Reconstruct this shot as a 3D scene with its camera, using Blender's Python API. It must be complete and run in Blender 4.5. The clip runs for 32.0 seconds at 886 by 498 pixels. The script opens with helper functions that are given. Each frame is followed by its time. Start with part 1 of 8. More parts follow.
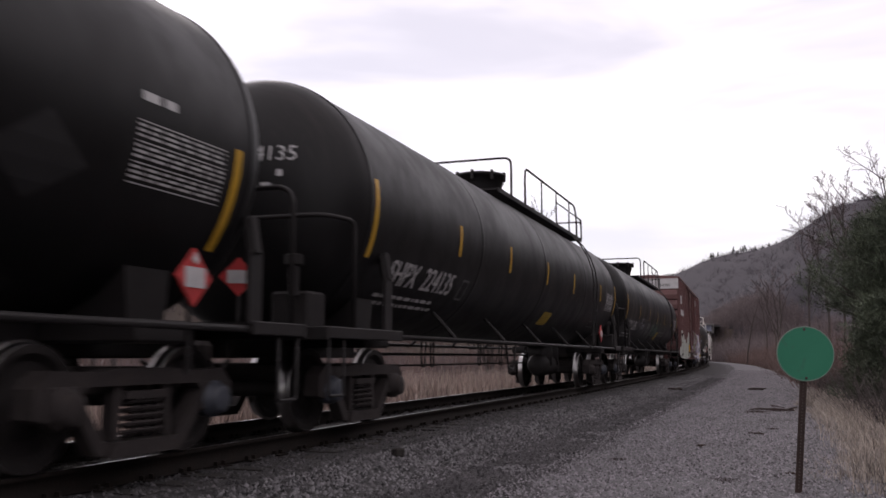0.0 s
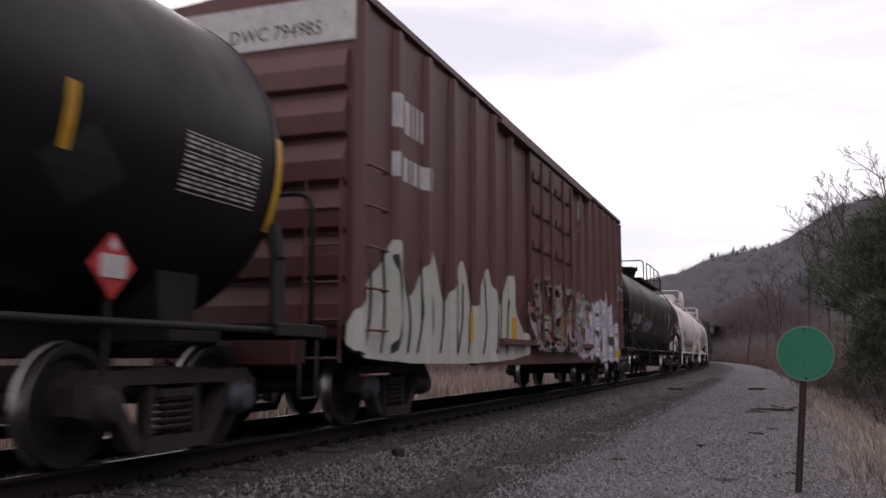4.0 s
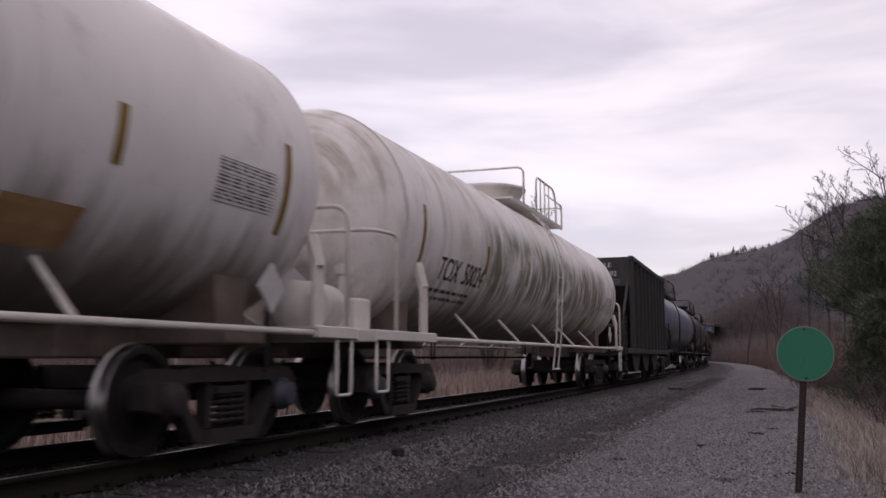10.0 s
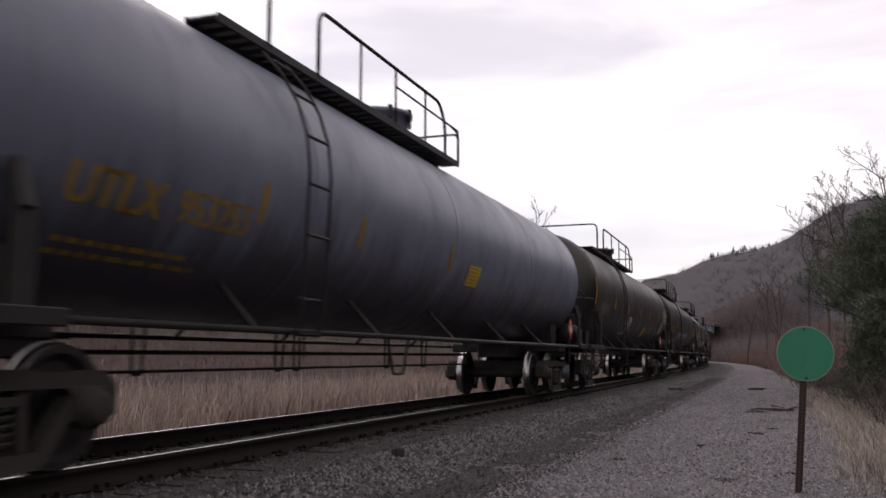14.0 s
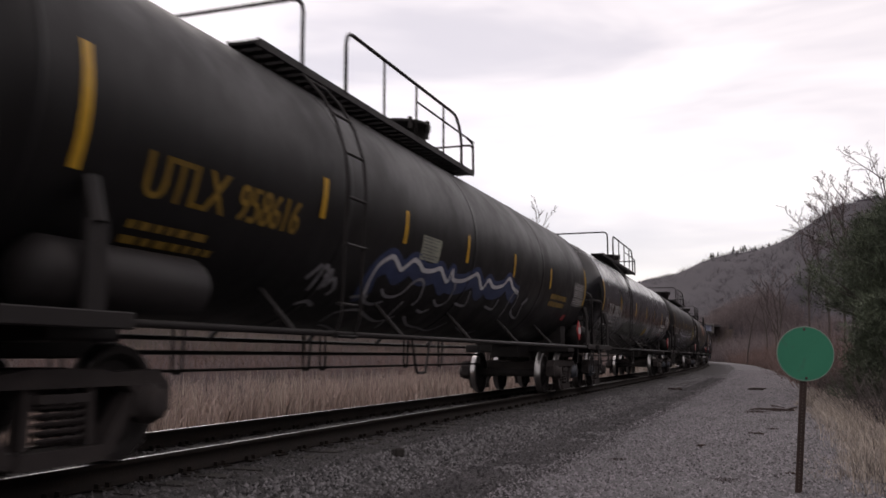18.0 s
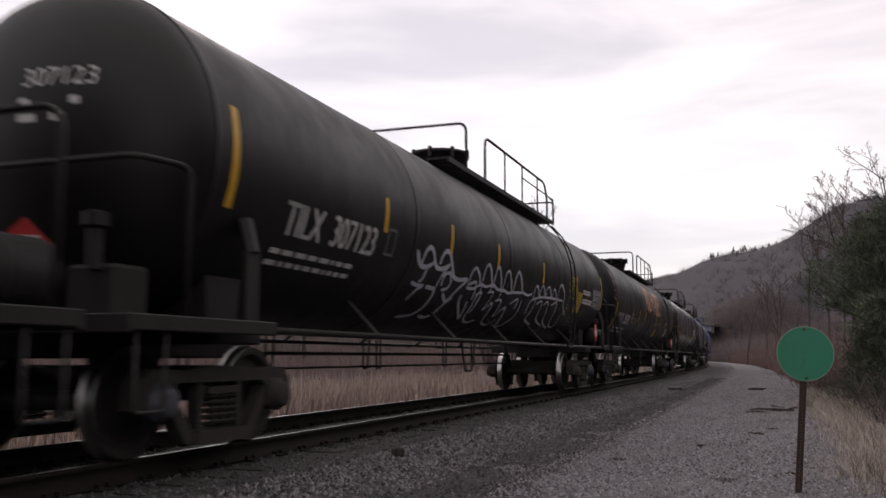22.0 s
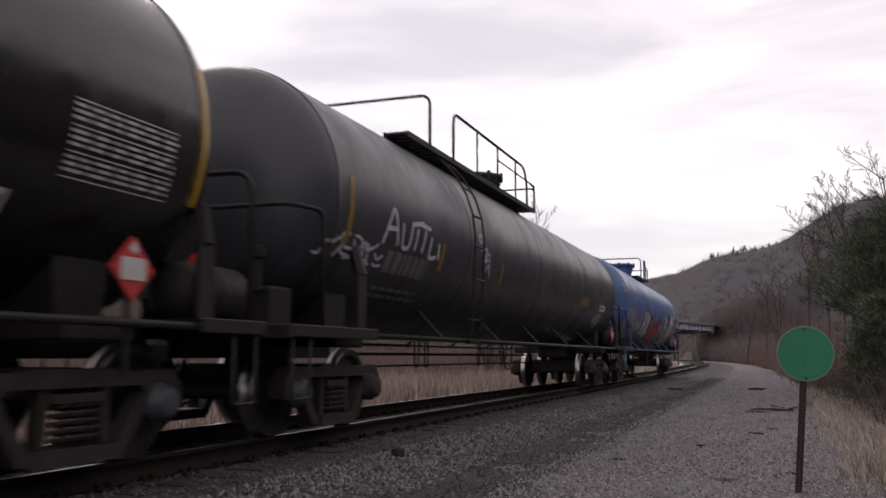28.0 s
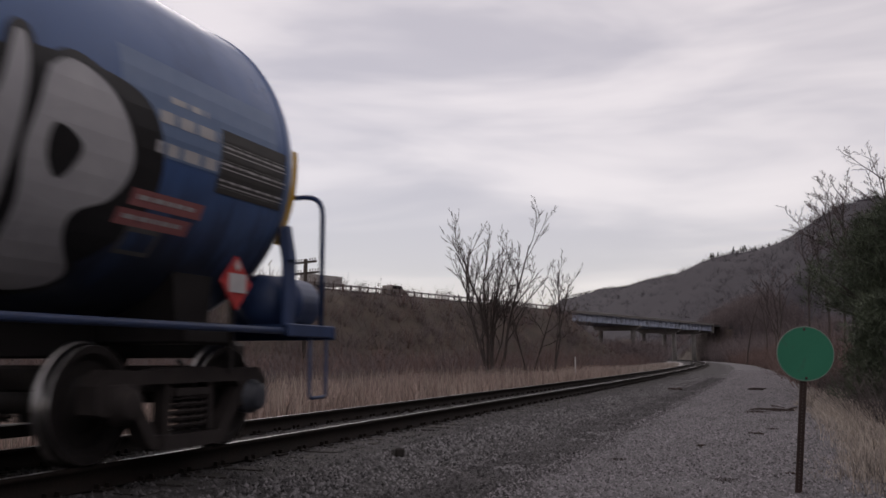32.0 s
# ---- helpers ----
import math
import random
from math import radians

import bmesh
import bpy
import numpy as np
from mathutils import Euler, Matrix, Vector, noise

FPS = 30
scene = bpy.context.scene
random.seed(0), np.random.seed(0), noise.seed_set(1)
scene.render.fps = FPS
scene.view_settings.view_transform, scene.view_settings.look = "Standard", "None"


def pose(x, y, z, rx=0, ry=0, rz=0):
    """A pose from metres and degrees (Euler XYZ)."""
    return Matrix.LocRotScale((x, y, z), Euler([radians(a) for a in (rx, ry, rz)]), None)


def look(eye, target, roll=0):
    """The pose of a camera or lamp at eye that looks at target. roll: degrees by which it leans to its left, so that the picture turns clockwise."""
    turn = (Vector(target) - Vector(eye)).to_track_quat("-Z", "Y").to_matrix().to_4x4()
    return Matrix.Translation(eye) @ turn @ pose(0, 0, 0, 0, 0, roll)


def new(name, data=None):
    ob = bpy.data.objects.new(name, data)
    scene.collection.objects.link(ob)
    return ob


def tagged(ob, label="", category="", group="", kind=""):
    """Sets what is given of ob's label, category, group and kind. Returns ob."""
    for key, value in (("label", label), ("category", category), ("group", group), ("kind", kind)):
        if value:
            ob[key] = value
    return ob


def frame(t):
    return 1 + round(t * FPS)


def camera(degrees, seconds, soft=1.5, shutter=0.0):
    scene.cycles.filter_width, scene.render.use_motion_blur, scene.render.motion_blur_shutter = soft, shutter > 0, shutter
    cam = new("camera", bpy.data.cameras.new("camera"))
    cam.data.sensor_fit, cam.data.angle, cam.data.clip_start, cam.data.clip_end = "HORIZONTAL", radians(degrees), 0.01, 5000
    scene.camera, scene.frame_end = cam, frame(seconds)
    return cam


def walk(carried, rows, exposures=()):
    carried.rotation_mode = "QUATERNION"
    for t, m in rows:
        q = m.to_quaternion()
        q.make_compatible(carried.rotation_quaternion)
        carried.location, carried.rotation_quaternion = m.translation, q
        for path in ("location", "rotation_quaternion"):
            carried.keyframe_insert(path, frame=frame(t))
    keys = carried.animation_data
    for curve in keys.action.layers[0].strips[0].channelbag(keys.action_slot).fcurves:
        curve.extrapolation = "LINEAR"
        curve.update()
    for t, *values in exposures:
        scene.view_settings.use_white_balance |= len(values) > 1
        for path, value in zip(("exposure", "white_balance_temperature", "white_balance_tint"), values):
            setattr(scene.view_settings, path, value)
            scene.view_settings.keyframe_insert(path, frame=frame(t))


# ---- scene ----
cam = camera(52.2, 32.0, soft=1.6, shutter=0.30)
YAW, PITCH = 19.74, 6.80
EYE = Vector((0.0, 0.0, 0.814))
AIM = Vector((math.cos(radians(YAW)) * math.cos(radians(PITCH)), math.sin(radians(YAW)) * math.cos(radians(PITCH)), math.sin(radians(PITCH))))
walk(cam, [(0.0, look(EYE, EYE + AIM)), (32.0, look(EYE, EYE + AIM))],
     exposures=[(0.0, 0.06, 6600, 20), (5.0, 0.06, 6600, 20), (6.0, 0.08, 6550, 22), (7.6, 0.0, 6550, 23), (8.6, -0.28, 6550, 25), (11.0, -0.26, 6600, 24), (12.4, 0.05, 6700, 20),
                (16.0, -0.03, 6850, 18), (30.6, -0.06, 6850, 18), (32.0, -0.57, 6700, 18)])


# ---- world and sun ----
SUN_EL, SUN_AZ = radians(28), radians(40)


def make_world():
    w = bpy.data.worlds.new("overcast_sky")
    scene.world = w
    w.use_nodes = True
    nt = w.node_tree
    nt.nodes.clear()
    out = nt.nodes.new("ShaderNodeOutputWorld")
    bg = nt.nodes.new("ShaderNodeBackground")
    sky = nt.nodes.new("ShaderNodeTexSky")
    sky.sky_type, sky.sun_disc = "NISHITA", False
    sky.sun_elevation, sky.sun_rotation = SUN_EL, radians(90) - SUN_AZ
    sky.dust_density = 0.0
    skybg = nt.nodes.new("ShaderNodeBackground")
    skybg.inputs["Strength"].default_value = 0.03
    nt.links.new(sky.outputs[0], skybg.inputs["Color"])
    tc = nt.nodes.new("ShaderNodeTexCoord")
    # layered cloud: the noise is squeezed in height, so that its streaks lie level
    mp = nt.nodes.new("ShaderNodeMapping")
    mp.inputs["Rotation"].default_value = (radians(5), radians(-4), radians(20))
    mp.inputs["Scale"].default_value = (1.0, 1.0, 4.6)
    nt.links.new(tc.outputs["Generated"], mp.inputs[0])
    nz = nt.nodes.new("ShaderNodeTexNoise")
    nz.inputs["Scale"].default_value = 2.7
    nz.inputs["Detail"].default_value = 4
    nz.inputs["Roughness"].default_value = 0.5
    nz.inputs["Distortion"].default_value = 0.35
    nt.links.new(mp.outputs[0], nz.inputs["Vector"])
    ramp = nt.nodes.new("ShaderNodeValToRGB")
    ramp.color_ramp.interpolation = "EASE"
    ramp.color_ramp.elements[0].position = 0.31
    ramp.color_ramp.elements[0].color = (0.65, 0.625, 0.635, 1)
    ramp.color_ramp.elements[1].position = 0.67
    ramp.color_ramp.elements[1].color = (1.0, 0.955, 0.92, 1)
    nt.links.new(nz.outputs["Fac"], ramp.inputs[0])
    nt.links.new(ramp.outputs[0], bg.inputs["Color"])
    # an overcast sky is brighter overhead than near the horizon
    xyz = nt.nodes.new("ShaderNodeSeparateXYZ")
    nt.links.new(tc.outputs["Generated"], xyz.inputs[0])
    lift = nt.nodes.new("ShaderNodeMapRange")
    lift.inputs["From Min"].default_value, lift.inputs["From Max"].default_value = 0.0, 1.0
    lift.inputs["To Min"].default_value, lift.inputs["To Max"].default_value = 1.05, 1.13
    nt.links.new(xyz.outputs["Z"], lift.inputs["Value"])
    nt.links.new(lift.outputs[0], bg.inputs["Strength"])
    add = nt.nodes.new("ShaderNodeAddShader")
    nt.links.new(bg.outputs[0], add.inputs[0])
    nt.links.new(skybg.outputs[0], add.inputs[1])
    nt.links.new(add.outputs[0], out.inputs[0])


make_world()
sun = new("sun", bpy.data.lights.new("sun", "SUN"))
sun.data.energy, sun.data.angle, sun.data.color = 0.7, radians(25), (1.0, 0.95, 0.9)
sun.matrix_world = look((40 * math.cos(SUN_AZ), 40 * math.sin(SUN_AZ), 30), (0, 0, 30 - 40 * math.tan(SUN_EL)))

# ---- materials ----


def mat(name, c1, c2=None, rough=0.7, metal=0.0, scale=4.0, stretch=(1, 1, 1), bump=0.0, bump_scale=40.0, spec=0.4,
        dirt=None, dirt_at=0.55, dirt_scale=1.2, dirt_stretch=(1, 1, 1), detail=6.0, rand=0.0, island=0.0):
    """A surface of two tones by noise, an optional layer of stains, fine relief, and a tone of its own for each piece."""
    m = bpy.data.materials.new(name)
    m.use_nodes = True
    nt = m.node_tree
    b = nt.nodes["Principled BSDF"]
    b.inputs["Roughness"].default_value = rough
    b.inputs["Metallic"].default_value = metal
    b.inputs["Specular IOR Level"].default_value = spec
    tc = nt.nodes.new("ShaderNodeTexCoord")
    c2 = c2 or tuple(v * 0.75 for v in c1)

    def noise_of(sc, st, det=detail):
        mp = nt.nodes.new("ShaderNodeMapping")
        mp.inputs["Scale"].default_value = st
        nt.links.new(tc.outputs["Object"], mp.inputs[0])
        n = nt.nodes.new("ShaderNodeTexNoise")
        n.inputs["Scale"].default_value = sc
        n.inputs["Detail"].default_value = det
        n.inputs["Roughness"].default_value = 0.6
        nt.links.new(mp.outputs[0], n.inputs["Vector"])
        return n

    def mix(fac, a, bcol):
        mx = nt.nodes.new("ShaderNodeMix")
        mx.data_type = "RGBA"
        nt.links.new(fac, mx.inputs[0])
        for sock, val in ((mx.inputs[6], a), (mx.inputs[7], bcol)):
            if isinstance(val, tuple):
                sock.default_value = (*val, 1)
            else:
                nt.links.new(val, sock)
        return mx.outputs[2]

    def ramp(val, lo, hi):
        r = nt.nodes.new("ShaderNodeMapRange")
        r.inputs["From Min"].default_value = lo
        r.inputs["From Max"].default_value = hi
        nt.links.new(val, r.inputs["Value"])
        return r.outputs[0]

    n1 = noise_of(scale, stretch)
    col = mix(ramp(n1.outputs["Fac"], 0.3, 0.7), c1, c2)
    if dirt:
        n2 = noise_of(dirt_scale, dirt_stretch, 8)
        col = mix(ramp(n2.outputs["Fac"], dirt_at, dirt_at + 0.18), col, dirt)
    if rand or island:
        if rand:
            src = nt.nodes.new("ShaderNodeObjectInfo").outputs["Random"]
        else:
            src = nt.nodes.new("ShaderNodeNewGeometry").outputs["Random Per Island"]
        k = max(rand, island)
        hsv = nt.nodes.new("ShaderNodeHueSaturation")
        r = nt.nodes.new("ShaderNodeMapRange")
        r.inputs["To Min"].default_value, r.inputs["To Max"].default_value = 1 - k, 1 + k
        nt.links.new(src, r.inputs["Value"])
        nt.links.new(r.outputs[0], hsv.inputs["Value"])
        nt.links.new(col, hsv.inputs["Color"])
        col = hsv.outputs[0]
    nt.links.new(col, b.inputs["Base Color"])
    if bump:
        n3 = noise_of(bump_scale, (1, 1, 1), 4)
        bp = nt.nodes.new("ShaderNodeBump")
        bp.inputs["Strength"].default_value = bump
        bp.inputs["Distance"].default_value = 0.02
        nt.links.new(n3.outputs["Fac"], bp.inputs["Height"])
        nt.links.new(bp.outputs[0], b.inputs["Normal"])
    return m


STREAK = (1.6, 1.6, 0.22)


def grimy(name, c1, c2, film, streak, rough=0.45, spec=0.3, film_at=0.46, streak_at=0.50, film_by=0.7, streak_by=0.75, growth=None, along=(0.0, 0.0), up=(0.0, 0.0), spray=None, spray_z=1.9):
    """Old tank paint: two tones, a blotchy film of dirt, runs down round the tank, and an optional band of growth."""
    m = bpy.data.materials.new(name)
    m.use_nodes = True
    nt = m.node_tree
    b = nt.nodes["Principled BSDF"]
    b.inputs["Specular IOR Level"].default_value = spec
    tc = nt.nodes.new("ShaderNodeTexCoord")

    def noise_of(sc, st, det, rgh=0.6):
        mp = nt.nodes.new("ShaderNodeMapping")
        mp.inputs["Scale"].default_value = st
        nt.links.new(tc.outputs["Object"], mp.inputs[0])
        n = nt.nodes.new("ShaderNodeTexNoise")
        n.inputs["Scale"].default_value, n.inputs["Detail"].default_value, n.inputs["Roughness"].default_value = sc, det, rgh
        nt.links.new(mp.outputs[0], n.inputs["Vector"])
        return n.outputs["Fac"]

    def ramp(val, lo, hi, top=1.0, low=0.0):
        r = nt.nodes.new("ShaderNodeMapRange")
        r.interpolation_type = "SMOOTHSTEP"
        for key, v in (("From Min", lo), ("From Max", hi), ("To Min", low), ("To Max", top)):
            r.inputs[key].default_value = v
        nt.links.new(val, r.inputs["Value"])
        return r.outputs[0]

    def times(a, c):
        k = nt.nodes.new("ShaderNodeMath")
        k.operation = "MULTIPLY"
        nt.links.new(a, k.inputs[0])
        nt.links.new(c, k.inputs[1])
        return k.outputs[0]

    def mix(fac, a, c):
        mx = nt.nodes.new("ShaderNodeMix")
        mx.data_type = "RGBA"
        nt.links.new(fac, mx.inputs[0])
        for sock, val in ((mx.inputs[6], a), (mx.inputs[7], c)):
            if isinstance(val, tuple):
                sock.default_value = (*val, 1)
            else:
                nt.links.new(val, sock)
        return mx.outputs[2]
    col = mix(ramp(noise_of(0.55, (1, 1, 1), 3), 0.35, 0.65), c1, c2)
    blot = noise_of(1.1, (1.2, 1.0, 0.8), 9, 0.68)
    col = mix(ramp(blot, film_at, film_at + 0.22, film_by), col, film)
    runs = times(ramp(noise_of(1.0, (7.0, 0.55, 0.55), 7, 0.7), streak_at, streak_at + 0.2, streak_by), ramp(noise_of(0.45, (1, 1, 1.4), 3), 0.38, 0.62))
    col = mix(runs, col, streak)
    fine = ramp(noise_of(16.0, (1, 1, 1), 4), 0.60, 0.78, 0.35)
    col = mix(fine, col, film)
    if growth:
        xyz = nt.nodes.new("ShaderNodeSeparateXYZ")
        nt.links.new(tc.outputs["Object"], xyz.inputs[0])
        band = times(times(ramp(xyz.outputs["X"], along[0], along[0] + 1.2), ramp(xyz.outputs["X"], along[1] - 1.2, along[1], 0.0, 1.0)),
                     times(ramp(xyz.outputs["Z"], up[0], up[0] + 0.5), ramp(xyz.outputs["Z"], up[1] - 0.5, up[1], 0.0, 1.0)))
        tuft = times(ramp(noise_of(1.3, (4.0, 0.7, 0.7), 9, 0.72), 0.37, 0.55, 0.92), ramp(noise_of(0.8, (1, 1, 1), 4), 0.30, 0.50))
        col = mix(times(band, tuft), col, growth)
    if spray:
        # oily road spray, ragged streaks that reach up from the belly; some belly shade is painted in with it
        xyz = nt.nodes.new("ShaderNodeSeparateXYZ")
        nt.links.new(tc.outputs["Object"], xyz.inputs[0])
        reach = nt.nodes.new("ShaderNodeMath")
        reach.operation = "MULTIPLY_ADD"
        nt.links.new(noise_of(1.0, (2.6, 0.4, 0.4), 8, 0.7), reach.inputs[0])
        reach.inputs[1].default_value = -2.4
        nt.links.new(xyz.outputs["Z"], reach.inputs[2])
        col = mix(ramp(reach.outputs[0], spray_z - 1.7, spray_z - 0.9, 0.0, 0.85), col, spray)
    nt.links.new(col, b.inputs["Base Color"])
    nt.links.new(ramp(blot, 0.3, 0.75, rough + 0.14, rough - 0.06), b.inputs["Roughness"])
    bp = nt.nodes.new("ShaderNodeBump")
    bp.inputs["Strength"].default_value, bp.inputs["Distance"].default_value = 0.07, 0.02
    nt.links.new(noise_of(5.0, (1, 1, 1), 3), bp.inputs["Height"])
    nt.links.new(bp.outputs[0], b.inputs["Normal"])
    return m


M_BLACK = grimy("black_tank_paint", (0.0055, 0.0051, 0.0057), (0.0080, 0.0074, 0.0081), (0.0165, 0.0145, 0.0155), (0.024, 0.0205, 0.0205), 0.46, 0.26, 0.50, 0.52, 0.7, 0.5)
M_BLACK2 = grimy("worn_black_tank_paint", (0.011, 0.0102, 0.0102), (0.016, 0.0145, 0.0142), (0.030, 0.0255, 0.0235), (0.044, 0.037, 0.032), 0.45, 0.35, 0.46, 0.47)
M_GLOSS = grimy("glossy_black_tank_paint", (0.006, 0.006, 0.0075), (0.009, 0.009, 0.0105), (0.016, 0.0148, 0.0145), (0.024, 0.021, 0.020), 0.22, 0.6, 0.54, 0.55)
M_GREY = grimy("blue_grey_tank_paint", (0.126, 0.139, 0.192), (0.150, 0.164, 0.220), (0.090, 0.094, 0.118), (0.068, 0.067, 0.078), 0.38, 0.35, 0.50, 0.50, 0.55, 0.35, spray=(0.034, 0.032, 0.037), spray_z=2.05)
M_DGREY = grimy("dark_grey_tank_paint", (0.040, 0.042, 0.053), (0.050, 0.052, 0.064), (0.033, 0.032, 0.037), (0.054, 0.051, 0.056), 0.36, 0.35, 0.48, 0.54, 0.7, 0.4, spray=(0.012, 0.0115, 0.0125), spray_z=2.0)
M_BLUE = grimy("blue_tank_paint", (0.064, 0.130, 0.300), (0.080, 0.150, 0.325), (0.066, 0.098, 0.175), (0.045, 0.062, 0.105), 0.33, 0.4, 0.48, 0.48, 0.6, 0.4, spray=(0.020, 0.019, 0.021), spray_z=1.95)
M_WHITE = grimy("dirty_white_tank_paint", (0.84, 0.82, 0.81), (0.76, 0.73, 0.715), (0.50, 0.445, 0.40), (0.36, 0.295, 0.235), 0.5, 0.35, 0.50, 0.52, 0.6, 0.42, spray=(0.16, 0.125, 0.105), spray_z=1.82)
M_MOSS = grimy("mossy_white_tank_paint", (0.82, 0.795, 0.78), (0.73, 0.70, 0.67), (0.46, 0.415, 0.37), (0.31, 0.27, 0.205), 0.5, 0.35, 0.46, 0.48, 0.65, 0.65,
               (0.125, 0.125, 0.078), (-5.2, 6.8), (1.5, 3.25), spray=(0.16, 0.13, 0.105), spray_z=1.78)
M_PATCH = mat("dull_grey_patch_paint", (0.017, 0.0165, 0.018), (0.013, 0.0125, 0.0135), 0.6, scale=3)
M_WTRIM = mat("white_trim_paint", (0.72, 0.69, 0.66), (0.62, 0.58, 0.54), 0.5, scale=5, dirt=(0.28, 0.20, 0.14), dirt_at=0.62, dirt_scale=4)
M_BTRIM = mat("black_frame_paint", (0.015, 0.0132, 0.0138), (0.023, 0.020, 0.0202), 0.55, spec=0.25, scale=5, bump=0.1, bump_scale=30)
M_BLUETRIM = mat("blue_trim_paint", (0.035, 0.062, 0.15), (0.028, 0.048, 0.11), 0.45, scale=5, dirt=(0.05, 0.05, 0.06), dirt_at=0.6, dirt_scale=4)
M_BROWN = mat("oxide_brown_boxcar_paint", (0.132, 0.057, 0.054), (0.095, 0.043, 0.042), 0.5, scale=1.2, stretch=STREAK, bump=0.06, bump_scale=8,
              dirt=(0.075, 0.038, 0.034), dirt_at=0.55, dirt_scale=1.7, dirt_stretch=STREAK)
M_HOPPER = mat("faded_black_hopper_paint", (0.034, 0.0315, 0.0325), (0.024, 0.0222, 0.0228), 0.6, scale=1.5, stretch=STREAK, bump=0.08, bump_scale=10,
               dirt=(0.060, 0.045, 0.040), dirt_at=0.54, dirt_scale=2.0, dirt_stretch=STREAK)
M_RUSTY = mat("rusty_grimy_underframe", (0.20, 0.155, 0.135), (0.11, 0.082, 0.070), 0.75, scale=3, bump=0.2, bump_scale=25, dirt=(0.16, 0.13, 0.115), dirt_at=0.6, dirt_scale=3)
M_IRON = mat("greasy_cast_iron", (0.029, 0.0245, 0.0247), (0.043, 0.036, 0.035), 0.72, spec=0.2, scale=6, bump=0.2, bump_scale=30, dirt=(0.05, 0.040, 0.033), dirt_at=0.62, dirt_scale=5)
M_WHEEL = mat("dark_wheel_steel", (0.017, 0.0148, 0.0150), (0.026, 0.0224, 0.0220), 0.7, spec=0.2, scale=8, bump=0.1)
M_TREAD = mat("bright_worn_steel", (0.50, 0.48, 0.47), (0.38, 0.36, 0.35), 0.30, metal=1.0, scale=20)
M_WTREAD = mat("dull_wheel_tread_steel", (0.42, 0.41, 0.41), (0.26, 0.25, 0.25), 0.28, metal=1.0, scale=14)
M_CAP = mat("blue_grey_bearing_cap", (0.065, 0.072, 0.092), (0.040, 0.043, 0.052), 0.5, scale=12)
M_YEL = mat("yellow_reflective_tape", (0.58, 0.34, 0.03), (0.50, 0.28, 0.02), 0.4, scale=6, dirt=(0.30, 0.20, 0.06), dirt_at=0.62, dirt_scale=5)
M_SIGNY = mat("yellow_notice_paint", (0.52, 0.36, 0.03), (0.46, 0.31, 0.03), 0.5, scale=6)
M_WHITEP = mat("white_lettering_paint", (0.55, 0.54, 0.54), (0.42, 0.41, 0.42), 0.5, scale=7, dirt=(0.22, 0.21, 0.21), dirt_at=0.62, dirt_scale=6)
M_GREYP = mat("faded_grey_lettering_paint", (0.14, 0.14, 0.14), (0.10, 0.10, 0.10), 0.5, scale=7)
M_BLACKP = mat("black_lettering_paint", (0.035, 0.034, 0.034), (0.06, 0.058, 0.055), 0.5, scale=7)
M_YELP = mat("yellow_lettering_paint", (0.27, 0.165, 0.02), (0.20, 0.12, 0.02), 0.5, scale=7)
M_RED = mat("red_placard", (0.50, 0.05, 0.05), (0.42, 0.04, 0.04), 0.4, scale=6)
M_ORANGE = mat("peach_spray_paint", (0.55, 0.31, 0.21), (0.47, 0.26, 0.18), 0.5, scale=3)
M_GSILVER = mat("silver_spray_paint", (0.56, 0.56, 0.58), (0.44, 0.44, 0.47), 0.45, scale=2.5, dirt=(0.27, 0.27, 0.31), dirt_at=0.6, dirt_scale=2)
M_GWHITE = mat("white_spray_paint", (0.46, 0.465, 0.53), (0.34, 0.345, 0.41), 0.5, scale=4)
M_GBLUE = mat("blue_spray_paint", (0.016, 0.028, 0.085), (0.028, 0.05, 0.13), 0.45, scale=3)
M_GDULL = mat("dull_silver_spray_paint", (0.26, 0.26, 0.28), (0.18, 0.18, 0.20), 0.5, scale=3)
M_GRED = mat("red_spray_paint", (0.40, 0.035, 0.035), (0.32, 0.03, 0.03), 0.5, scale=3)
M_GGREEN = mat("green_spray_paint", (0.06, 0.16, 0.11), (0.04, 0.10, 0.07), 0.5, scale=3)
M_GLIME = mat("lime_spray_paint", (0.30, 0.30, 0.05), (0.22, 0.24, 0.04), 0.5, scale=3)
M_GINK = mat("black_spray_paint", (0.012, 0.012, 0.014), (0.02, 0.02, 0.022), 0.4, scale=3)
M_LABEL = mat("faded_red_label", (0.42, 0.17, 0.17), (0.36, 0.13, 0.13), 0.5, scale=7)
M_GPINK = mat("pink_faded_spray_paint", (0.30, 0.15, 0.16), (0.21, 0.11, 0.12), 0.5, scale=3)
M_GCORE = mat("pale_cream_spray_paint", (0.66, 0.62, 0.60), (0.56, 0.54, 0.55), 0.5, scale=3)
M_GLILAC = mat("blue_lilac_spray_paint", (0.27, 0.28, 0.50), (0.36, 0.37, 0.56), 0.5, scale=3)
M_RUST = mat("rust_stain", (0.30, 0.15, 0.06), (0.42, 0.27, 0.14), 0.7, scale=5)
M_SOOT = mat("spilled_product_stain", (0.05, 0.036, 0.028), (0.12, 0.09, 0.07), 0.5, scale=4)

# ---- mesh helpers ----


def part(name, bm, material, parent=None, label="", smooth=False):
    me = bpy.data.meshes.new(name)
    bm.to_mesh(me)
    bm.free()
    return part_of(name, me, material, parent, label, smooth)


def part_of(name, me, material, parent=None, label="", smooth=False):
    if material and not me.materials:
        me.materials.append(material)
    if smooth:
        me.polygons.foreach_set("use_smooth", [True] * len(me.polygons))
    ob = new(name, me)
    ob.parent = parent
    if label:
        ob["label"] = label
    return ob


SHARED = {}


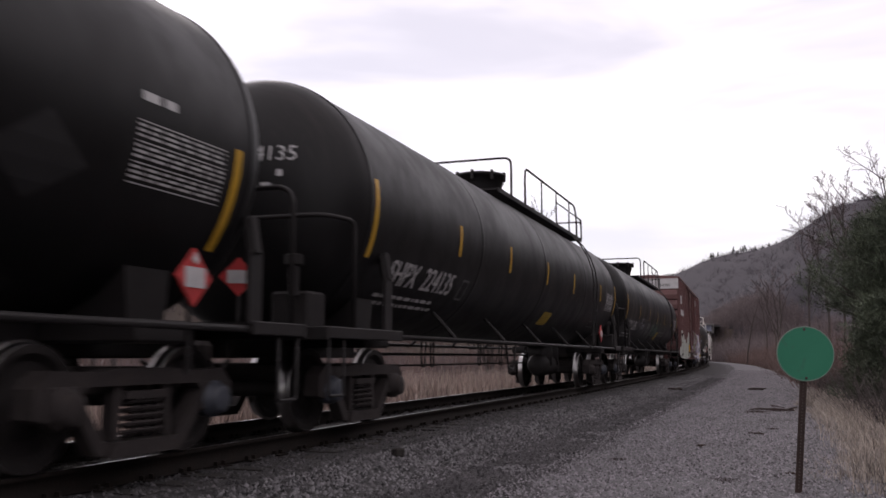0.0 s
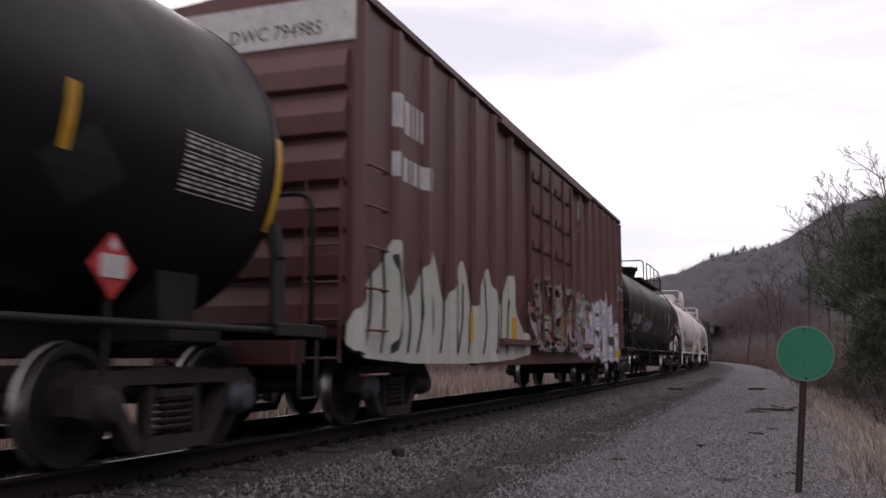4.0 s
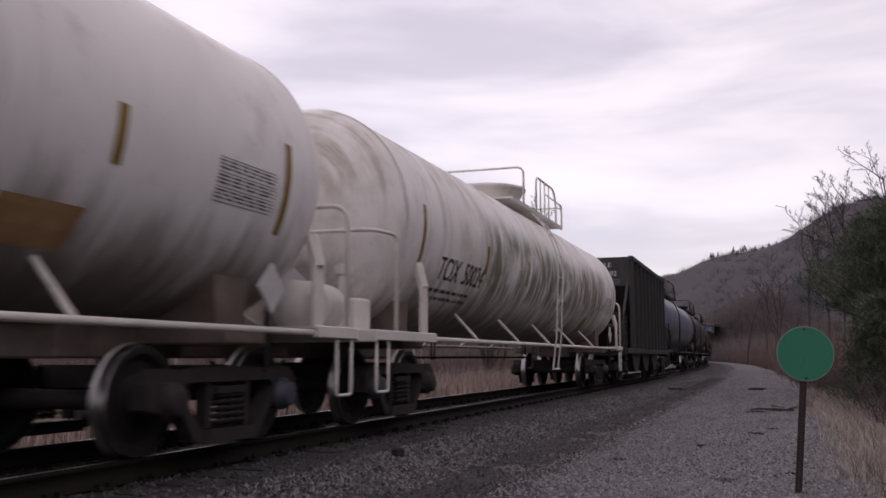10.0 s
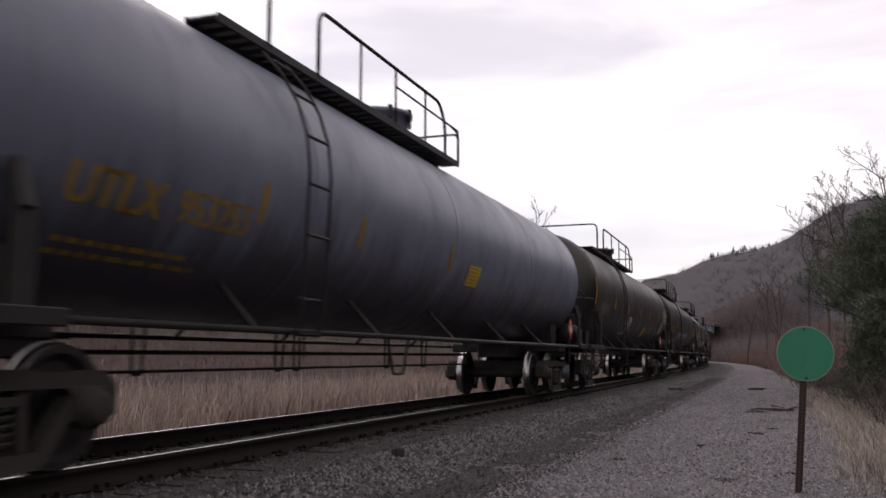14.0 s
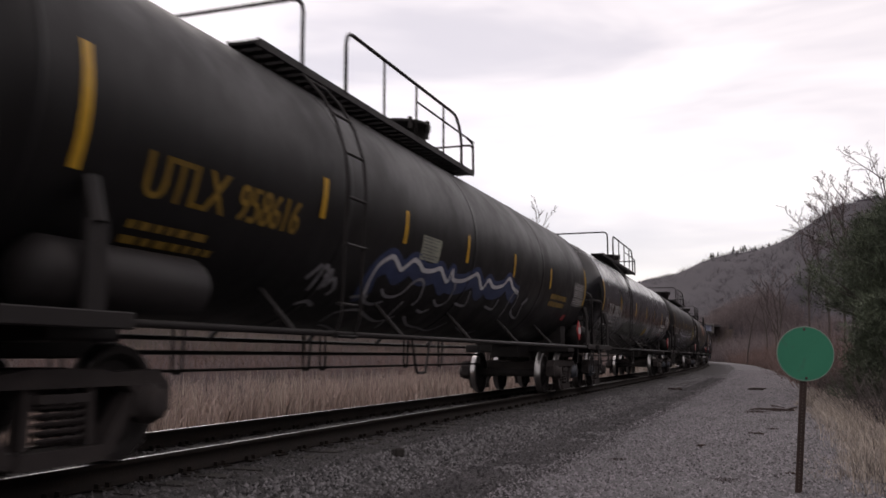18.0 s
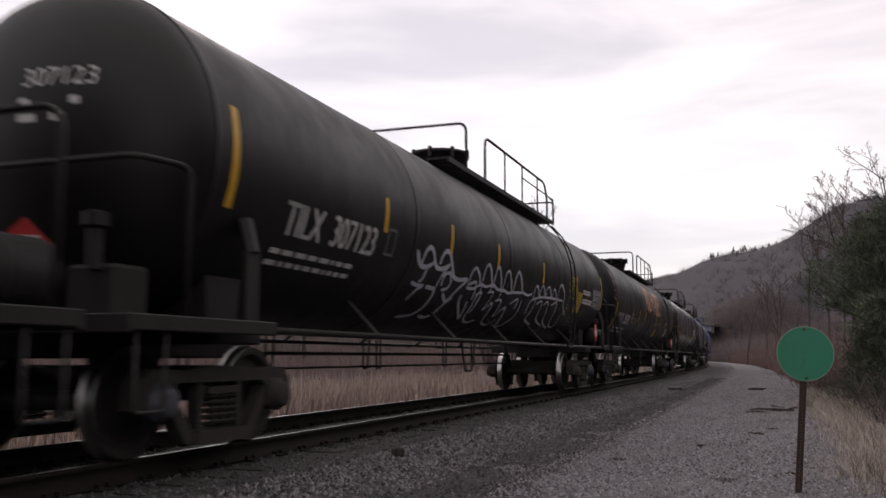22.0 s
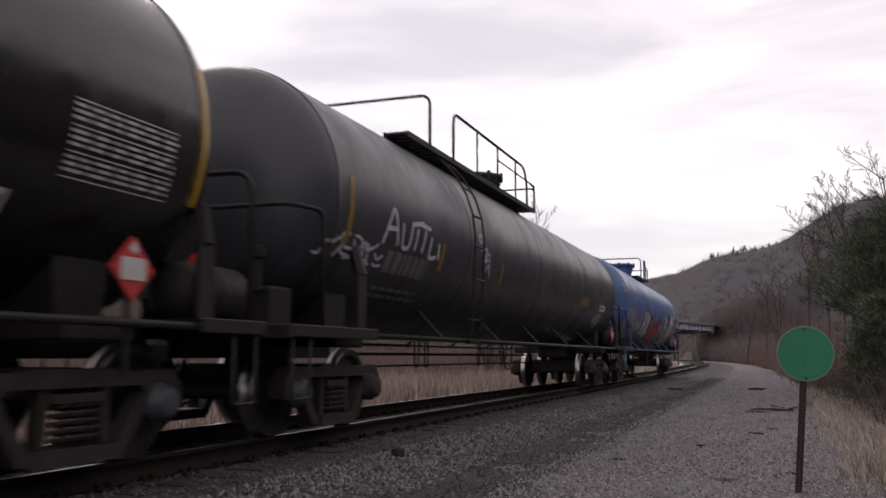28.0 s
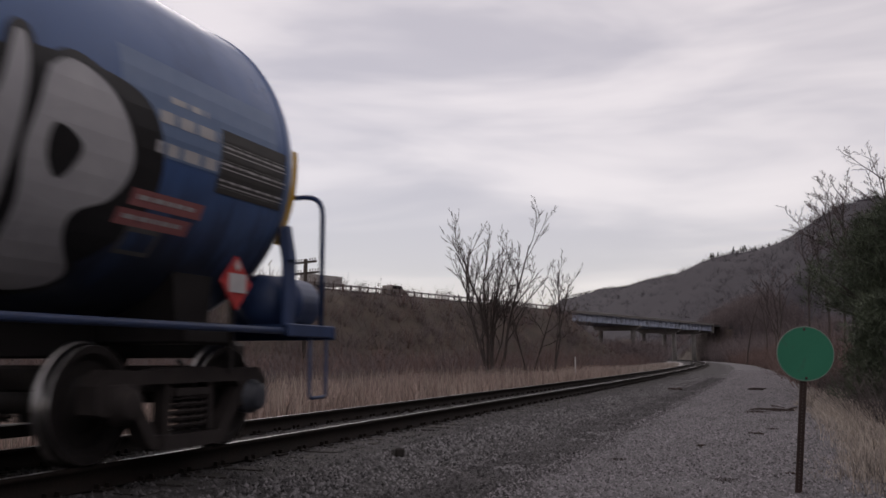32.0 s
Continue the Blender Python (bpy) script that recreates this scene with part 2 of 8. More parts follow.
def shared(key, name, build, material, parent, m=None, label="", smooth=False):
    """A part whose mesh is made once and used again wherever the same key comes back."""
    k = (key, material.name)
    if k not in SHARED:
        bm = bmesh.new()
        build(bm)
        me = bpy.data.meshes.new(name)
        bm.to_mesh(me)
        bm.free()
        me.materials.append(material)
        if smooth:
            me.polygons.foreach_set("use_smooth", [True] * len(me.polygons))
        SHARED[k] = me
    ob = new(name, SHARED[k])
    ob.parent = parent
    if m is not None:
        ob.matrix_basis = m
    if label:
        ob["label"] = label
    return ob


def box(bm, x0, x1, y0, y1, z0, z1, bevel=0.0):
    vs = [bm.verts.new((x, y, z)) for x in (x0, x1) for y in (y0, y1) for z in (z0, z1)]
    fs = [bm.faces.new([vs[i] for i in q]) for q in ((0, 1, 3, 2), (4, 6, 7, 5), (0, 4, 5, 1), (2, 3, 7, 6), (0, 2, 6, 4), (1, 5, 7, 3))]
    if bevel:
        es = {e for f in fs for e in f.edges}
        bmesh.ops.bevel(bm, geom=list(es), offset=bevel, segments=1, affect="EDGES")


def tube(bm, pts, r, n=8):
    """A round bar along a polyline."""
    pts = [Vector(q) for q in pts]
    rings = []
    up = Vector((0.13, 0.21, 0.97)).normalized()
    for i, q in enumerate(pts):
        a = pts[max(i - 1, 0)]
        c = pts[min(i + 1, len(pts) - 1)]
        d = (c - a).normalized()
        u = d.cross(up)
        if u.length < 0.05:
            u = d.cross(Vector((1, 0, 0.1)))
        u.normalize()
        w = d.cross(u)
        rings.append([bm.verts.new(q + r * (math.cos(k * math.tau / n) * u + math.sin(k * math.tau / n) * w)) for k in range(n)])
    for a, b in zip(rings, rings[1:]):
        for k in range(n):
            bm.faces.new((a[k], a[(k + 1) % n], b[(k + 1) % n], b[k]))
    bm.faces.new(rings[0][::-1])
    bm.faces.new(rings[-1])


def bent(pts, r=0.12, n=5):
    """A polyline with its corners rounded."""
    pts = [Vector(q) for q in pts]
    out = [pts[0]]
    for a, b, c in zip(pts, pts[1:], pts[2:]):
        p0 = b + (a - b).normalized() * min(r, (a - b).length * 0.45)
        p1 = b + (c - b).normalized() * min(r, (c - b).length * 0.45)
        for i in range(n + 1):
            t = i / n
            out.append((1 - t) ** 2 * p0 + 2 * t * (1 - t) * b + t * t * p1)
    out.append(pts[-1])
    return out


def lathe(bm, prof, axis="x", n=32, centre=(0, 0, 0), caps=True):
    """prof: (along, radius) pairs, turned about an axis."""
    rings = []
    cx, cy, cz = centre
    for a, r in prof:
        ring = []
        for k in range(n):
            c, s = math.cos(k * math.tau / n) * r, math.sin(k * math.tau / n) * r
            co = {"x": (cx + a, cy + c, cz + s), "y": (cx + c, cy + a, cz + s), "z": (cx + c, cy + s, cz + a)}[axis]
            ring.append(bm.verts.new(co))
        rings.append(ring)
    for a, b in zip(rings, rings[1:]):
        for k in range(n):
            bm.faces.new((a[k], a[(k + 1) % n], b[(k + 1) % n], b[k]))
    if caps:
        bm.faces.new(rings[0][::-1])
        bm.faces.new(rings[-1])
    bmesh.ops.recalc_face_normals(bm, faces=bm.faces)


def plate(bm, outline, y0, y1):
    """An outline in x and z, given depth along y."""
    a = [bm.verts.new((x, y0, z)) for x, z in outline]
    b = [bm.verts.new((x, y1, z)) for x, z in outline]
    bm.faces.new(a)
    bm.faces.new(b[::-1])
    n = len(a)
    for i in range(n):
        bm.faces.new((a[i], b[i], b[(i + 1) % n], a[(i + 1) % n]))
    bmesh.ops.recalc_face_normals(bm, faces=bm.faces)


def mesh_from(name, verts, faces):
    """A mesh from arrays, quick for very many pieces."""
    me = bpy.data.meshes.new(name)
    verts = np.asarray(verts, dtype=np.float32)
    faces = np.asarray(faces, dtype=np.int32)
    k = faces.shape[1]
    me.vertices.add(len(verts))
    me.vertices.foreach_set("co", verts.ravel())
    me.loops.add(faces.size)
    me.loops.foreach_set("vertex_index", faces.ravel())
    me.polygons.add(len(faces))
    me.polygons.foreach_set("loop_start", np.arange(0, faces.size, k, dtype=np.int32))
    me.polygons.foreach_set("loop_total", np.full(len(faces), k, dtype=np.int32))
    me.update(calc_edges=True)
    return me


# ---- the line of the track ----
GAUGE, TRACK_Y = 1.505, 5.633
BEND_FROM, BEND_R = 28.0, 1500.0
WHEEL_R = 0.457
SPEED = 9.65


def track_point(s):
    """Place and heading of the track's middle, s metres along it."""
    if s <= BEND_FROM:
        return s, TRACK_Y, 0.0
    a = (s - BEND_FROM) / BEND_R
    return BEND_FROM + BEND_R * math.sin(a), TRACK_Y + BEND_R * (1 - math.cos(a)), a


def off_track(x, y):
    """How far a place lies to the left of the track's middle."""
    if x <= BEND_FROM:
        return y - TRACK_Y
    return BEND_R - math.hypot(x - BEND_FROM, y - (TRACK_Y + BEND_R))


CY, SY = math.cos(radians(YAW)), math.sin(radians(YAW))


def out_at(right, ahead):
    """The plan's x and y of a place so far ahead and to the right on the way out over the valley."""
    return ahead * CY + right * SY, ahead * SY - right * CY


def valley(x, y):
    return x * SY - y * CY, x * CY + y * SY


# the road on its bank: it crosses the track on a bridge
ROAD_Z = 10.0
ROAD_A, ROAD_DIR = Vector(out_at(-2.0, 142.0)), Vector(out_at(0.557, 0.83)).normalized()
ROAD_N = Vector((ROAD_DIR.y, -ROAD_DIR.x))
ROAD_A = ROAD_A - ROAD_N * 6.3
BRIDGE_0, BRIDGE_1 = 51.0, 143.0


def smooth(a, b, v):
    t = min(max((v - a) / (b - a), 0.0), 1.0)
    return t * t * (3 - 2 * t)


def ground_z(x, y):
    o = off_track(x, y)
    right, ahead = valley(x, y)
    # ballast bed, gravel path beside it, wet ditch and field beyond
    if o > 0:
        base = -0.20 - 0.45 * smooth(1.55, 3.0, o) - 0.25 * smooth(3.0, 8.0, o)
    else:
        base = -0.20 - 0.10 * smooth(1.6, 2.6, -o) - 0.02 * smooth(3, 5, -o) - 0.15 * smooth(6.2, 8.5, -o)
    n = noise.noise((x * 0.35, y * 0.35, 0.0)) * 0.05 + noise.noise((x * 1.3, y * 1.3, 3.0)) * 0.018
    if abs(o) > 1.7:
        base += n * min((abs(o) - 1.7) / 1.5, 1.0)
    # the bed is dug out under the laid stone
    if -7.6 < o < 3.4:
        base -= 0.14 * smooth(-7.6, -6.9, o) * smooth(3.4, 2.8, o)
    # the road's bank
    rel = Vector((x, y)) - ROAD_A
    along, side = rel.dot(ROAD_DIR), rel.dot(ROAD_N)
    bank = smooth(26.0, 7.0, abs(side)) if side > 0 else smooth(60.0, 7.0, -side)
    if BRIDGE_0 - 12 < along < BRIDGE_1 + 12:
        bank *= max(1 - smooth(BRIDGE_0 - 12, BRIDGE_0, along), smooth(BRIDGE_1, BRIDGE_1 + 12, along))
    bank *= smooth(4.0, 14.0, abs(o))
    z = base + (ROAD_Z - 0.3 - base) * bank
    # the wooded ridge
    if right > 60:
        rise = smooth(70, 262, right) if right < 262 else 1.0
        z = max(z, z + 87 * (1 + 0.10 * smooth(600, 820, ahead) + 0.32 * smooth(950, 1750, ahead)) * rise * (0.95 + 0.08 * noise.noise((ahead * 0.006, right * 0.004, 1.0))) * smooth(5, 25, abs(o)))
    # the steep wooded slope close behind and beside the path: out of view, raised to block low sky light
    z += 22 * smooth(15, 105, right) * max(smooth(24, -8, ahead), smooth(0.54, 0.85, right / max(ahead, 1.0))) * smooth(8, 20, -o)
    return z

# ---- railway cars ----
# each car's own space: x towards the rear of the train, y across, z up from the rail's top; the shown side is at -y
CARS = []


def truck_pieces(car, x):
    """One four-wheeled truck under a car, its frames, springs and caps, and its two turning wheelsets."""
    def bolster(bm):
        box(bm, -0.20, 0.20, -0.98, 0.98, 0.50, 0.74, 0.03)
        box(bm, -0.16, 0.16, -0.30, 0.30, 0.74, 0.90, 0.02)
    truck = shared("bolster", "truck", bolster, M_IRON, car, pose(x, 0, 0))

    def frame_shape(bm):
        # top beam with pedestal jaws, tension bars and columns round the spring nest
        plate(bm, [(-1.16, 0.40), (-1.16, 0.60), (-1.02, 0.72), (-0.55, 0.70), (-0.30, 0.73), (0.30, 0.73), (0.55, 0.70), (1.02, 0.72), (1.16, 0.60),
                   (1.16, 0.40), (1.05, 0.37), (1.05, 0.54), (0.72, 0.54), (0.66, 0.60), (-0.66, 0.60), (-0.72, 0.54), (-1.05, 0.54), (-1.05, 0.37)], -0.09, 0.09)
        for s in (-1, 1):
            plate(bm, [(s * 0.86, 0.56), (s * 0.73, 0.57), (s * 0.40, 0.16), (s * 0.38, 0.08), (s * 0.52, 0.11)], -0.07, 0.07)
            plate(bm, [(s * 0.25, 0.61), (s * 0.33, 0.61), (s * 0.34, 0.20), (s * 0.27, 0.20)], -0.06, 0.06)
        plate(bm, [(-0.42, 0.08), (0.42, 0.08), (0.37, 0.19), (-0.37, 0.19)], -0.12, 0.12)
        plate(bm, [(-0.25, 0.56), (0.25, 0.56), (0.25, 0.50), (-0.25, 0.50)], -0.11, 0.11)

    def coil(bm):
        pts = [(0.055 * math.cos(a), 0.055 * math.sin(a), 0.22 + 0.28 * a / (math.tau * 5)) for a in [i * math.tau / 10 for i in range(51)]]
        tube(bm, pts, 0.017, 5)

    def cap(bm):
        lathe(bm, [(-0.02, 0.155), (0.10, 0.155), (0.12, 0.12), (0.17, 0.12), (0.18, 0.09), (0.185, 0.03)], "y", 16)

    def adapter(bm):
        box(bm, -0.16, 0.16, -0.10, 0.10, 0.36, 0.62, 0.02)
    for s in (-1, 1):
        shared("sideframe", "side_frame", frame_shape, M_IRON, truck, pose(0, s * 1.0, 0))
        for k in (-1, 0, 1):
            shared("coil", "spring", coil, M_IRON, truck, pose(k * 0.135, s * 1.04, 0))
        for k in (-1, 1):
            shared("cap", "bearing_cap", cap, M_CAP if (x > 0) == (k > 0) else M_IRON, truck,
                   pose(k * 0.889, s * 1.02, WHEEL_R) if s > 0 else pose(k * 0.889, s * 1.02, WHEEL_R, 0, 0, 180), smooth=True)
            shared("adapter", "bearing_adapter", adapter, M_IRON, truck, pose(k * 0.889, s * 1.0, 0))

    def axle(bm):
        lathe(bm, [(-1.08, 0.07), (-0.72, 0.075), (-0.66, 0.10), (-0.2, 0.085), (0.2, 0.085), (0.66, 0.10), (0.72, 0.075), (1.08, 0.07)], "y", 14)

    def disc(bm):
        # outer face to -y; the plate is dished and the rim stands proud
        lathe(bm, [(-0.075, 0.02), (-0.075, 0.12), (-0.055, 0.15), (0.0, 0.22), (-0.005, 0.33), (-0.06, 0.385), (-0.062, 0.448), (0.068, 0.452),
                   (0.068, 0.39), (0.03, 0.34), (0.04, 0.2), (0.06, 0.15), (0.06, 0.02)], "y", 40)

    def tread(bm):
        lathe(bm, [(-0.0635, 0.447), (-0.062, 0.4495), (-0.05, 0.453), (0.03, 0.458), (0.038, 0.468), (0.045, 0.482), (0.058, 0.482), (0.066, 0.472), (0.069, 0.455)], "y", 48, caps=False)
    sets = []
    for k in (-1, 1):
        ws = shared("axle", "wheelset", axle, M_WHEEL, car, pose(x + k * 0.889, 0, WHEEL_R), smooth=True)
        for s in (-1, 1):
            w = shared("disc", "wheel", disc, M_WHEEL, ws, pose(0, s * GAUGE / 2, 0) if s < 0 else pose(0, s * GAUGE / 2, 0, 0, 0, 180))
            shared("tread", "tread", tread, M_WTREAD, ws, w.matrix_basis.copy(), "polished steel tread", smooth=True)
        sets.append((ws, x + k * 0.889))
    return sets


def coupler(car, x, side):
    def shape(bm):
        box(bm, 0.0, 0.42, -0.08, 0.08, 0.76, 0.94, 0.02)
        box(bm, 0.38, 0.62, -0.17, 0.06, 0.72, 0.98, 0.05)
    shared("coupler", "coupler", shape, M_IRON, car, pose(x, 0, 0) if side > 0 else pose(x, 0, 0, 0, 0, 180))

    def hose(bm):
        pts = [(0.05, 0.30, 0.78), (0.25, 0.30, 0.62), (0.42, 0.26, 0.42), (0.58, 0.20, 0.36)]
        tube(bm, pts, 0.025, 6)
    shared("hose", "air_hose", hose, M_BTRIM, car, pose(x, 0, 0) if side > 0 else pose(x, 0, 0, 0, 0, 180))


# flat shapes laid on a car's shown side ------------------------------------------------


class Side:
    """How a flat shape (u along the car, w up) lies on a car's shown side."""

    def __init__(self, car, radius=None, zc=0.0, y=0.0, ribs=()):
        self.car, self.radius, self.zc, self.y, self.ribs = car, radius, zc, y, ribs

    def put(self, u, w, lift):
        if self.radius:
            a = w / self.radius
            r = self.radius + lift
            return (u, -r * math.cos(a), self.zc + r * math.sin(a))
        d = 0.0
        for c, half, depth in self.ribs:
            if abs(u - c) < half:
                d = max(d, depth * min(1.0, (half - abs(u - c)) / 0.045))
        return (u, self.y - lift - d, self.zc + w)


def lay(side, bm, name, material, lift=0.004, label="", cut=0.14, skew=0.0):
    """Cuts a flat mesh into strips, so that it hugs the tank, and lays it on."""
    if side.radius:
        ws = [v.co.y for v in bm.verts]
        w = math.floor(min(ws) / cut) * cut + cut
        while w < max(ws):
            bmesh.ops.bisect_plane(bm, geom=bm.verts[:] + bm.edges[:] + bm.faces[:], plane_co=(0, w, 0), plane_no=(0, 1, 0))
            w += cut
    elif side.ribs:
        us = [v.co.x for v in bm.verts]
        lo, hi = min(us), max(us)
        for c, half, depth in side.ribs:
            for e in (c - half, c - half + 0.045, c + half - 0.045, c + half):
                if lo < e < hi:
                    bmesh.ops.bisect_plane(bm, geom=bm.verts[:] + bm.edges[:] + bm.faces[:], plane_co=(e, 0, 0), plane_no=(1, 0, 0))
    for v in bm.verts:
        v.co = side.put(v.co.x + skew * v.co.y, v.co.y, lift)
    return part(name, bm, material, side.car, label)


def text_bm(text, size, spread=1.0):
    cu = bpy.data.curves.new("lettering", "FONT")
    cu.body, cu.size, cu.space_character, cu.resolution_u = text, size, spread, 3
    ob = bpy.data.objects.new("lettering", cu)
    scene.collection.objects.link(ob)
    me = bpy.data.meshes.new_from_object(ob.evaluated_get(bpy.context.evaluated_depsgraph_get()))
    bpy.data.objects.remove(ob)
    bm = bmesh.new()
    bm.from_mesh(me)
    bpy.data.meshes.remove(me)
    return bm


def lettering(side, text, u, w, size, material=None, width=None, bold=0.0, name="lettering"):
    bm = text_bm(text, size)
    xs = [v.co.x for v in bm.verts]
    k = (width / (max(xs) - min(xs))) if width else 1.0
    x0 = min(xs)
    for v in bm.verts:
        v.co = ((v.co.x - x0) * k + u, v.co.y + w, 0)
    if bold:
        extra = bm.copy()
        bmesh.ops.translate(extra, verts=extra.verts, vec=(bold, 0, 0))
        tmp = bpy.data.meshes.new("tmp")
        extra.to_mesh(tmp)
        extra.free()
        bm.from_mesh(tmp)
        bpy.data.meshes.remove(tmp)
    return lay(side, bm, name, material or M_WHITEP)


def quad(bm, u0, u1, w0, w1, slant=0.0):
    bm.faces.new([bm.verts.new((a + slant * (b - w0), b, 0)) for a, b in ((u0, w0), (u1, w0), (u1, w1), (u0, w1))])


def bars(side, u, w, width, rows, material=None, height=0.05, gap=0.04, seed=1, name="small_print"):
    """Lines of print too small to read: plain bars of their size."""
    rnd = random.Random(seed)
    bm = bmesh.new()
    for i in range(rows):
        x = u
        end = u + width * rnd.uniform(0.75, 1.0)
        while x < end:
            n = rnd.uniform(0.06, 0.22)
            quad(bm, x, min(x + n, end), w - i * (height + gap), w - i * (height + gap) + height)
            x += n + 0.06
    return tagged(lay(side, bm, name, material or M_WHITEP), kind="stuff")


def panel(side, u0, u1, w0, w1, material, name="notice_panel", lift=0.004, label="", slant=0.0):
    bm = bmesh.new()
    quad(bm, u0, u1, w0, w1, slant)
    return lay(side, bm, name, material, lift, label)


def ring_frame(side, u0, u1, w0, w1, t, material, name="stencil_box"):
    bm = bmesh.new()
    quad(bm, u0, u1, w0, w0 + t)
    quad(bm, u0, u1, w1 - t, w1)
    quad(bm, u0, u0 + t, w0 + t, w1 - t)
    quad(bm, u1 - t, u1, w0 + t, w1 - t)
    return lay(side, bm, name, material)


def notice(side, u0, u1, w0, w1, back, ink, rows, seed=1, name="notice_panel"):
    panel(side, u0, u1, w0, w1, back, name, 0.004)
    rows = rows * 2 - 1
    h = (w1 - w0) / (rows * 1.9 + 1)
    bm = bmesh.new()
    rnd = random.Random(seed)
    m = (u1 - u0) * 0.08
    for i in range(rows):
        a = w1 - h * (1.9 * i + 1.7)
        x, end = u0 + m, u1 - m - (u1 - u0) * rnd.uniform(0, 0.25)
        while x < end:
            n = rnd.uniform(0.05, 0.16)
            quad(bm, x, min(x + n, end), a, a + h * 0.8)
            x += n + 0.03
    tagged(lay(side, bm, "small_print", ink, 0.007), kind="stuff")


def stencil(side, u0, u1, w0, w1, ink, rows=13, seed=3):
    """The block of white data lines near a car's end."""
    rnd = random.Random(seed)
    bm = bmesh.new()
    h = (w1 - w0) / (rows * 1.5)
    for i in range(rows):
        a = w1 - h * (1.5 * i + 1)
        x = u0
        while x < u1:
            n = rnd.uniform(0.06, 0.20) if i % 4 else u1 - u0
            quad(bm, x, min(x + n, u1), a, a + h * (0.75 if i % 4 else 0.35))
            x += n + 0.045
    tagged(lay(side, bm, "data_stencil", ink), kind="stuff")


def smooth_line(pts, n=6, closed=False):
    """A curve through the points."""
    pts = [Vector((q[0], q[1])) for q in pts]
    m = len(pts)
    out = []
    for i in range(m if closed else m - 1):
        p0, p1, p2, p3 = (pts[(i + k) % m] if closed else pts[min(max(i + k, 0), m - 1)] for k in (-1, 0, 1, 2))
        for j in range(n):
            t = j / n
            out.append(0.5 * ((2 * p1) + (p2 - p0) * t + (2 * p0 - 5 * p1 + 4 * p2 - p3) * t * t + (3 * p1 - p0 - 3 * p2 + p3) * t ** 3))
    if not closed:
        out.append(pts[-1])
    return out


def ribbon(bm, line, width):
    row = []
    m = len(line)
    for i, q in enumerate(line):
        d = line[min(i + 1, m - 1)] - line[max(i - 1, 0)]
        if d.length < 1e-6:
            d = Vector((1, 0))
        d.normalize()
        k = width * 0.5 * (0.55 if i in (0, m - 1) else 1.0)
        nrm = Vector((-d.y, d.x)) * k
        row.append((bm.verts.new((q.x + nrm.x, q.y + nrm.y, 0)), bm.verts.new((q.x - nrm.x, q.y - nrm.y, 0))))
    for a, b in zip(row, row[1:]):
        bm.faces.new((a[0], b[0], b[1], a[1]))


def strokes(side, lines, width, material, name="graffiti_line", lift=0.006, label="", n=7, wide=1.0, off=(0, 0), scale=(1, 1)):
    bm = bmesh.new()
    for ln in lines:
        pts = [(off[0] + a * scale[0], off[1] + b * scale[1]) for a, b in ln]
        ribbon(bm, smooth_line(pts, n), width)
    ob = lay(side, bm, name, material, lift, label)
    return tagged(ob, kind="stuff") if len(lines) > 1 else ob


def blob(side, outline, material, name="graffiti_fill", lift=0.005, label="", off=(0, 0), scale=(1, 1), holes=(), n=6):
    """A filled, rounded shape."""
    bm = bmesh.new()
    line = smooth_line([(off[0] + a * scale[0], off[1] + b * scale[1]) for a, b in outline], n, True)
    vs = [bm.verts.new((q.x, q.y, 0)) for q in line]
    bm.faces.new(vs)
    bmesh.ops.triangulate(bm, faces=bm.faces)
    ob = lay(side, bm, name, material, lift, label)
    for h in holes:
        blob(side, h, M_GINK, "graffiti_gap", lift + 0.003, "", off, scale)
    return ob


def cloud(side, u0, u1, w0, w1, material, count, size, seed, name="paint_patch", lift=0.004, label=""):
    """Loose spray marks: many small curled strokes."""
    rnd = random.Random(seed)
    lines = []
    for _ in range(count):
        u, w = rnd.uniform(u0, u1), rnd.uniform(w0, w1)
        a = rnd.uniform(0, math.tau)
        ln = []
        for i in range(rnd.randint(3, 6)):
            ln.append((u, w))
            a += rnd.uniform(-1.3, 1.3)
            u, w = u + size * math.cos(a), w + size * math.sin(a)
            w = min(max(w, w0), w1)
        lines.append(ln)
    return strokes(side, lines, size * 0.28, material, name, lift, label)


def placard(car, x, y, z, white_only=False):
    """A diamond placard on its holder, a little off the tank, facing the track's side."""
    def holder(bm):
        plate(bm, [(0, -0.23), (0.23, 0), (0, 0.23), (-0.23, 0)], -0.012, 0.012)

    def band(bm):
        plate(bm, [(-0.13, -0.08), (0.13, -0.08), (0.13, 0.08), (-0.13, 0.08)], -0.02, -0.014)

    def tips(bm):
        plate(bm, [(0, 0.10), (0.045, 0.14), (0, 0.20), (-0.045, 0.14)], -0.02, -0.014)

    def post(bm):
        tube(bm, [(0, 0.03, -0.75), (0, 0.03, 0.1)], 0.025, 6)
    h = shared("placard" + str(white_only), "placard", holder, M_WHITEP if white_only else M_RED, car, pose(x, y, z),
               "diamond placard, " + ("weathered white" if white_only else "red with a white band"))
    if not white_only:
        shared("placard_band", "placard_band", band, M_WHITEP, h)
        shared("placard_tip", "placard_mark", tips, M_WHITEP, h)
    shared("placard_post", "placard_post", post, M_BTRIM, h)


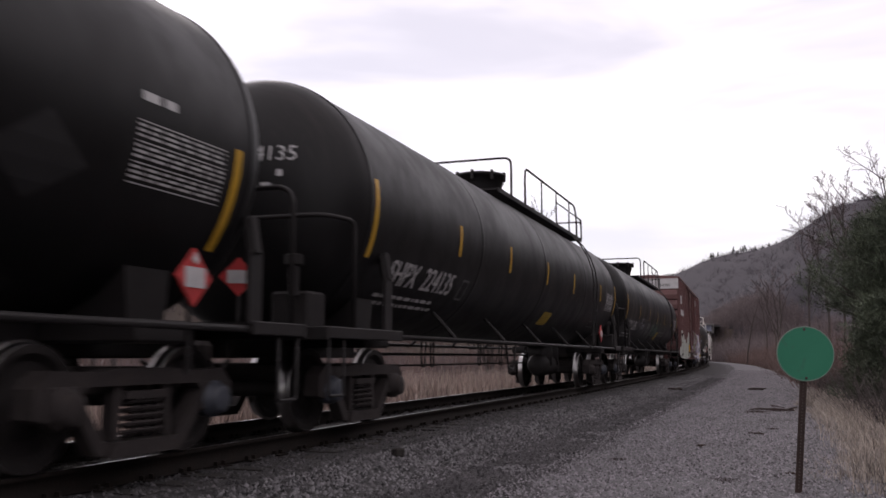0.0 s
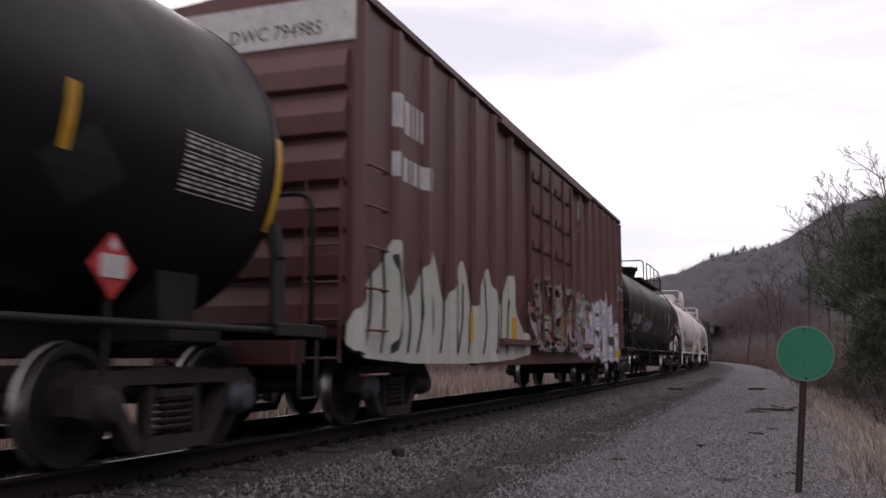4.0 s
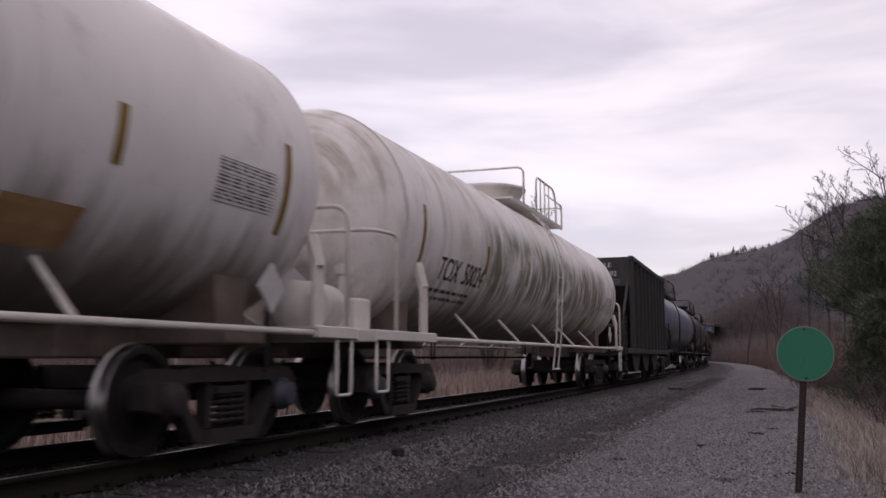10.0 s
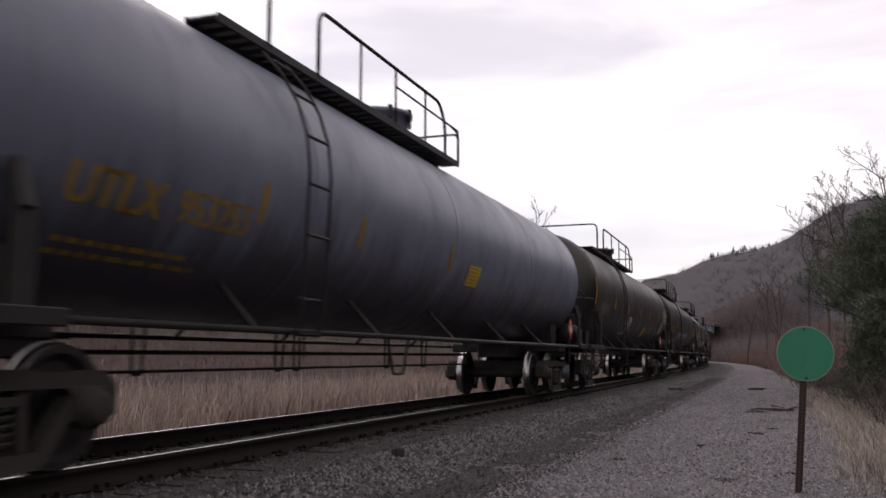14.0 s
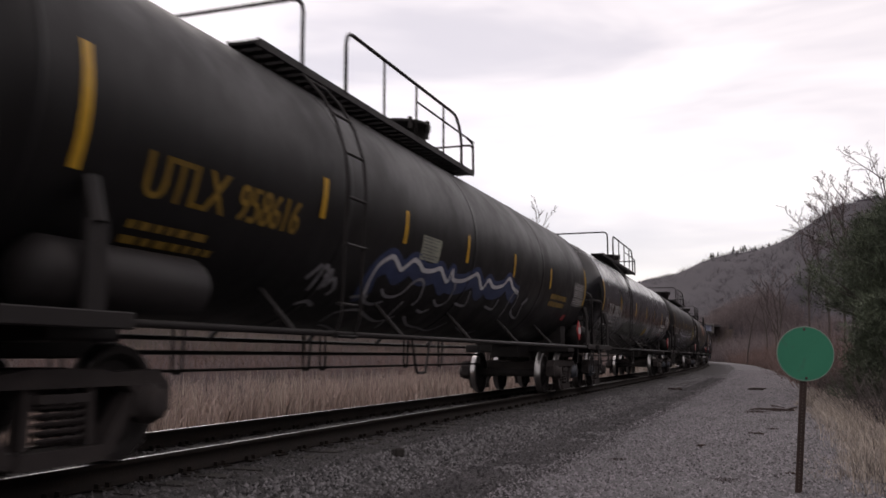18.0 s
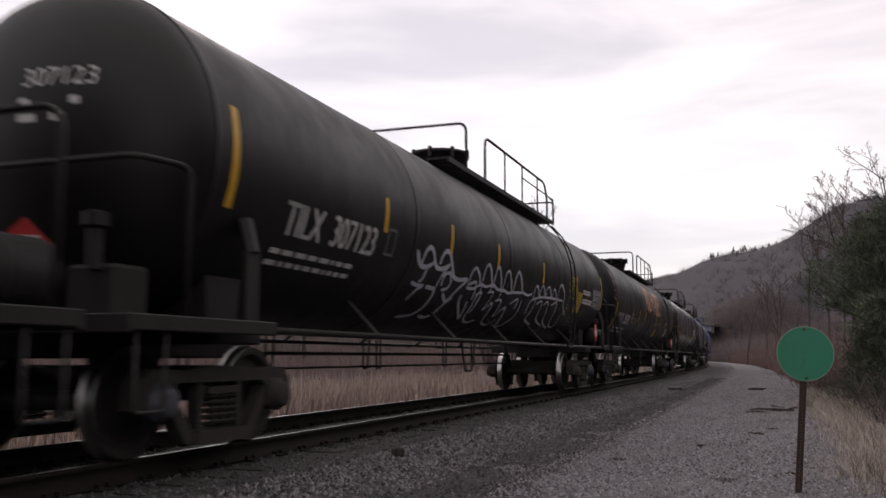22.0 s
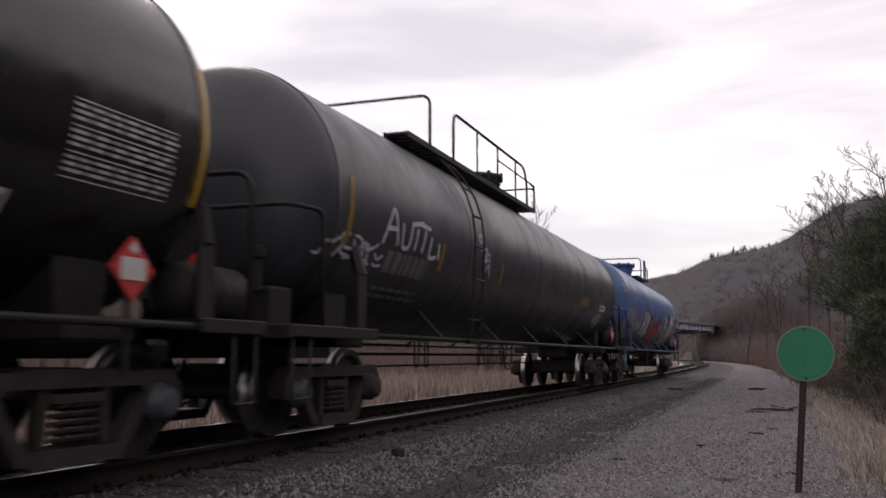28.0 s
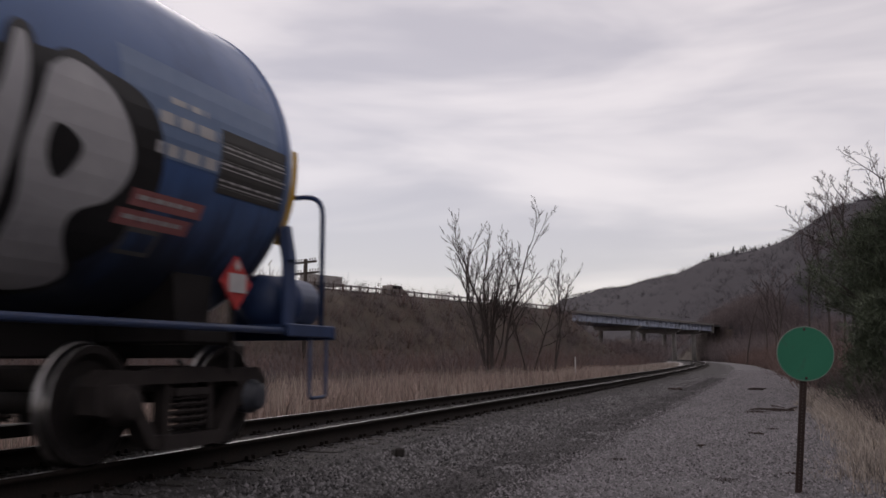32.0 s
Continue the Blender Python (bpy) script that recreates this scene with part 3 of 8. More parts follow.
def end_placard(car, x, y, z, white_only=False):
    """A diamond placard on the car's front end, facing along the track."""
    def holder(bm):
        plate(bm, [(0, -0.21), (0.21, 0), (0, 0.21), (-0.21, 0)], -0.012, 0.012)

    def band(bm):
        plate(bm, [(-0.12, -0.07), (0.12, -0.07), (0.12, 0.07), (-0.12, 0.07)], -0.02, -0.014)

    def post(bm):
        tube(bm, [(0, 0.03, -0.6), (0, 0.03, 0.1)], 0.025, 6)
    h = shared("end_placard" + str(white_only), "placard", holder, M_WHITEP if white_only else M_RED, car, pose(x, y, z, 0, 0, -65),
               "diamond placard, " + ("weathered white" if white_only else "red with a white band"))
    if not white_only:
        shared("end_placard_band", "placard_band", band, M_WHITEP, h)
    shared("end_placard_post", "placard_post", post, M_BTRIM, h)


def tank_car(name_label, f, r, R, zc, tank_mat, trim, walkway, dome_w=0.5, stripes=(), tank_label="", stripe_mat=None, low_tank=False, two_domes=False, reservoir=True, deep_ladder=False, seams=3, placard_in=1.42, front_tank=False, ladder=True, dome_h=0.46):
    """f, r: places of the first axle of the front and rear truck along the train at the start."""
    hc = (r - f) / 2
    car = new("tank_car")
    tagged(car, name_label, "railroad car", "cars of the train")
    tip = hc + 1.5
    head = R * 0.5
    cyl = tip - head
    bm = bmesh.new()
    prof = [(-tip + head * (1 - math.cos(a)), R * math.sin(a)) for a in [math.pi / 2 * i / 12 for i in range(13)]]
    prof[0] = (-tip, 0.02)
    prof += [(-cyl + 0.06, R)]
    for i in range(1, seams + 1):
        c = -cyl + 2 * cyl * i / (seams + 1)
        prof += [(c - 0.08, R), (c - 0.03, R), (c - 0.015, R + 0.006), (c + 0.015, R + 0.006), (c + 0.03, R), (c + 0.08, R)]
    prof += [(-a, b) for a, b in prof[13::-1]]
    lathe(bm, prof, "x", 72, (0, 0, zc))
    part("tank", bm, tank_mat, car, tank_label, True)
    # head seams
    for s in (-1, 1):
        bm = bmesh.new()
        lathe(bm, [(s * cyl - 0.03, R + 0.001), (s * cyl - 0.02, R + 0.009), (s * cyl + 0.02, R + 0.009), (s * cyl + 0.03, R - 0.002)], "x", 72, (0, 0, zc), caps=False)
        part("head_seam", bm, tank_mat, car, "", True)
    zb = zc - R
    under = M_RUSTY if trim is M_WTRIM else M_BTRIM
    for s in (-1, 1):
        bm = bmesh.new()
        x0, x1 = (hc - 1.35, tip + 0.22) if s > 0 else (-tip - 0.22, -hc + 1.35)
        box(bm, x0, x1, -0.32, 0.32, 0.80, 1.10, 0.02)
        box(bm, s * hc - 0.35, s * hc + 0.35, -1.25, 1.25, 0.92, 1.10, 0.02)
        part("stub_sill", bm, under, car)
        bm = bmesh.new()
        plate(bm, [(s * hc - 0.22, 1.06), (s * hc + 0.22, 1.06), (s * hc + 0.30, zb + 0.60), (s * hc - 0.30, zb + 0.60)], -1.05, 1.05)
        part("saddle", bm, under, car)
        bm = bmesh.new()
        a, b = (tip - 0.65, tip + 0.25) if s > 0 else (-tip - 0.25, -hc + 0.20)
        box(bm, a, b, -1.50, -1.44, 1.00, 1.12, 0.01)
        box(bm, a, b, 1.44, 1.50, 1.00, 1.12, 0.01)
        box(bm, a, b, -1.44, 1.44, 1.085, 1.115)
        e = s * (tip + 0.25)
        box(bm, min(e, e + s * 0.05), max(e, e + s * 0.05), -1.50, 1.50, 0.98, 1.12, 0.01)
        part("end_platform", bm, trim, car)
        xe = s * (tip + 0.20)
        if s > 0:
            bm = bmesh.new()
            xh = tip + 0.06
            tube(bm, bent([(xh, -1.46, 1.1), (xh, -1.46, 2.42), (xh, 1.46, 2.42), (xh, 1.46, 1.1)], 0.2), 0.026, 8)
            part("end_handrail", bm, trim, car, "", True)
        else:
            bm = bmesh.new()
            xh = -tip + 0.40
            tube(bm, bent([(xh, -1.46, 1.1), (xh, -1.46, 2.28), (-tip - 0.12, -1.34, 2.28), (-tip - 0.12, 1.34, 2.28), (xh, 1.46, 2.28), (xh, 1.46, 1.1)], 0.14), 0.026, 8)
            part("end_handrail", bm, trim, car, "", True)
        for y in (-1.46, 1.46):
            bm = bmesh.new()
            tube(bm, bent([(xe - s * 0.36, y, 1.02), (xe - s * 0.36, y, 0.42), (xe - s * 0.02, y, 0.42), (xe - s * 0.02, y, 1.02)], 0.05), 0.018, 6)
            part("corner_step", bm, trim, car, "", True)
        coupler(car, s * (tip + 0.15), s)
        if s > 0:
            placard(car, tip - placard_in, -1.42, 1.43, trim is M_WTRIM)
        else:
            end_placard(car, -tip - 0.12, -0.35, 1.66, trim is M_WTRIM)
        # plate brace from the platform up to the tank
        bm = bmesh.new()
        q = tip - 0.58 if s > 0 else -hc - 0.18
        box(bm, q - 0.10, q + 0.10, -1.47, -1.43, 1.10, 1.72)
        tube(bm, [(q, -1.45, 1.7), (q, -R * math.cos(radians(-22)), zc + R * math.sin(radians(-22)))], 0.07, 6)
        part("tank_brace", bm, trim, car)
    # side rails with their slanting struts
    for y in (-1, 1):
        bm = bmesh.new()
        tube(bm, [(-hc + 0.17, y * 1.44, 1.05), (tip - 0.62, y * 1.44, 1.05)], 0.032, 8)
        part("side_rail", bm, trim, car, "", True)
        ang = radians(-48)
        for i in range(-2, 3):
            x = 0.338 * hc * i + 0.05
            bm = bmesh.new()
            tube(bm, [(x, y * (R - 0.02) * math.cos(ang), zc + (R - 0.02) * math.sin(ang)), (x - 0.05, y * 1.40, 1.05)], 0.030, 6)
            part("strut", bm, trim, car)
    # running gear under the tank
    pipes = ((0.86, 0.026), (0.66, 0.018)) if trim is not M_WTRIM else ((0.80, 0.024),)
    for z, rr in pipes:
        bm = bmesh.new()
        tube(bm, bent([(-hc + 1.2, 0.55, z), (hc - 1.2, 0.55, z)], 0.1), rr, 6)
        part("brake_pipe", bm, M_BTRIM, car)
    spots = (0.0, 0.14, 0.37, 0.41, 0.66, 0.80, 1.0) if trim is not M_WTRIM else (0.05, 0.34, 0.95)
    for i, q in enumerate(spots):
        x = -hc + 1.6 + (2 * hc - 3.2) * q
        bm = bmesh.new()
        tube(bm, bent([(x, 0.55, max(zb + 0.12, 1.1)), (x, 0.55, pipes[-1][0] - 0.03), (x + 0.16, 0.55, pipes[-1][0] - 0.03), (x + 0.16 + 0.05 * (i % 3), 0.55, max(zb + 0.12, 1.1))], 0.04), 0.018, 6)
        part("pipe_hanger", bm, M_BTRIM, car)
    # V-shaped bracket hanging below the side rail
    bm = bmesh.new()
    bx = -1.6 if trim is not M_WTRIM else -1.0
    tube(bm, bent([(bx - 0.34, -1.2, 1.05), (bx - 0.16, -1.2, 0.60), (bx + 0.16, -1.2, 0.60), (bx + 0.34, -1.2, 1.05)], 0.05), 0.018, 6)
    part("hanging_bracket", bm, M_BTRIM, car)
    if low_tank:
        bm = bmesh.new()
        lathe(bm, [(-0.75, 0.02), (-0.74, 0.2), (-0.62, 0.27), (0.62, 0.27), (0.74, 0.2), (0.75, 0.02)], "x", 16, (hc - 2.6, -0.2, 0.62))
        box(bm, hc - 3.0, hc - 2.9, -0.5, 0.1, 0.6, 1.2)
        box(bm, hc - 2.3, hc - 2.2, -0.5, 0.1, 0.6, 1.2)
        part("brake_reservoir", bm, M_BTRIM, car, "", True)
    # an air reservoir on the rear platform
    if reservoir:
        bm = bmesh.new()
        lathe(bm, [(-0.48, 0.02), (-0.46, 0.15), (-0.38, 0.25), (-0.05, 0.25), (-0.045, 0.262), (0.005, 0.262), (0.01, 0.25), (0.38, 0.25), (0.46, 0.15), (0.48, 0.02)], "x", 22, (tip - 0.16, -1.12, 1.34))
        box(bm, tip - 0.45, tip - 0.38, -1.15, -0.75, 1.1, 1.3)
        box(bm, tip + 0.08, tip + 0.15, -1.15, -0.75, 1.1, 1.3)
        part("air_reservoir", bm, trim, car, "", True)
    if front_tank:
        bm = bmesh.new()
        lathe(bm, [(-0.95, 0.02), (-0.92, 0.17), (-0.82, 0.26), (0.82, 0.26), (0.92, 0.17), (0.95, 0.02)], "x", 18, (-hc + 0.4, -1.15, 1.36))
        part("air_reservoir", bm, trim, car, "", True)
    # valve box and brake gear on the front platform
    bm = bmesh.new()
    box(bm, -tip - 0.05, -tip + 0.35, -1.15, -0.70, 1.11, 1.50, 0.03)
    lathe(bm, [(0, 0.06), (0.3, 0.06), (0.32, 0.1), (0.42, 0.1), (0.44, 0.02)], "z", 10, (-tip - 0.1, -1.0, 1.45))
    part("brake_valve", bm, trim, car)
    # manway, walkway and rails on top
    top = zc + R
    for k, cx in enumerate((-0.55, 1.15) if two_domes else (0.4 if dome_w < 0.6 else 0.1,)):
        bm = bmesh.new()
        w = dome_w * (0.9 if two_domes else 1)
        lathe(bm, [(-0.25, w * 0.84), (dome_h * 0.3, w * 0.84), (dome_h * 0.62, w * 0.94), (dome_h, w), (dome_h + 0.02, w + 0.05), (dome_h + 0.08, w + 0.05), (dome_h + 0.10, w * 0.9), (dome_h + 0.13, 0.1)], "z", 28, (cx, 0, top))
        mw = part("manway", bm, tank_mat, car, "", True)
        if not two_domes and dome_w < 0.6:
            def lug(bm):
                box(bm, -0.035, 0.035, -0.03, 0.03, dome_h - 0.08, dome_h + 0.12, 0.008)
            for j in range(8):
                a = j * math.tau / 8
                shared("lug", "lid_bolt", lug, M_BTRIM, mw, pose(cx + (w + 0.03) * math.cos(a), (w + 0.03) * math.sin(a), top))
    x0, x1 = walkway
    pz = 3.94
    for y in (-0.95, 0.95):
        bm = bmesh.new()
        a, b = (y - 0.02, y + 0.36) if y < 0 else (y - 0.36, y + 0.02)
        box(bm, x0, x1, a, a + 0.03, pz - 0.045, pz + 0.04)
        box(bm, x0, x1, b - 0.03, b, pz - 0.045, pz + 0.04)
        n = int((x1 - x0) / 0.22)
        for i in range(n + 1):
            x = x0 + (x1 - x0 - 0.06) * i / n
            box(bm, x, x + 0.17, a + 0.03, b - 0.03, pz + 0.0, pz + 0.03)
        for i in range(4):
            x = x0 + 0.3 + (x1 - x0 - 0.6) * i / 3
            box(bm, x - 0.03, x + 0.03, min(0.62, abs(y)) * (1 if y > 0 else -1) - 0.02, min(0.62, abs(y)) * (1 if y > 0 else -1) + 0.02, pz - 0.20, pz)
        part("walkway", bm, trim, car)
    rz = pz + 0.80
    bm = bmesh.new()
    tube(bm, bent([(x0 + 0.9, -0.96, pz), (x0 + 0.9, -0.96, rz), (x0 + 0.9, 0.96, rz), (x0 + 0.9, 0.96, pz)], 0.16), 0.024, 8)
    part("handrail", bm, trim, car, "", True)
    ra, rb = x0 + 1.98, x1 - 1.3
    for y in (-0.96, 0.96):
        bm = bmesh.new()
        tube(bm, bent([(ra, y, pz), (ra, y, rz), (rb + 0.4, y, rz), (rb + 0.65, y, rz - 0.3), (rb + 0.65, y, pz)], 0.2), 0.024, 8)
        rail = part("handrail", bm, trim, car, "", True)
        for i in range(1, 4):
            x = ra + (rb - ra) * i / 3.2
            bm = bmesh.new()
            tube(bm, [(x, y, pz), (x, y, rz)], 0.018, 6)
            part("rail_post", bm, trim, rail, "", True)
        bm = bmesh.new()
        tube(bm, [(ra + (rb - ra) * 2 / 3.2, y, pz + 0.55), (x1, y, pz + 0.55)], 0.016, 6)
        part("middle_rail", bm, trim, rail, "", True)
        bm = bmesh.new()
        tube(bm, bent([(x1 - 0.35, y, pz + 0.55), (x1 - 0.35, y, rz - 0.25), (x1 - 0.02, y, rz - 0.28), (x1 - 0.02, y, pz)], 0.1), 0.022, 8)
        part("end_loop", bm, trim, rail, "", True)
    bm = bmesh.new()
    tube(bm, bent([(x1 - 0.02, -0.96, pz), (x1 - 0.02, -0.96, rz - 0.3), (x1 - 0.02, 0.96, rz - 0.3), (x1 - 0.02, 0.96, pz)], 0.1), 0.02, 8)
    part("handrail", bm, trim, car, "", True)
    # ladders down both sides, beside the manway
    lx = 4.6 if x1 > 4 else (-4.6 if x0 < -4 else 0.0)
    for y in (-1, 1) if ladder else ():
        bm = bmesh.new()
        low = 0.55 if deep_ladder else 1.0
        for dx in (-0.22, 0.22):
            pts = [(lx + dx, y * (R + 0.16) * math.cos(a), zc + (R + 0.16) * math.sin(a)) for a in [radians(q) for q in (48, 36, 24, 12, 0)]]
            pts.append((lx + dx, y * (R + 0.10), 1.2))
            pts.append((lx + dx, y * (R + 0.02), low))
            tube(bm, pts, 0.017, 6)
        for q in (44, 28, 12, -4, -20):
            a = radians(max(q, -3))
            z = zc + (R + 0.16) * math.sin(a) if q > -4 else zc + (R + 0.16) * math.sin(radians(q)) * 1.1
            tube(bm, [(lx - 0.22, y * (R + 0.16) * math.cos(a), z), (lx + 0.22, y * (R + 0.16) * math.cos(a), z)], 0.016, 6)
        for z in (1.35, 1.02, low + 0.02):
            tube(bm, [(lx - 0.22, y * (R + 0.06), z), (lx + 0.22, y * (R + 0.06), z)], 0.018, 6)
        part("ladder", bm, trim, car)
    side = Side(car, R, zc)
    side.tip, side.hc, side.head = tip, hc, head
    # faded diamond patches where placards were
    if trim is M_BTRIM and tank_mat not in (M_GREY, M_DGREY):
        for u, w in ((tip - 3.05, -0.52),):
            bm = bmesh.new()
            bm.faces.new([bm.verts.new((u + a, w + c, 0)) for a, c in ((0, -0.3), (0.42, 0), (0, 0.3), (-0.42, 0))])
            lay(side, bm, "diamond_patch", M_PATCH, 0.003, "faded diamond-shaped patch of duller paint")
    # reflective stripes
    for u, w0, w1 in stripes:
        bm = bmesh.new()
        quad(bm, u - 0.05, u + 0.05, w0, w1)
        lay(side, bm, "reflective_stripe", stripe_mat or M_YEL, 0.007, "vertical yellow reflective stripe")
    sets = truck_pieces(car, -hc) + truck_pieces(car, hc)
    CARS.append((car, (f + r) / 2 + 0.889, hc, sets))
    return side


# ---- marks painted on the cars ----


def head_text(side, text, y, z, size, material, rows=0):
    """Lettering on the front head of a tank, read from ahead."""
    bm = text_bm(text, size)
    if rows:
        for i in range(rows):
            quad(bm, 0, size * (2.4 - 0.5 * (i % 2)), -size * (0.75 + 0.6 * i), -size * (0.45 + 0.6 * i))
    bmesh.ops.triangulate(bm, faces=bm.faces)
    for v in bm.verts:
        py, pz = y - v.co.x, z + v.co.y
        q = min((py * py + (pz - side.zc) ** 2) / side.radius ** 2, 0.98)
        v.co = (-(side.tip - side.head + side.head * math.sqrt(1 - q)) - 0.006, py, pz)
    part("lettering", bm, material, side.car)


def number(side, text, u, w, width, material=None, cap=0.33):
    text = text.replace(" ", "  ")
    lettering(side, text, u, w, cap / 0.69, material or M_WHITEP, width, bold=0.018)
    bars(side, u - 0.05, w - 0.20, width * 0.95, 2, material or M_WHITEP, 0.055, 0.07, 5)


def outline_letter(side, outline, fill, line=0.07, holes=(), off=(0, 0), scale=(1, 1), ink=None):
    """A bubble letter: filled shape with a dark outline."""
    blob(side, outline, fill, "graffiti_letter", 0.006, "", off, scale)
    pts = [(off[0] + a * scale[0], off[1] + b * scale[1]) for a, b in outline]
    bm = bmesh.new()
    ln = smooth_line(pts, 6, True)
    ribbon(bm, ln + [ln[0]], line)
    lay(side, bm, "graffiti_outline", ink or M_GINK, 0.010)
    for h in holes:
        blob(side, h, ink or M_GINK, "graffiti_gap", 0.011, "", off, scale)


def marks_plain(side, notice_at=None, stencil_w=(-0.52, -0.02), ink=None):
    t = side.tip
    stencil(side, t - 2.05, t - 1.0, stencil_w[0], stencil_w[1], ink or M_WHITEP)
    if notice_at:
        notice(side, *notice_at, M_SIGNY, M_BLACKP, 4)


def stripes_at(ends, end_w, us, w):
    return [(e, end_w[0], end_w[1]) for e in ends] + [(u, w[0], w[1]) for u in us]


def train():
    # A
    s = tank_car("black tank car of the passing freight train", -11.3, 5.0, 1.50, 2.58, M_BLACK, M_BTRIM, STD_BACK,
                 reservoir=False, stripes=stripes_at((-8.7, 8.7), (-0.94, -0.04), (-5.3, -2.5, 0.2, 2.9, 5.6), (-0.45, 0.0)))
    stencil(s, 7.42, 8.52, -0.56, -0.07, M_WHITEP)
    bars(s, 7.45, 0.06, 0.5, 1, M_WHITEP, 0.07)
    bars(s, 5.2, -0.95, 0.8, 3, M_GREYP, 0.06, 0.05, 2)
    # B
    s = tank_car("black tank car with white numbers on its side", 9.02, 24.43, 1.50, 2.58, M_BLACK, M_BTRIM, (-1.5, 6.5), low_tank=True, placard_in=2.62,
                 reservoir=False, stripes=stripes_at((-8.3, 8.6), (-0.66, 0.25), (-5.3, -2.6, 0.18, 2.8, 6.25), (-0.33, 0.12)))
    number(s, "SHPX 224135", -7.5, -0.93, 2.32)
    ring_frame(s, -4.80, -4.52, -0.98, -0.64, 0.03, M_GREYP)
    notice(s, 0.88, 1.6, -1.21, -0.88, M_SIGNY, M_YELP, 4)
    marks_plain(s)
    ring_frame(s, 5.9, 6.7, -1.08, -0.88, 0.03, M_GREYP)
    head_text(s, "224135", -0.15, 2.95, 0.24, M_WHITEP, 2)
    # C
    s = tank_car("black tank car with green graffiti on its side", 28.43, 43.99, 1.50, 2.58, M_BLACK, M_BTRIM, (-1.5, 6.45), low_tank=True, placard_in=2.75,
                 reservoir=False, stripes=stripes_at((-8.3, 8.6), (-0.66, 0.2), (-5.17, -2.4, 0.27, 3.0, 6.0), (-0.45, 0.0)))
    number(s, "SHQX 51356", -7.35, -0.90, 2.15)
    ring_frame(s, -5.0, -4.75, -0.86, -0.54, 0.03, M_GREYP)
    cloud(s, -4.4, -3.3, -0.80, -0.42, M_GWHITE, 16, 0.10, 3, "graffiti_tag", label="small white spray tag")
    cloud(s, -2.5, -0.7, -1.15, -0.55, M_GREYP, 26, 0.16, 4, "graffiti_tag", label="faint grey spray scribble")
    cloud(s, -0.45, 1.35, -0.98, -0.42, M_GGREEN, 34, 0.14, 5, "graffiti_tag", label="green spray scribble")
    notice(s, 1.35, 1.95, -1.15, -0.79, M_SIGNY, M_YELP, 3)
    bars(s, 2.3, -0.82, 2.0, 2, M_GREYP, 0.09, 0.05, 7)
    marks_plain(s)
    box_car(47.3, 65.8, 48.6, 62.8)
    # D
    s = tank_car("black tank car with faint white graffiti", 67.83, 84.17, 1.47, 2.55, M_BLACK, M_BTRIM, (-1.75, 5.85),
                 reservoir=False, stripes=stripes_at((-8.8, 9.1), (-0.55, 0.33), (-5.4, -3.04, -0.65, 2.42, 5.68), (-0.32, 0.13)))
    number(s, "TILX 307060", -7.75, -0.60, 2.08)
    ring_frame(s, -5.16, -4.88, -0.55, -0.22, 0.03, M_WHITEP)
    rnd = random.Random(2)
    strokes(s, [[(-4.5 + 0.18 * i + rnd.uniform(-0.1, 0.1), -0.82), (-4.4 + 0.18 * i, -0.55 + rnd.uniform(-0.1, 0.1)), (-4.28 + 0.18 * i, -0.32 - rnd.uniform(0, 0.25))] for i in range(12)]
            + [[(-4.55, -0.62), (-3.6, -0.52), (-2.4, -0.62)], [(-4.4, -0.8), (-3.9, -0.45), (-3.2, -0.8), (-2.6, -0.5), (-2.3, -0.6)]], 0.05, mat("pale_blue_white_spray", (0.36, 0.37, 0.48), (0.24, 0.25, 0.36), 0.5, scale=4), "graffiti_tag", label="thin pale spray tag")
    strokes(s, [[(-5.1, -1.25), (-4.6, -1.1), (-4.9, -1.4), (-4.3, -1.32)], [(-4.0, -1.3), (-3.4, -1.12), (-3.0, -1.35)], [(-2.9, -1.3), (-2.4, -1.1), (-2.0, -1.25)]], 0.04, M_GREYP, "graffiti_tag")
    cloud(s, -0.9, 0.5, -0.86, -0.45, M_GLIME, 12, 0.14, 6, "graffiti_tag", label="faint green spray tag")
    cloud(s, 3.75, 4.25, -0.15, 0.22, M_GWHITE, 22, 0.09, 8, "graffiti_figure", label="small white sprayed figure")
    strokes(s, [[(3.95, -0.1), (3.9, -0.35), (3.7, -0.55)], [(4.1, -0.1), (4.2, -0.4), (4.3, -0.5), (4.42, -0.2)]], 0.07, M_GWHITE, "graffiti_figure")
    notice(s, 5.85, 6.40, -0.75, -0.24, M_SIGNY, M_BLACKP, 5)
    notice(s, 6.46, 7.36, -0.33, -0.14, M_WHITEP, M_GREYP, 2)
    notice(s, 6.70, 7.22, -0.74, -0.48, M_WHITEP, M_GPINK, 3)
    marks_plain(s)
    bars(s, 6.0, -0.9, 1.0, 3, M_GREYP, 0.05, 0.05, 4)
    # E
    s = tank_car("dirty white tank car with black numbers and rust stains", 88.2, 102.68, 1.47, 2.57, M_WHITE, M_WTRIM, (-3.3, 1.6), two_domes=True, deep_ladder=True,
                 stripe_mat=M_YELP, stripes=stripes_at((-7.44, 7.5), (-0.65, 0.22), (-5.45, -2.5, 2.45, 5.2), (-0.43, 0.0)))
    number(s, "TCIX 50004", -6.4, -0.70, 2.05, M_BLACKP)
    ring_frame(s, -4.0, -3.75, -0.62, -0.35, 0.02, M_BLACKP)
    m_spot = mat("pale_rust_stain", (0.56, 0.42, 0.30), (0.74, 0.66, 0.58), 0.7, scale=6, dirt=(0.40, 0.24, 0.13), dirt_at=0.56, dirt_scale=5)
    blob(s, [(-7.85, 0.50), (-7.6, 0.78), (-7.3, 0.70), (-7.12, 0.82), (-7.0, 0.55), (-7.2, 0.36), (-7.5, 0.44)], m_spot, "rust_stain", 0.003, "pale rust stain")
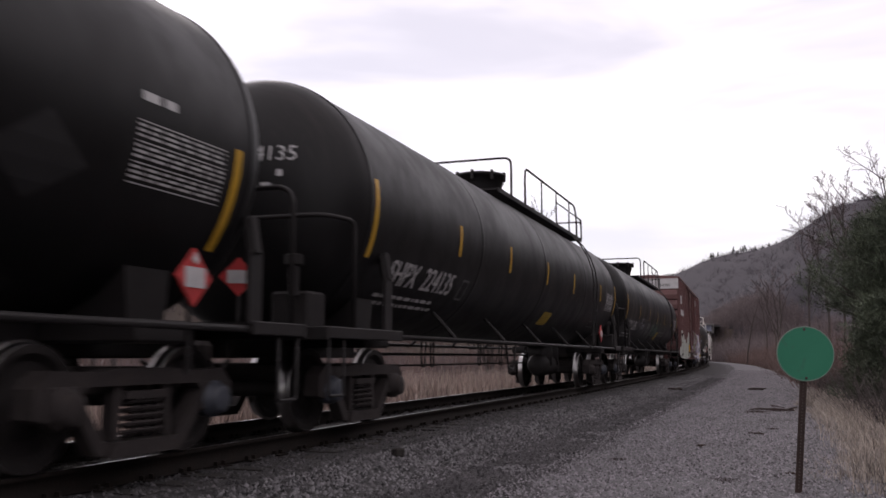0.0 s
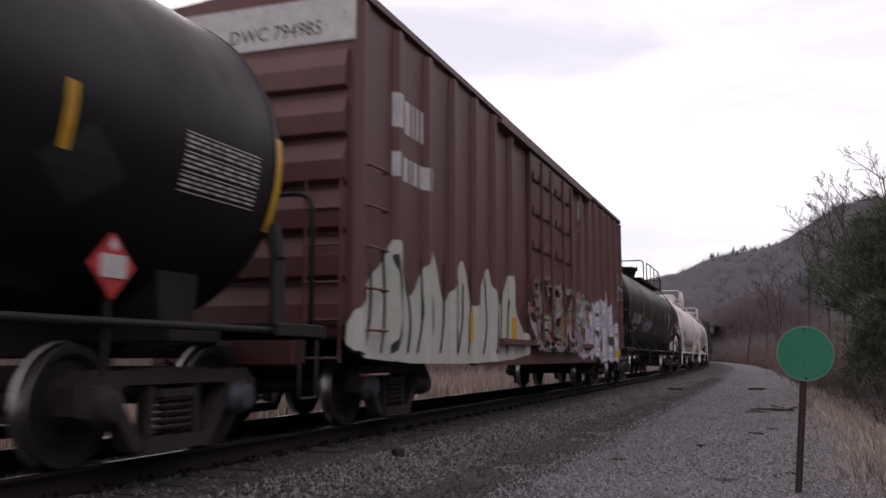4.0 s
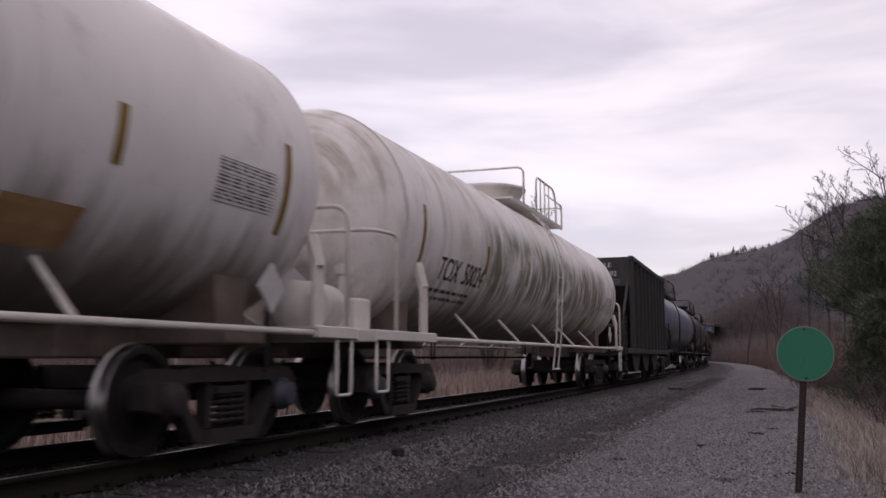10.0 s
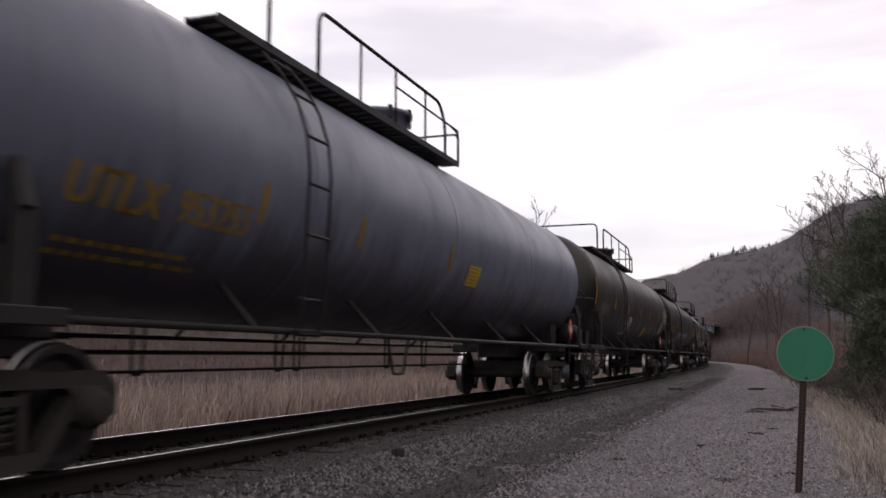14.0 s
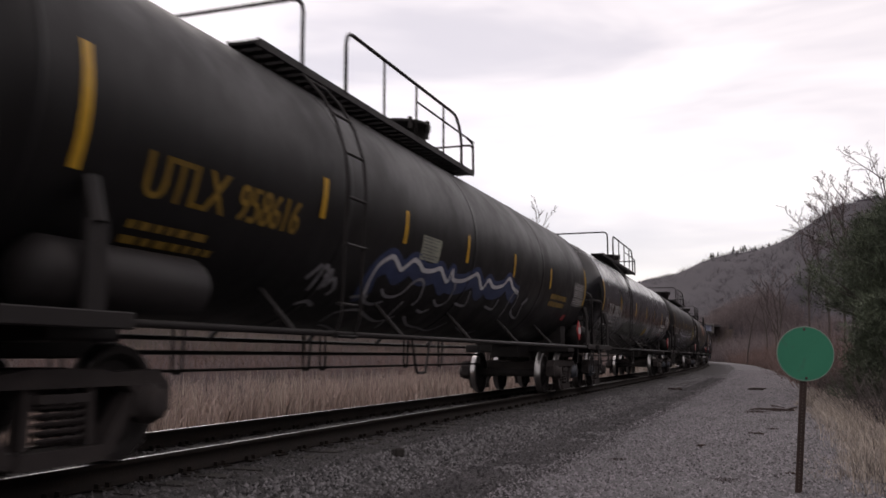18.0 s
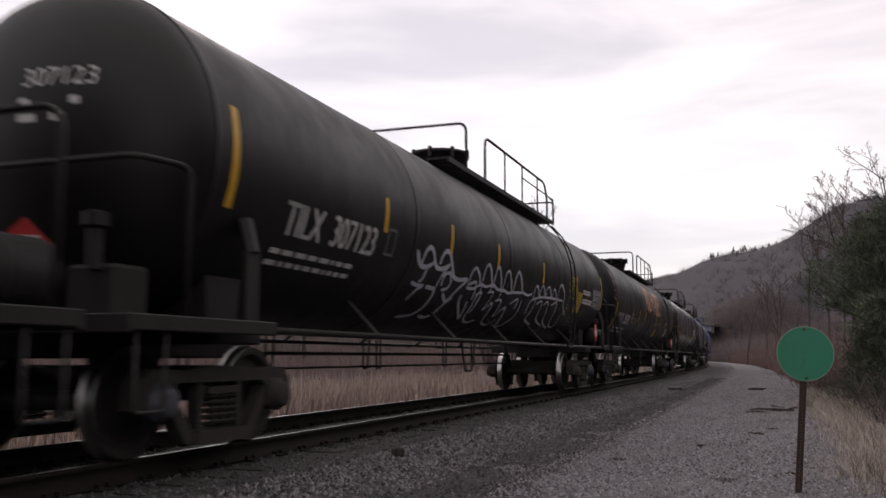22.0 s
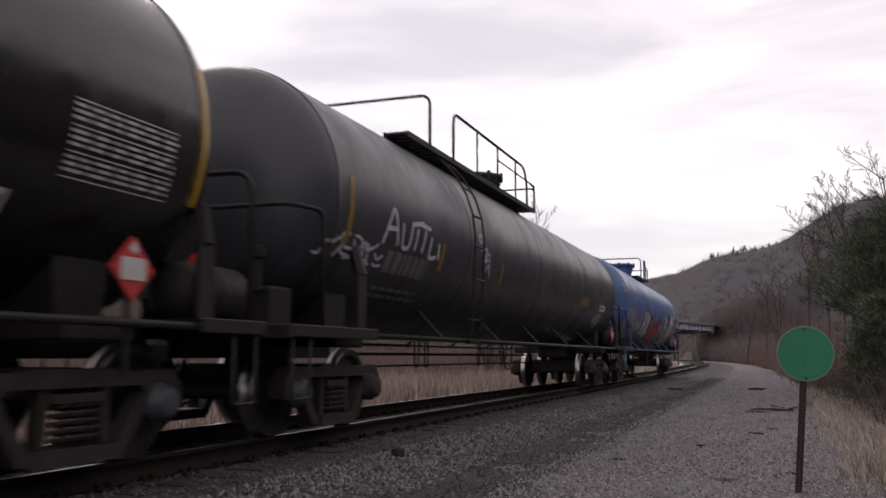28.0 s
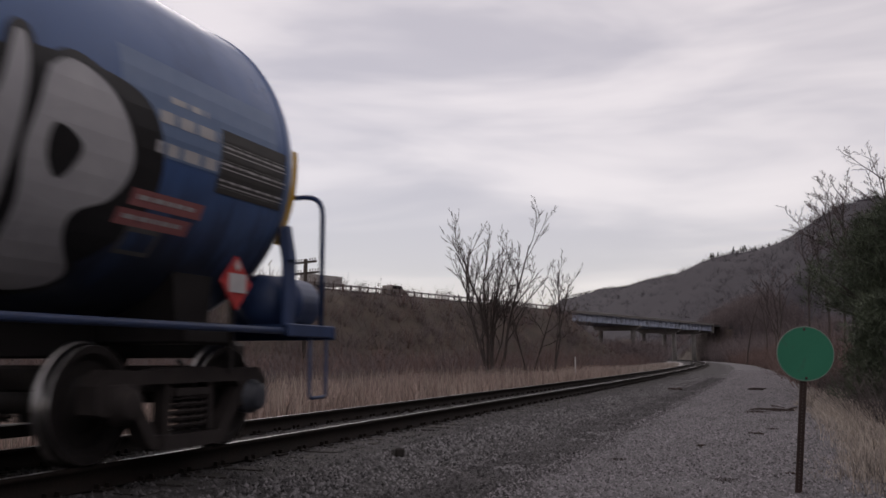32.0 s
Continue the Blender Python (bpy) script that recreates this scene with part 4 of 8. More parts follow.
    blob(s, [(-8.3, 0.55), (-8.15, 0.68), (-7.98, 0.58), (-8.08, 0.42)], m_spot, "rust_stain", 0.003)
    panel(s, 4.35, 5.1, -1.15, -0.78, M_RUST, "faded_notice_panel", 0.004, "rust-brown faded notice panel")
    stencil(s, 6.4, 7.3, -0.5, -0.1, M_GREYP)
    head_text(s, "TCIX 50004", 0.30, 3.15, 0.24, M_BLACKP, 2)
    soot = bmesh.new()
    rnd = random.Random(4)
    for i in range(11):
        y0 = -0.35 + 0.06 * i + rnd.uniform(-0.02, 0.02)
        ribbon(soot, smooth_line([(y0, 0.15 - abs(i - 5) * 0.09), (y0 + 0.01, -0.3), (y0 - 0.01, -1.0 + abs(i - 5) * 0.04)], 6), 0.075)
    for v in soot.verts:
        py, pz = -0.25 + v.co.x * 1.0, s.zc + v.co.y
        q = min((py * py + (pz - s.zc) ** 2) / s.radius ** 2, 0.98)
        v.co = (-(s.tip - s.head + s.head * math.sqrt(1 - q)) - 0.004, py, pz)
    part("product_stain", soot, M_SOOT, s.car, "dark stain run down the end of the tank")
    # F
    s = tank_car("dirty white tank car with green algae stains", 106.7, 121.26, 1.47, 2.57, M_MOSS, M_WTRIM, (-1.3, 3.27), reservoir=False, deep_ladder=True, dome_w=0.80, dome_h=0.28, placard_in=1.5,
                 stripe_mat=M_YELP, stripes=stripes_at((-7.45, 7.73), (-0.64, 0.22), (-4.6, -2.0, 0.68, 3.06, 5.08), (-0.46, 0.0)))
    number(s, "TCIX 50024", -6.65, -0.70, 2.0, M_BLACKP)
    notice(s, 4.35, 4.8, -1.2, -0.82, M_YELP, M_RUST, 3)
    cloud(s, 5.5, 6.2, -0.5, -0.1, M_GPINK, 9, 0.12, 13, "graffiti_tag", label="faded pink spray tag")
    stencil(s, 6.5, 7.5, -0.6, -0.12, M_GREYP)
    hopper_car(126.1, 135.8, 125.08, 134.6)
    # H
    s = tank_car("blue-grey tank car with faded yellow lettering", 138.59, 154.37, 1.47, 2.56, M_GREY, M_BTRIM, (-5.4, 1.5),
                 stripe_mat=M_YELP, stripes=stripes_at((), (0, 0), (-5.27, -3.2, -0.2), (-0.56, -0.19)))
    lettering(s, "UTLX", -7.62, -0.74, 0.42, M_YELP, 1.0, 0.03)
    lettering(s, "953255", -6.42, -0.72, 0.40, M_YELP, 1.0, 0.018)
    bars(s, -7.5, -1.05, 1.9, 2, M_YELP, 0.05, 0.06, 4)
    notice(s, 0.70, 1.25, -0.69, -0.37, M_SIGNY, M_YELP, 3)
    head_text(s, "UTLX", 0.4, 3.30, 0.20, M_YELP)
    # I
    s = tank_car("worn black tank car with a white scrawl", 158.4, 173.78, 1.50, 2.58, M_BLACK2, M_BTRIM, (-6.2, 2.1), placard_in=2.6,
                 stripes=stripes_at((-8.6, 8.6), (-0.59, 0.29), (-5.4, -2.65, 0.08, 2.87, 5.6), (-0.40, -0.12)))
    for u in (-5.4, -2.65, 0.08, 2.87, 5.6):
        panel(s, u - 0.06, u + 0.06, -0.11, 0.05, M_GREYP, "faded_stripe_end")
    bars(s, -7.6, -0.6, 1.4, 1, M_GREYP, 0.3)
    cloud(s, -2.15, -1.25, -1.12, -0.52, M_GWHITE, 17, 0.20, 14, "graffiti_tag", label="white spray scrawl")
    notice(s, 2.12, 2.65, -1.14, -0.72, M_SIGNY, M_YELP, 4)
    bars(s, 2.85, -0.78, 2.0, 2, M_GREYP, 0.10, 0.06, 9)
    ring_frame(s, 5.5, 6.2, -1.15, -0.80, 0.03, M_GREYP)
    notice(s, 6.88, 7.35, -0.85, -0.42, M_WHITEP, M_GPINK, 3)
    stencil(s, 7.30, 8.42, -0.40, 0.18, M_WHITEP)
    # J
    s = tank_car("black tank car with yellow lettering and blue-white graffiti", 177.82, 193.95, 1.48, 2.57, M_BLACK, M_BTRIM, (-5.5, 1.5), front_tank=True,
                 stripes=stripes_at((-8.42, 8.74), (-0.54, 0.33), (-5.0, -2.8, -0.35, 2.28, 5.08), (-0.37, 0.04)))
    lettering(s, "UTLX", -7.72, -0.60, 0.50, M_YELP, 1.05, 0.018)
    lettering(s, "958616", -6.48, -0.60, 0.46, M_YELP, 1.05, 0.018)
    bars(s, -7.7, -0.86, 1.2, 2, M_YELP, 0.07, 0.06, 4)
    strokes(s, [[(-4.78, -1.03), (-4.68, -0.91), (-4.61, -0.83)], [(-4.56, -1.18), (-4.53, -0.85), (-4.39, -0.93), (-4.35, -1.15)], [(-4.3, -1.1), (-4.19, -0.97), (-4.04, -1.1), (-4.1, -1.2)], [(-4.53, -1.39), (-4.36, -1.32), (-4.14, -1.39)], [(-4.44, -0.97), (-4.34, -0.88), (-4.28, -1.02)]], 0.06, M_GDULL, "graffiti_tag", label="faint grey spray tag")
    blue_line = [(-3.21, -1.12), (-3.33, -0.92), (-3.33, -0.74), (-3.21, -0.63), (-3.01, -0.56), (-2.82, -0.62), (-2.63, -0.69), (-2.51, -0.63), (-2.33, -0.53), (-2.12, -0.56), (-1.91, -0.63), (-1.6, -0.61), (-1.34, -0.55), (-1.15, -0.62), (-0.88, -0.71), (-0.83, -0.53), (-0.67, -0.66), (-0.26, -0.64), (0.06, -0.55), (0.32, -0.49), (0.76, -0.69), (0.94, -0.53), (1.31, -0.62), (1.79, -0.56), (2.07, -0.41), (2.45, -0.55), (2.88, -0.61)]
    strokes(s, [[(u, w - 0.06) for u, w in blue_line]], 0.34, M_GBLUE, "graffiti_fill", 0.004, "dark blue sprayed band")
    strokes(s, [blue_line], 0.065, M_GSILVER, "graffiti_line", 0.009, "pale sprayed outline")
    strokes(s, [[(-3.21, -1.12), (-3.03, -1.22), (-2.77, -1.24), (-2.56, -1.17)], [(-2.87, -0.99), (-2.66, -1.08), (-2.39, -1.08), (-2.2, -1), (-2.06, -0.83), (-1.85, -0.76), (-1.66, -0.83), (-1.52, -1.05), (-1.58, -1.17)], [(-3.5, -1.18), (-3.23, -1.13), (-3.08, -1.14)], [(-3.48, -1.67), (-3.47, -1.47), (-3.2, -1.38), (-2.92, -1.37), (-2.58, -1.46), (-2.07, -1.55), (-1.75, -1.41)], [(-1.95, -1.12), (-1.96, -1.36), (-1.74, -1.74)], [(-1.47, -1.38), (-0.95, -1.57), (-0.41, -1.62)], [(-1.26, -1.23), (-1.03, -1.27), (-0.86, -1.19)]], 0.05, M_GDULL, "graffiti_line", 0.009, "pale sprayed outline")
    strokes(s, [[(-0.98, -1.02), (-0.68, -1.11), (-0.44, -1.02), (-0.44, -0.79), (-0.55, -0.7)], [(-0.41, -1.62), (0.1, -1.68), (0.32, -1.55), (0.41, -1.41)], [(-0.07, -1.02), (0.42, -1.03), (0.28, -0.77)], [(1.05, -1.5), (1.9, -1.66), (2.31, -1.57)], [(1.4, -0.98), (1.9, -1.01), (1.91, -0.8)], [(2.63, -1.15), (2.59, -0.67), (2.95, -0.67), (3.06, -1), (3.67, -1.12), (3.54, -0.88), (3.66, -0.68), (3.44, -0.81)], [(-3.38, -1.74), (-3.06, -1.79), (-2.46, -1.96)]], 0.045, M_GDULL, "graffiti_line", 0.009, "pale sprayed outline")
    notice(s, -2.2, -1.5, -0.50, -0.18, mat("pale_green_notice", (0.30, 0.31, 0.25), None, 0.5), M_GREYP, 4)
    bars(s, 5.4, -0.56, 1.55, 2, M_YELP, 0.11, 0.05, 6)
    marks_plain(s, stencil_w=(-0.60, -0.05))
    panel(s, 7.2, 7.5, -1.0, -0.85, M_GRED, "red_mark")
    # K
    s = tank_car("glossy black tank car with large white lettering", 198.0, 214.32, 1.47, 2.55, M_GLOSS, M_BTRIM, (-5.8, 1.45),
                 stripes=stripes_at((-8.74, 8.95), (-0.54, 0.35), (-5.6, -2.28, 0.59, 3.12, 5.83), (-0.36, 0.06)))
    number(s, "TILX 309832", -7.76, -0.56, 2.08)
    ring_frame(s, -5.48, -5.24, -0.52, -0.20, 0.03, M_WHITEP)
    rnd = random.Random(6)
    strokes(s, [[(-4.4 + 0.075 * i + rnd.uniform(-0.1, 0.1), -1.0 - rnd.uniform(0, 0.15)), (-4.3 + 0.075 * i, -0.82), (-4.2 + 0.075 * i + rnd.uniform(-0.08, 0.14), -0.56 - rnd.uniform(0, 0.15))] for i in range(72)]
            + [[(-4.4, -0.95), (-3.6, -0.78), (-2.9, -0.98), (-2.1, -0.75), (-1.2, -0.98), (-0.2, -0.8), (0.9, -0.95)]], 0.055, mat("dull_green_grey_spray", (0.11, 0.12, 0.105), (0.06, 0.065, 0.058), 0.5, scale=3),
            "graffiti_tag", label="dull grey-green spray scribble")
    cloud(s, 2.7, 5.0, -1.0, -0.5, M_GREYP, 34, 0.15, 17, "graffiti_tag")
    notice(s, 0.97, 1.55, -1.0, -0.72, M_SIGNY, M_YELP, 4)
    bars(s, 5.95, -0.52, 1.2, 2, M_WHITEP, 0.11, 0.05, 6)
    bars(s, 5.75, -0.82, 0.9, 2, M_GREYP, 0.06, 0.05, 7)
    marks_plain(s, stencil_w=(-0.46, 0.02))
    head_text(s, "309832", -0.1, 2.95, 0.22, M_WHITEP, 2)
    # L
    s = tank_car("black tank car with large white outline graffiti", 218.35, 234.72, 1.47, 2.55, M_BLACK, M_BTRIM, (-1.85, 5.6),
                 stripes=stripes_at((-8.68, 9.05), (-0.50, 0.38), (-5.46, -3.12, -0.76, 2.44, 5.74), (-0.29, 0.12)))
    number(s, "TILX 307123", -7.72, -0.60, 2.05)
    ring_frame(s, -5.35, -5.1, -0.55, -0.22, 0.03, M_GREYP)
    strokes(s, [[(-4.36, -0.37), (-4.26, -0.48), (-4.09, -0.56), (-3.88, -0.55), (-3.69, -0.48)], [(-4.11, -0.55), (-4.07, -0.38), (-3.94, -0.29), (-3.78, -0.34), (-3.67, -0.45), (-3.51, -0.53), (-3.28, -0.52), (-3.04, -0.44)], [(-3.46, -0.48), (-3.41, -0.34), (-3.28, -0.27), (-3.11, -0.31), (-2.96, -0.44), (-2.75, -0.59), (-2.47, -0.62), (-2.13, -0.59), (-2.31, -0.73), (-2.47, -0.9), (-2.56, -1.1), (-2.63, -1.26), (-2.81, -1.34), (-3.04, -1.31)], [(-3.61, -0.82), (-3.43, -0.83), (-3.25, -0.85), (-3.18, -1.05), (-3.23, -1.21), (-3.39, -1.33), (-3.76, -1.38)]], 0.065, M_GWHITE, "graffiti_line", 0.007, "white sprayed scalloped outline letters")
    strokes(s, [[(-3.86, -0.55), (-3.88, -0.72), (-3.96, -0.78)], [(-4.17, -0.8), (-3.96, -0.83), (-3.74, -0.82), (-3.88, -0.9), (-3.99, -1.07)], [(-3.06, -0.45), (-3.22, -0.59), (-3.27, -0.82)], [(-3.24, -0.63), (-3.08, -0.57), (-2.9, -0.57), (-2.77, -0.7), (-2.82, -0.79), (-3, -0.82)], [(-3.06, -0.56), (-3.14, -0.65), (-3.08, -0.77)], [(-2.86, -0.87), (-2.54, -1), (-2.38, -0.91)]], 0.055, M_GWHITE, "graffiti_line", 0.009, "white sprayed scalloped outline letters")
    strokes(s, [[(-1.99, -0.72), (-2.02, -0.53), (-1.96, -0.41), (-1.83, -0.38), (-1.64, -0.46), (-1.47, -0.6), (-1.39, -0.61), (-1.41, -0.42), (-1.35, -0.3), (-1.23, -0.27), (-1.04, -0.39), (-0.85, -0.57), (-0.78, -0.57), (-0.8, -0.39), (-0.75, -0.28), (-0.65, -0.26), (-0.47, -0.4), (-0.26, -0.61), (-0.19, -0.61), (-0.22, -0.41), (-0.16, -0.3), (-0.03, -0.27), (0.17, -0.4), (0.39, -0.59), (0.48, -0.59), (0.43, -0.39), (0.5, -0.26), (0.63, -0.23), (0.84, -0.36), (1.06, -0.54), (1.2, -0.57), (1.56, -0.59), (1.81, -0.54)], [(-1.94, -0.65), (-1.69, -0.59), (-1.54, -0.75), (-1.49, -0.89)], [(-2.06, -0.84), (-1.98, -0.97), (-1.55, -1.19), (-1.36, -1.26), (-1.64, -0.93)], [(-1.35, -0.8), (-1.2, -1.21), (-0.87, -1.34), (-0.54, -1.27)], [(-1.42, -0.8), (-1.19, -0.75), (-1.12, -1.14)]], 0.05, M_GWHITE, "graffiti_line", 0.007, "white sprayed scalloped outline letters")
    strokes(s, [[(-0.88, -0.71), (-0.58, -0.7), (-0.65, -1.03), (-0.35, -0.88), (-0.13, -1.27), (0.33, -1.34), (0.52, -1.17)], [(-0.28, -0.82), (0.07, -0.81), (0.19, -1.13), (0.51, -0.91), (0.93, -1.37), (1.35, -1.17), (1.42, -0.95), (1.27, -0.71)], [(0.65, -0.83), (1, -0.71), (1.11, -0.91)], [(-1.32, -0.58), (-1.33, -0.94)], [(-0.78, -0.55), (-0.86, -0.73)], [(-0.13, -0.59), (-0.19, -0.81)]], 0.045, M_GWHITE, "graffiti_line", 0.009, "white sprayed scalloped outline letters")
    strokes(s, [[(2.01, -0.63), (1.94, -0.48), (1.97, -0.39), (2.06, -0.37), (2.22, -0.44), (2.37, -0.55), (2.44, -0.56), (2.4, -0.42), (2.44, -0.35), (2.53, -0.33), (2.68, -0.41), (2.84, -0.52), (2.89, -0.53), (2.87, -0.41), (2.93, -0.34), (3.04, -0.32), (3.2, -0.39), (3.36, -0.5), (3.47, -0.52), (3.45, -0.41), (3.49, -0.35), (3.57, -0.33), (3.72, -0.41), (3.88, -0.52), (3.99, -0.54), (3.94, -0.34), (4.02, -0.22), (4.18, -0.2), (4.38, -0.28), (4.57, -0.4), (4.74, -0.62), (5.27, -0.83)], [(2.01, -0.97), (1.9, -0.71), (2.21, -0.64), (2.32, -0.87), (2.35, -1.09), (3.03, -1.21)], [(2.45, -0.72), (2.79, -0.65), (3.07, -1.03), (3.9, -1.19)], [(3.02, -0.7), (3.31, -0.64), (3.76, -1.07), (4.61, -1.25)], [(3.65, -0.68), (4.07, -0.61), (4.44, -1.11), (4.99, -1.17), (4.9, -0.81)]], 0.045, M_GWHITE, "graffiti_line", 0.007, "white sprayed scalloped outline letters")
    strokes(s, [[(-1.99, -0.71), (-1.69, -0.7), (-1.42, -0.61), (-1.12, -0.62), (-0.77, -0.57), (-0.45, -0.62), (-0.11, -0.61), (0.23, -0.64), (0.49, -0.61), (1.13, -0.57)], [(2.02, -0.64), (2.61, -0.56), (3.39, -0.53), (4.51, -0.52)], [(-4.36, -0.37), (-4.2, -0.52)]], 0.05, M_GWHITE, "graffiti_line", 0.010)
    cloud(s, 5.2, 5.7, -0.70, 0.05, M_GLIME, 16, 0.12, 18, "graffiti_tag", label="lime green spray marks")
    notice(s, 5.88, 6.48, -0.72, -0.22, M_SIGNY, M_BLACKP, 5)
    notice(s, 6.53, 7.45, -0.24, -0.13, M_WHITEP, M_GREYP, 1)
    notice(s, 6.60, 7.76, -0.46, -0.34, M_WHITEP, M_GREYP, 1)
    bars(s, 5.8, -0.9, 1.0, 3, M_GREYP, 0.05, 0.05, 4)
    stencil(s, 7.85, 8.9, -0.52, -0.02, M_WHITEP)
    head_text(s, "307123", -0.1, 2.95, 0.22, M_WHITEP, 2)
    # M
    s = tank_car("black tank car with large peach painted words", 238.8, 254.63, 1.49, 2.58, M_BLACK, M_BTRIM, (-1.95, 5.3),
                 stripes=stripes_at((-8.5,), (-1.09, -0.15), (-5.0, -3.3, -1.62, 1.71, 3.5), (-0.60, -0.17)) + [(8.7, -0.74, -0.03), (5.25, -0.52, -0.33)])
    number(s, "GATX 203092", -7.85, -0.76, 2.45)
    ring_frame(s, -4.88, -4.64, -0.66, -0.36, 0.03, M_WHITEP)
    bars(s, -4.5, -0.55, 1.0, 2, M_GREYP, 0.07, 0.05, 3)
    lettering(s, "AID", -1.66, -0.08, 1.42, M_ORANGE, 1.72, 0.065, "graffiti_word")
    lettering(s, "+", 0.20, -0.12, 1.45, M_ORANGE, 0.55, 0.11, "graffiti_word")
    lettering(s, "ABET", 0.92, -0.14, 1.42, M_ORANGE, 2.40, 0.065, "graffiti_word")
    panel(s, 1.95, 3.2, -0.50, -0.45, M_GREYP, "paint_line")
    notice(s, 1.99, 2.67, -1.02, -0.71, M_SIGNY, M_YELP, 4)
    notice(s, 5.4, 6.3, -0.42, -0.30, M_GREYP, M_WHITEP, 1)
    notice(s, 5.5, 6.5, -0.66, -0.55, M_GREYP, M_WHITEP, 1)
    notice(s, 6.0, 6.42, -0.92, -0.66, M_WHITEP, M_GPINK, 3)
    stencil(s, 7.5, 8.5, -0.58, -0.12, M_GREYP)
    rnd = random.Random(77)
    worn = []
    for i in range(150):
        u = 4.75 + 3.3 * i / 149
        low = 0.25 + 0.35 * noise.noise((u * 2.3, 0.0, 5.0)) + rnd.uniform(0, 0.5)
        worn.append([(u, 1.75), (u + rnd.uniform(-0.03, 0.03), (1.75 + low) / 2), (u + rnd.uniform(-0.03, 0.03), low)])
    strokes(s, worn, 0.028, mat("chalky_worn_paint", (0.060, 0.060, 0.068), (0.030, 0.030, 0.034), 0.6, scale=4, island=0.6), "worn_streaks", 0.003, "chalky grey run-down streaks", n=3)
    cloud(s, -9.1, -8.6, -0.1, 0.8, M_GPINK, 10, 0.12, 19, "graffiti_tag", label="faded pink spray marks")
    cloud(s, -3.1, -2.2, -0.9, -0.55, M_GREYP, 9, 0.12, 20, "graffiti_tag")
    head_text(s, "203092", 0.0, 3.05, 0.22, M_WHITEP, 2)
    # N
    s = tank_car("black tank car with a painted white letter", 258.69, 274.47, 1.50, 2.58, M_GLOSS, M_BTRIM, (-1.85, 5.3),
                 stripes=stripes_at((-8.65, 8.66), (-0.61, 0.53), (-5.0, -2.1, 0.9, 3.8), (-0.50, -0.09)))
    bars(s, -7.2, -0.75, 2.0, 1, M_YELP, 0.28)
    bars(s, -7.2, -0.95, 1.8, 2, M_YELP, 0.06, 0.05, 5)
    notice(s, 0.9, 1.6, -0.95, -0.6, M_SIGNY, M_YELP, 4)
    bm = bmesh.new()
    for a in ((4.45, 4.72, -0.66, -0.04), (4.72, 5.72, -0.20, -0.04), (4.72, 5.55, -0.42, -0.28), (4.72, 5.72, -0.66, -0.52)):
        quad(bm, *a, 0.05)
    lay(s, bm, "painted_letter", M_GWHITE, 0.006, "bold white painted letter")
    notice(s, 5.55, 6.1, -1.13, -0.68, M_GPINK, M_WHITEP, 3)
    ring_frame(s, 6.55, 6.95, -1.07, -0.78, 0.04, M_WHITEP)
    stencil(s, 7.28, 8.35, -0.64, -0.08, M_WHITEP)
    # O
    s = tank_car("dark grey tank car with small white graffiti", 278.48, 294.92, 1.47, 2.55, M_DGREY, M_BTRIM, (-5.85, 1.5), placard_in=1.15,
                 stripe_mat=M_YELP, stripes=stripes_at((-8.67, 9.0), (-0.55, 0.22), (-5.7, -2.75, 0.3, 6.18), (-0.57, -0.19)))
    strokes(s, [[(-7.75, -0.42), (-7.5, 0.02), (-7.3, -0.4)], [(-7.65, -0.22), (-7.35, -0.2)], [(-7.2, -0.1), (-7.15, -0.38), (-6.95, -0.36), (-6.9, -0.05)], [(-6.75, -0.4), (-6.7, -0.1)],
                [(-6.9, -0.08), (-6.5, -0.02)], [(-6.5, -0.4), (-6.42, -0.08)], [(-6.7, -0.04), (-6.25, -0.06)], [(-6.2, -0.15), (-6.2, -0.42), (-5.95, -0.4)], [(-5.9, -0.2), (-5.85, -0.44)]],
            0.06, M_GWHITE, "graffiti_tag", label="white sprayed tag")
    cloud(s, -8.9, -7.8, -0.7, -0.42, M_GWHITE, 14, 0.13, 21, "graffiti_tag", label="blurred white spray tag")
    bars(s, -7.5, -0.75, 1.7, 1, M_GREYP, 0.28)
    bars(s, -7.5, -1.0, 1.6, 2, M_GREYP, 0.06, 0.05, 5)
    strokes(s, [[(-4.05, 0.15), (-3.95, 0.08), (-4.05, 0.02), (-4.12, 0.1), (-4.02, 0.16)], [(-4.0, -0.1), (-3.7, -0.05), (-3.85, -0.25), (-3.6, -0.2)],
                [(-3.85, -0.3), (-3.6, -0.1), (-3.5, -0.4)], [(-3.8, -0.45), (-3.55, -0.3), (-3.4, -0.5)]], 0.045, M_GWHITE, "graffiti_tag")
    notice(s, 4.2, 5.1, -0.52, -0.30, M_YELP, M_GREYP, 2)
    bars(s, 5.5, -0.75, 0.6, 2, M_GREYP, 0.06, 0.04, 4)
    ring_frame(s, 6.8, 7.6, -0.34, -0.06, 0.05, M_GREYP)
    panel(s, 6.82, 7.6, -0.53, -0.37, M_GSILVER, "data_plate")
    bars(s, 6.9, -0.18, 0.6, 2, M_GREYP, 0.05, 0.04, 8)
    bars(s, 6.9, -0.47, 0.62, 1, M_BLACKP, 0.06, 0.04, 8)
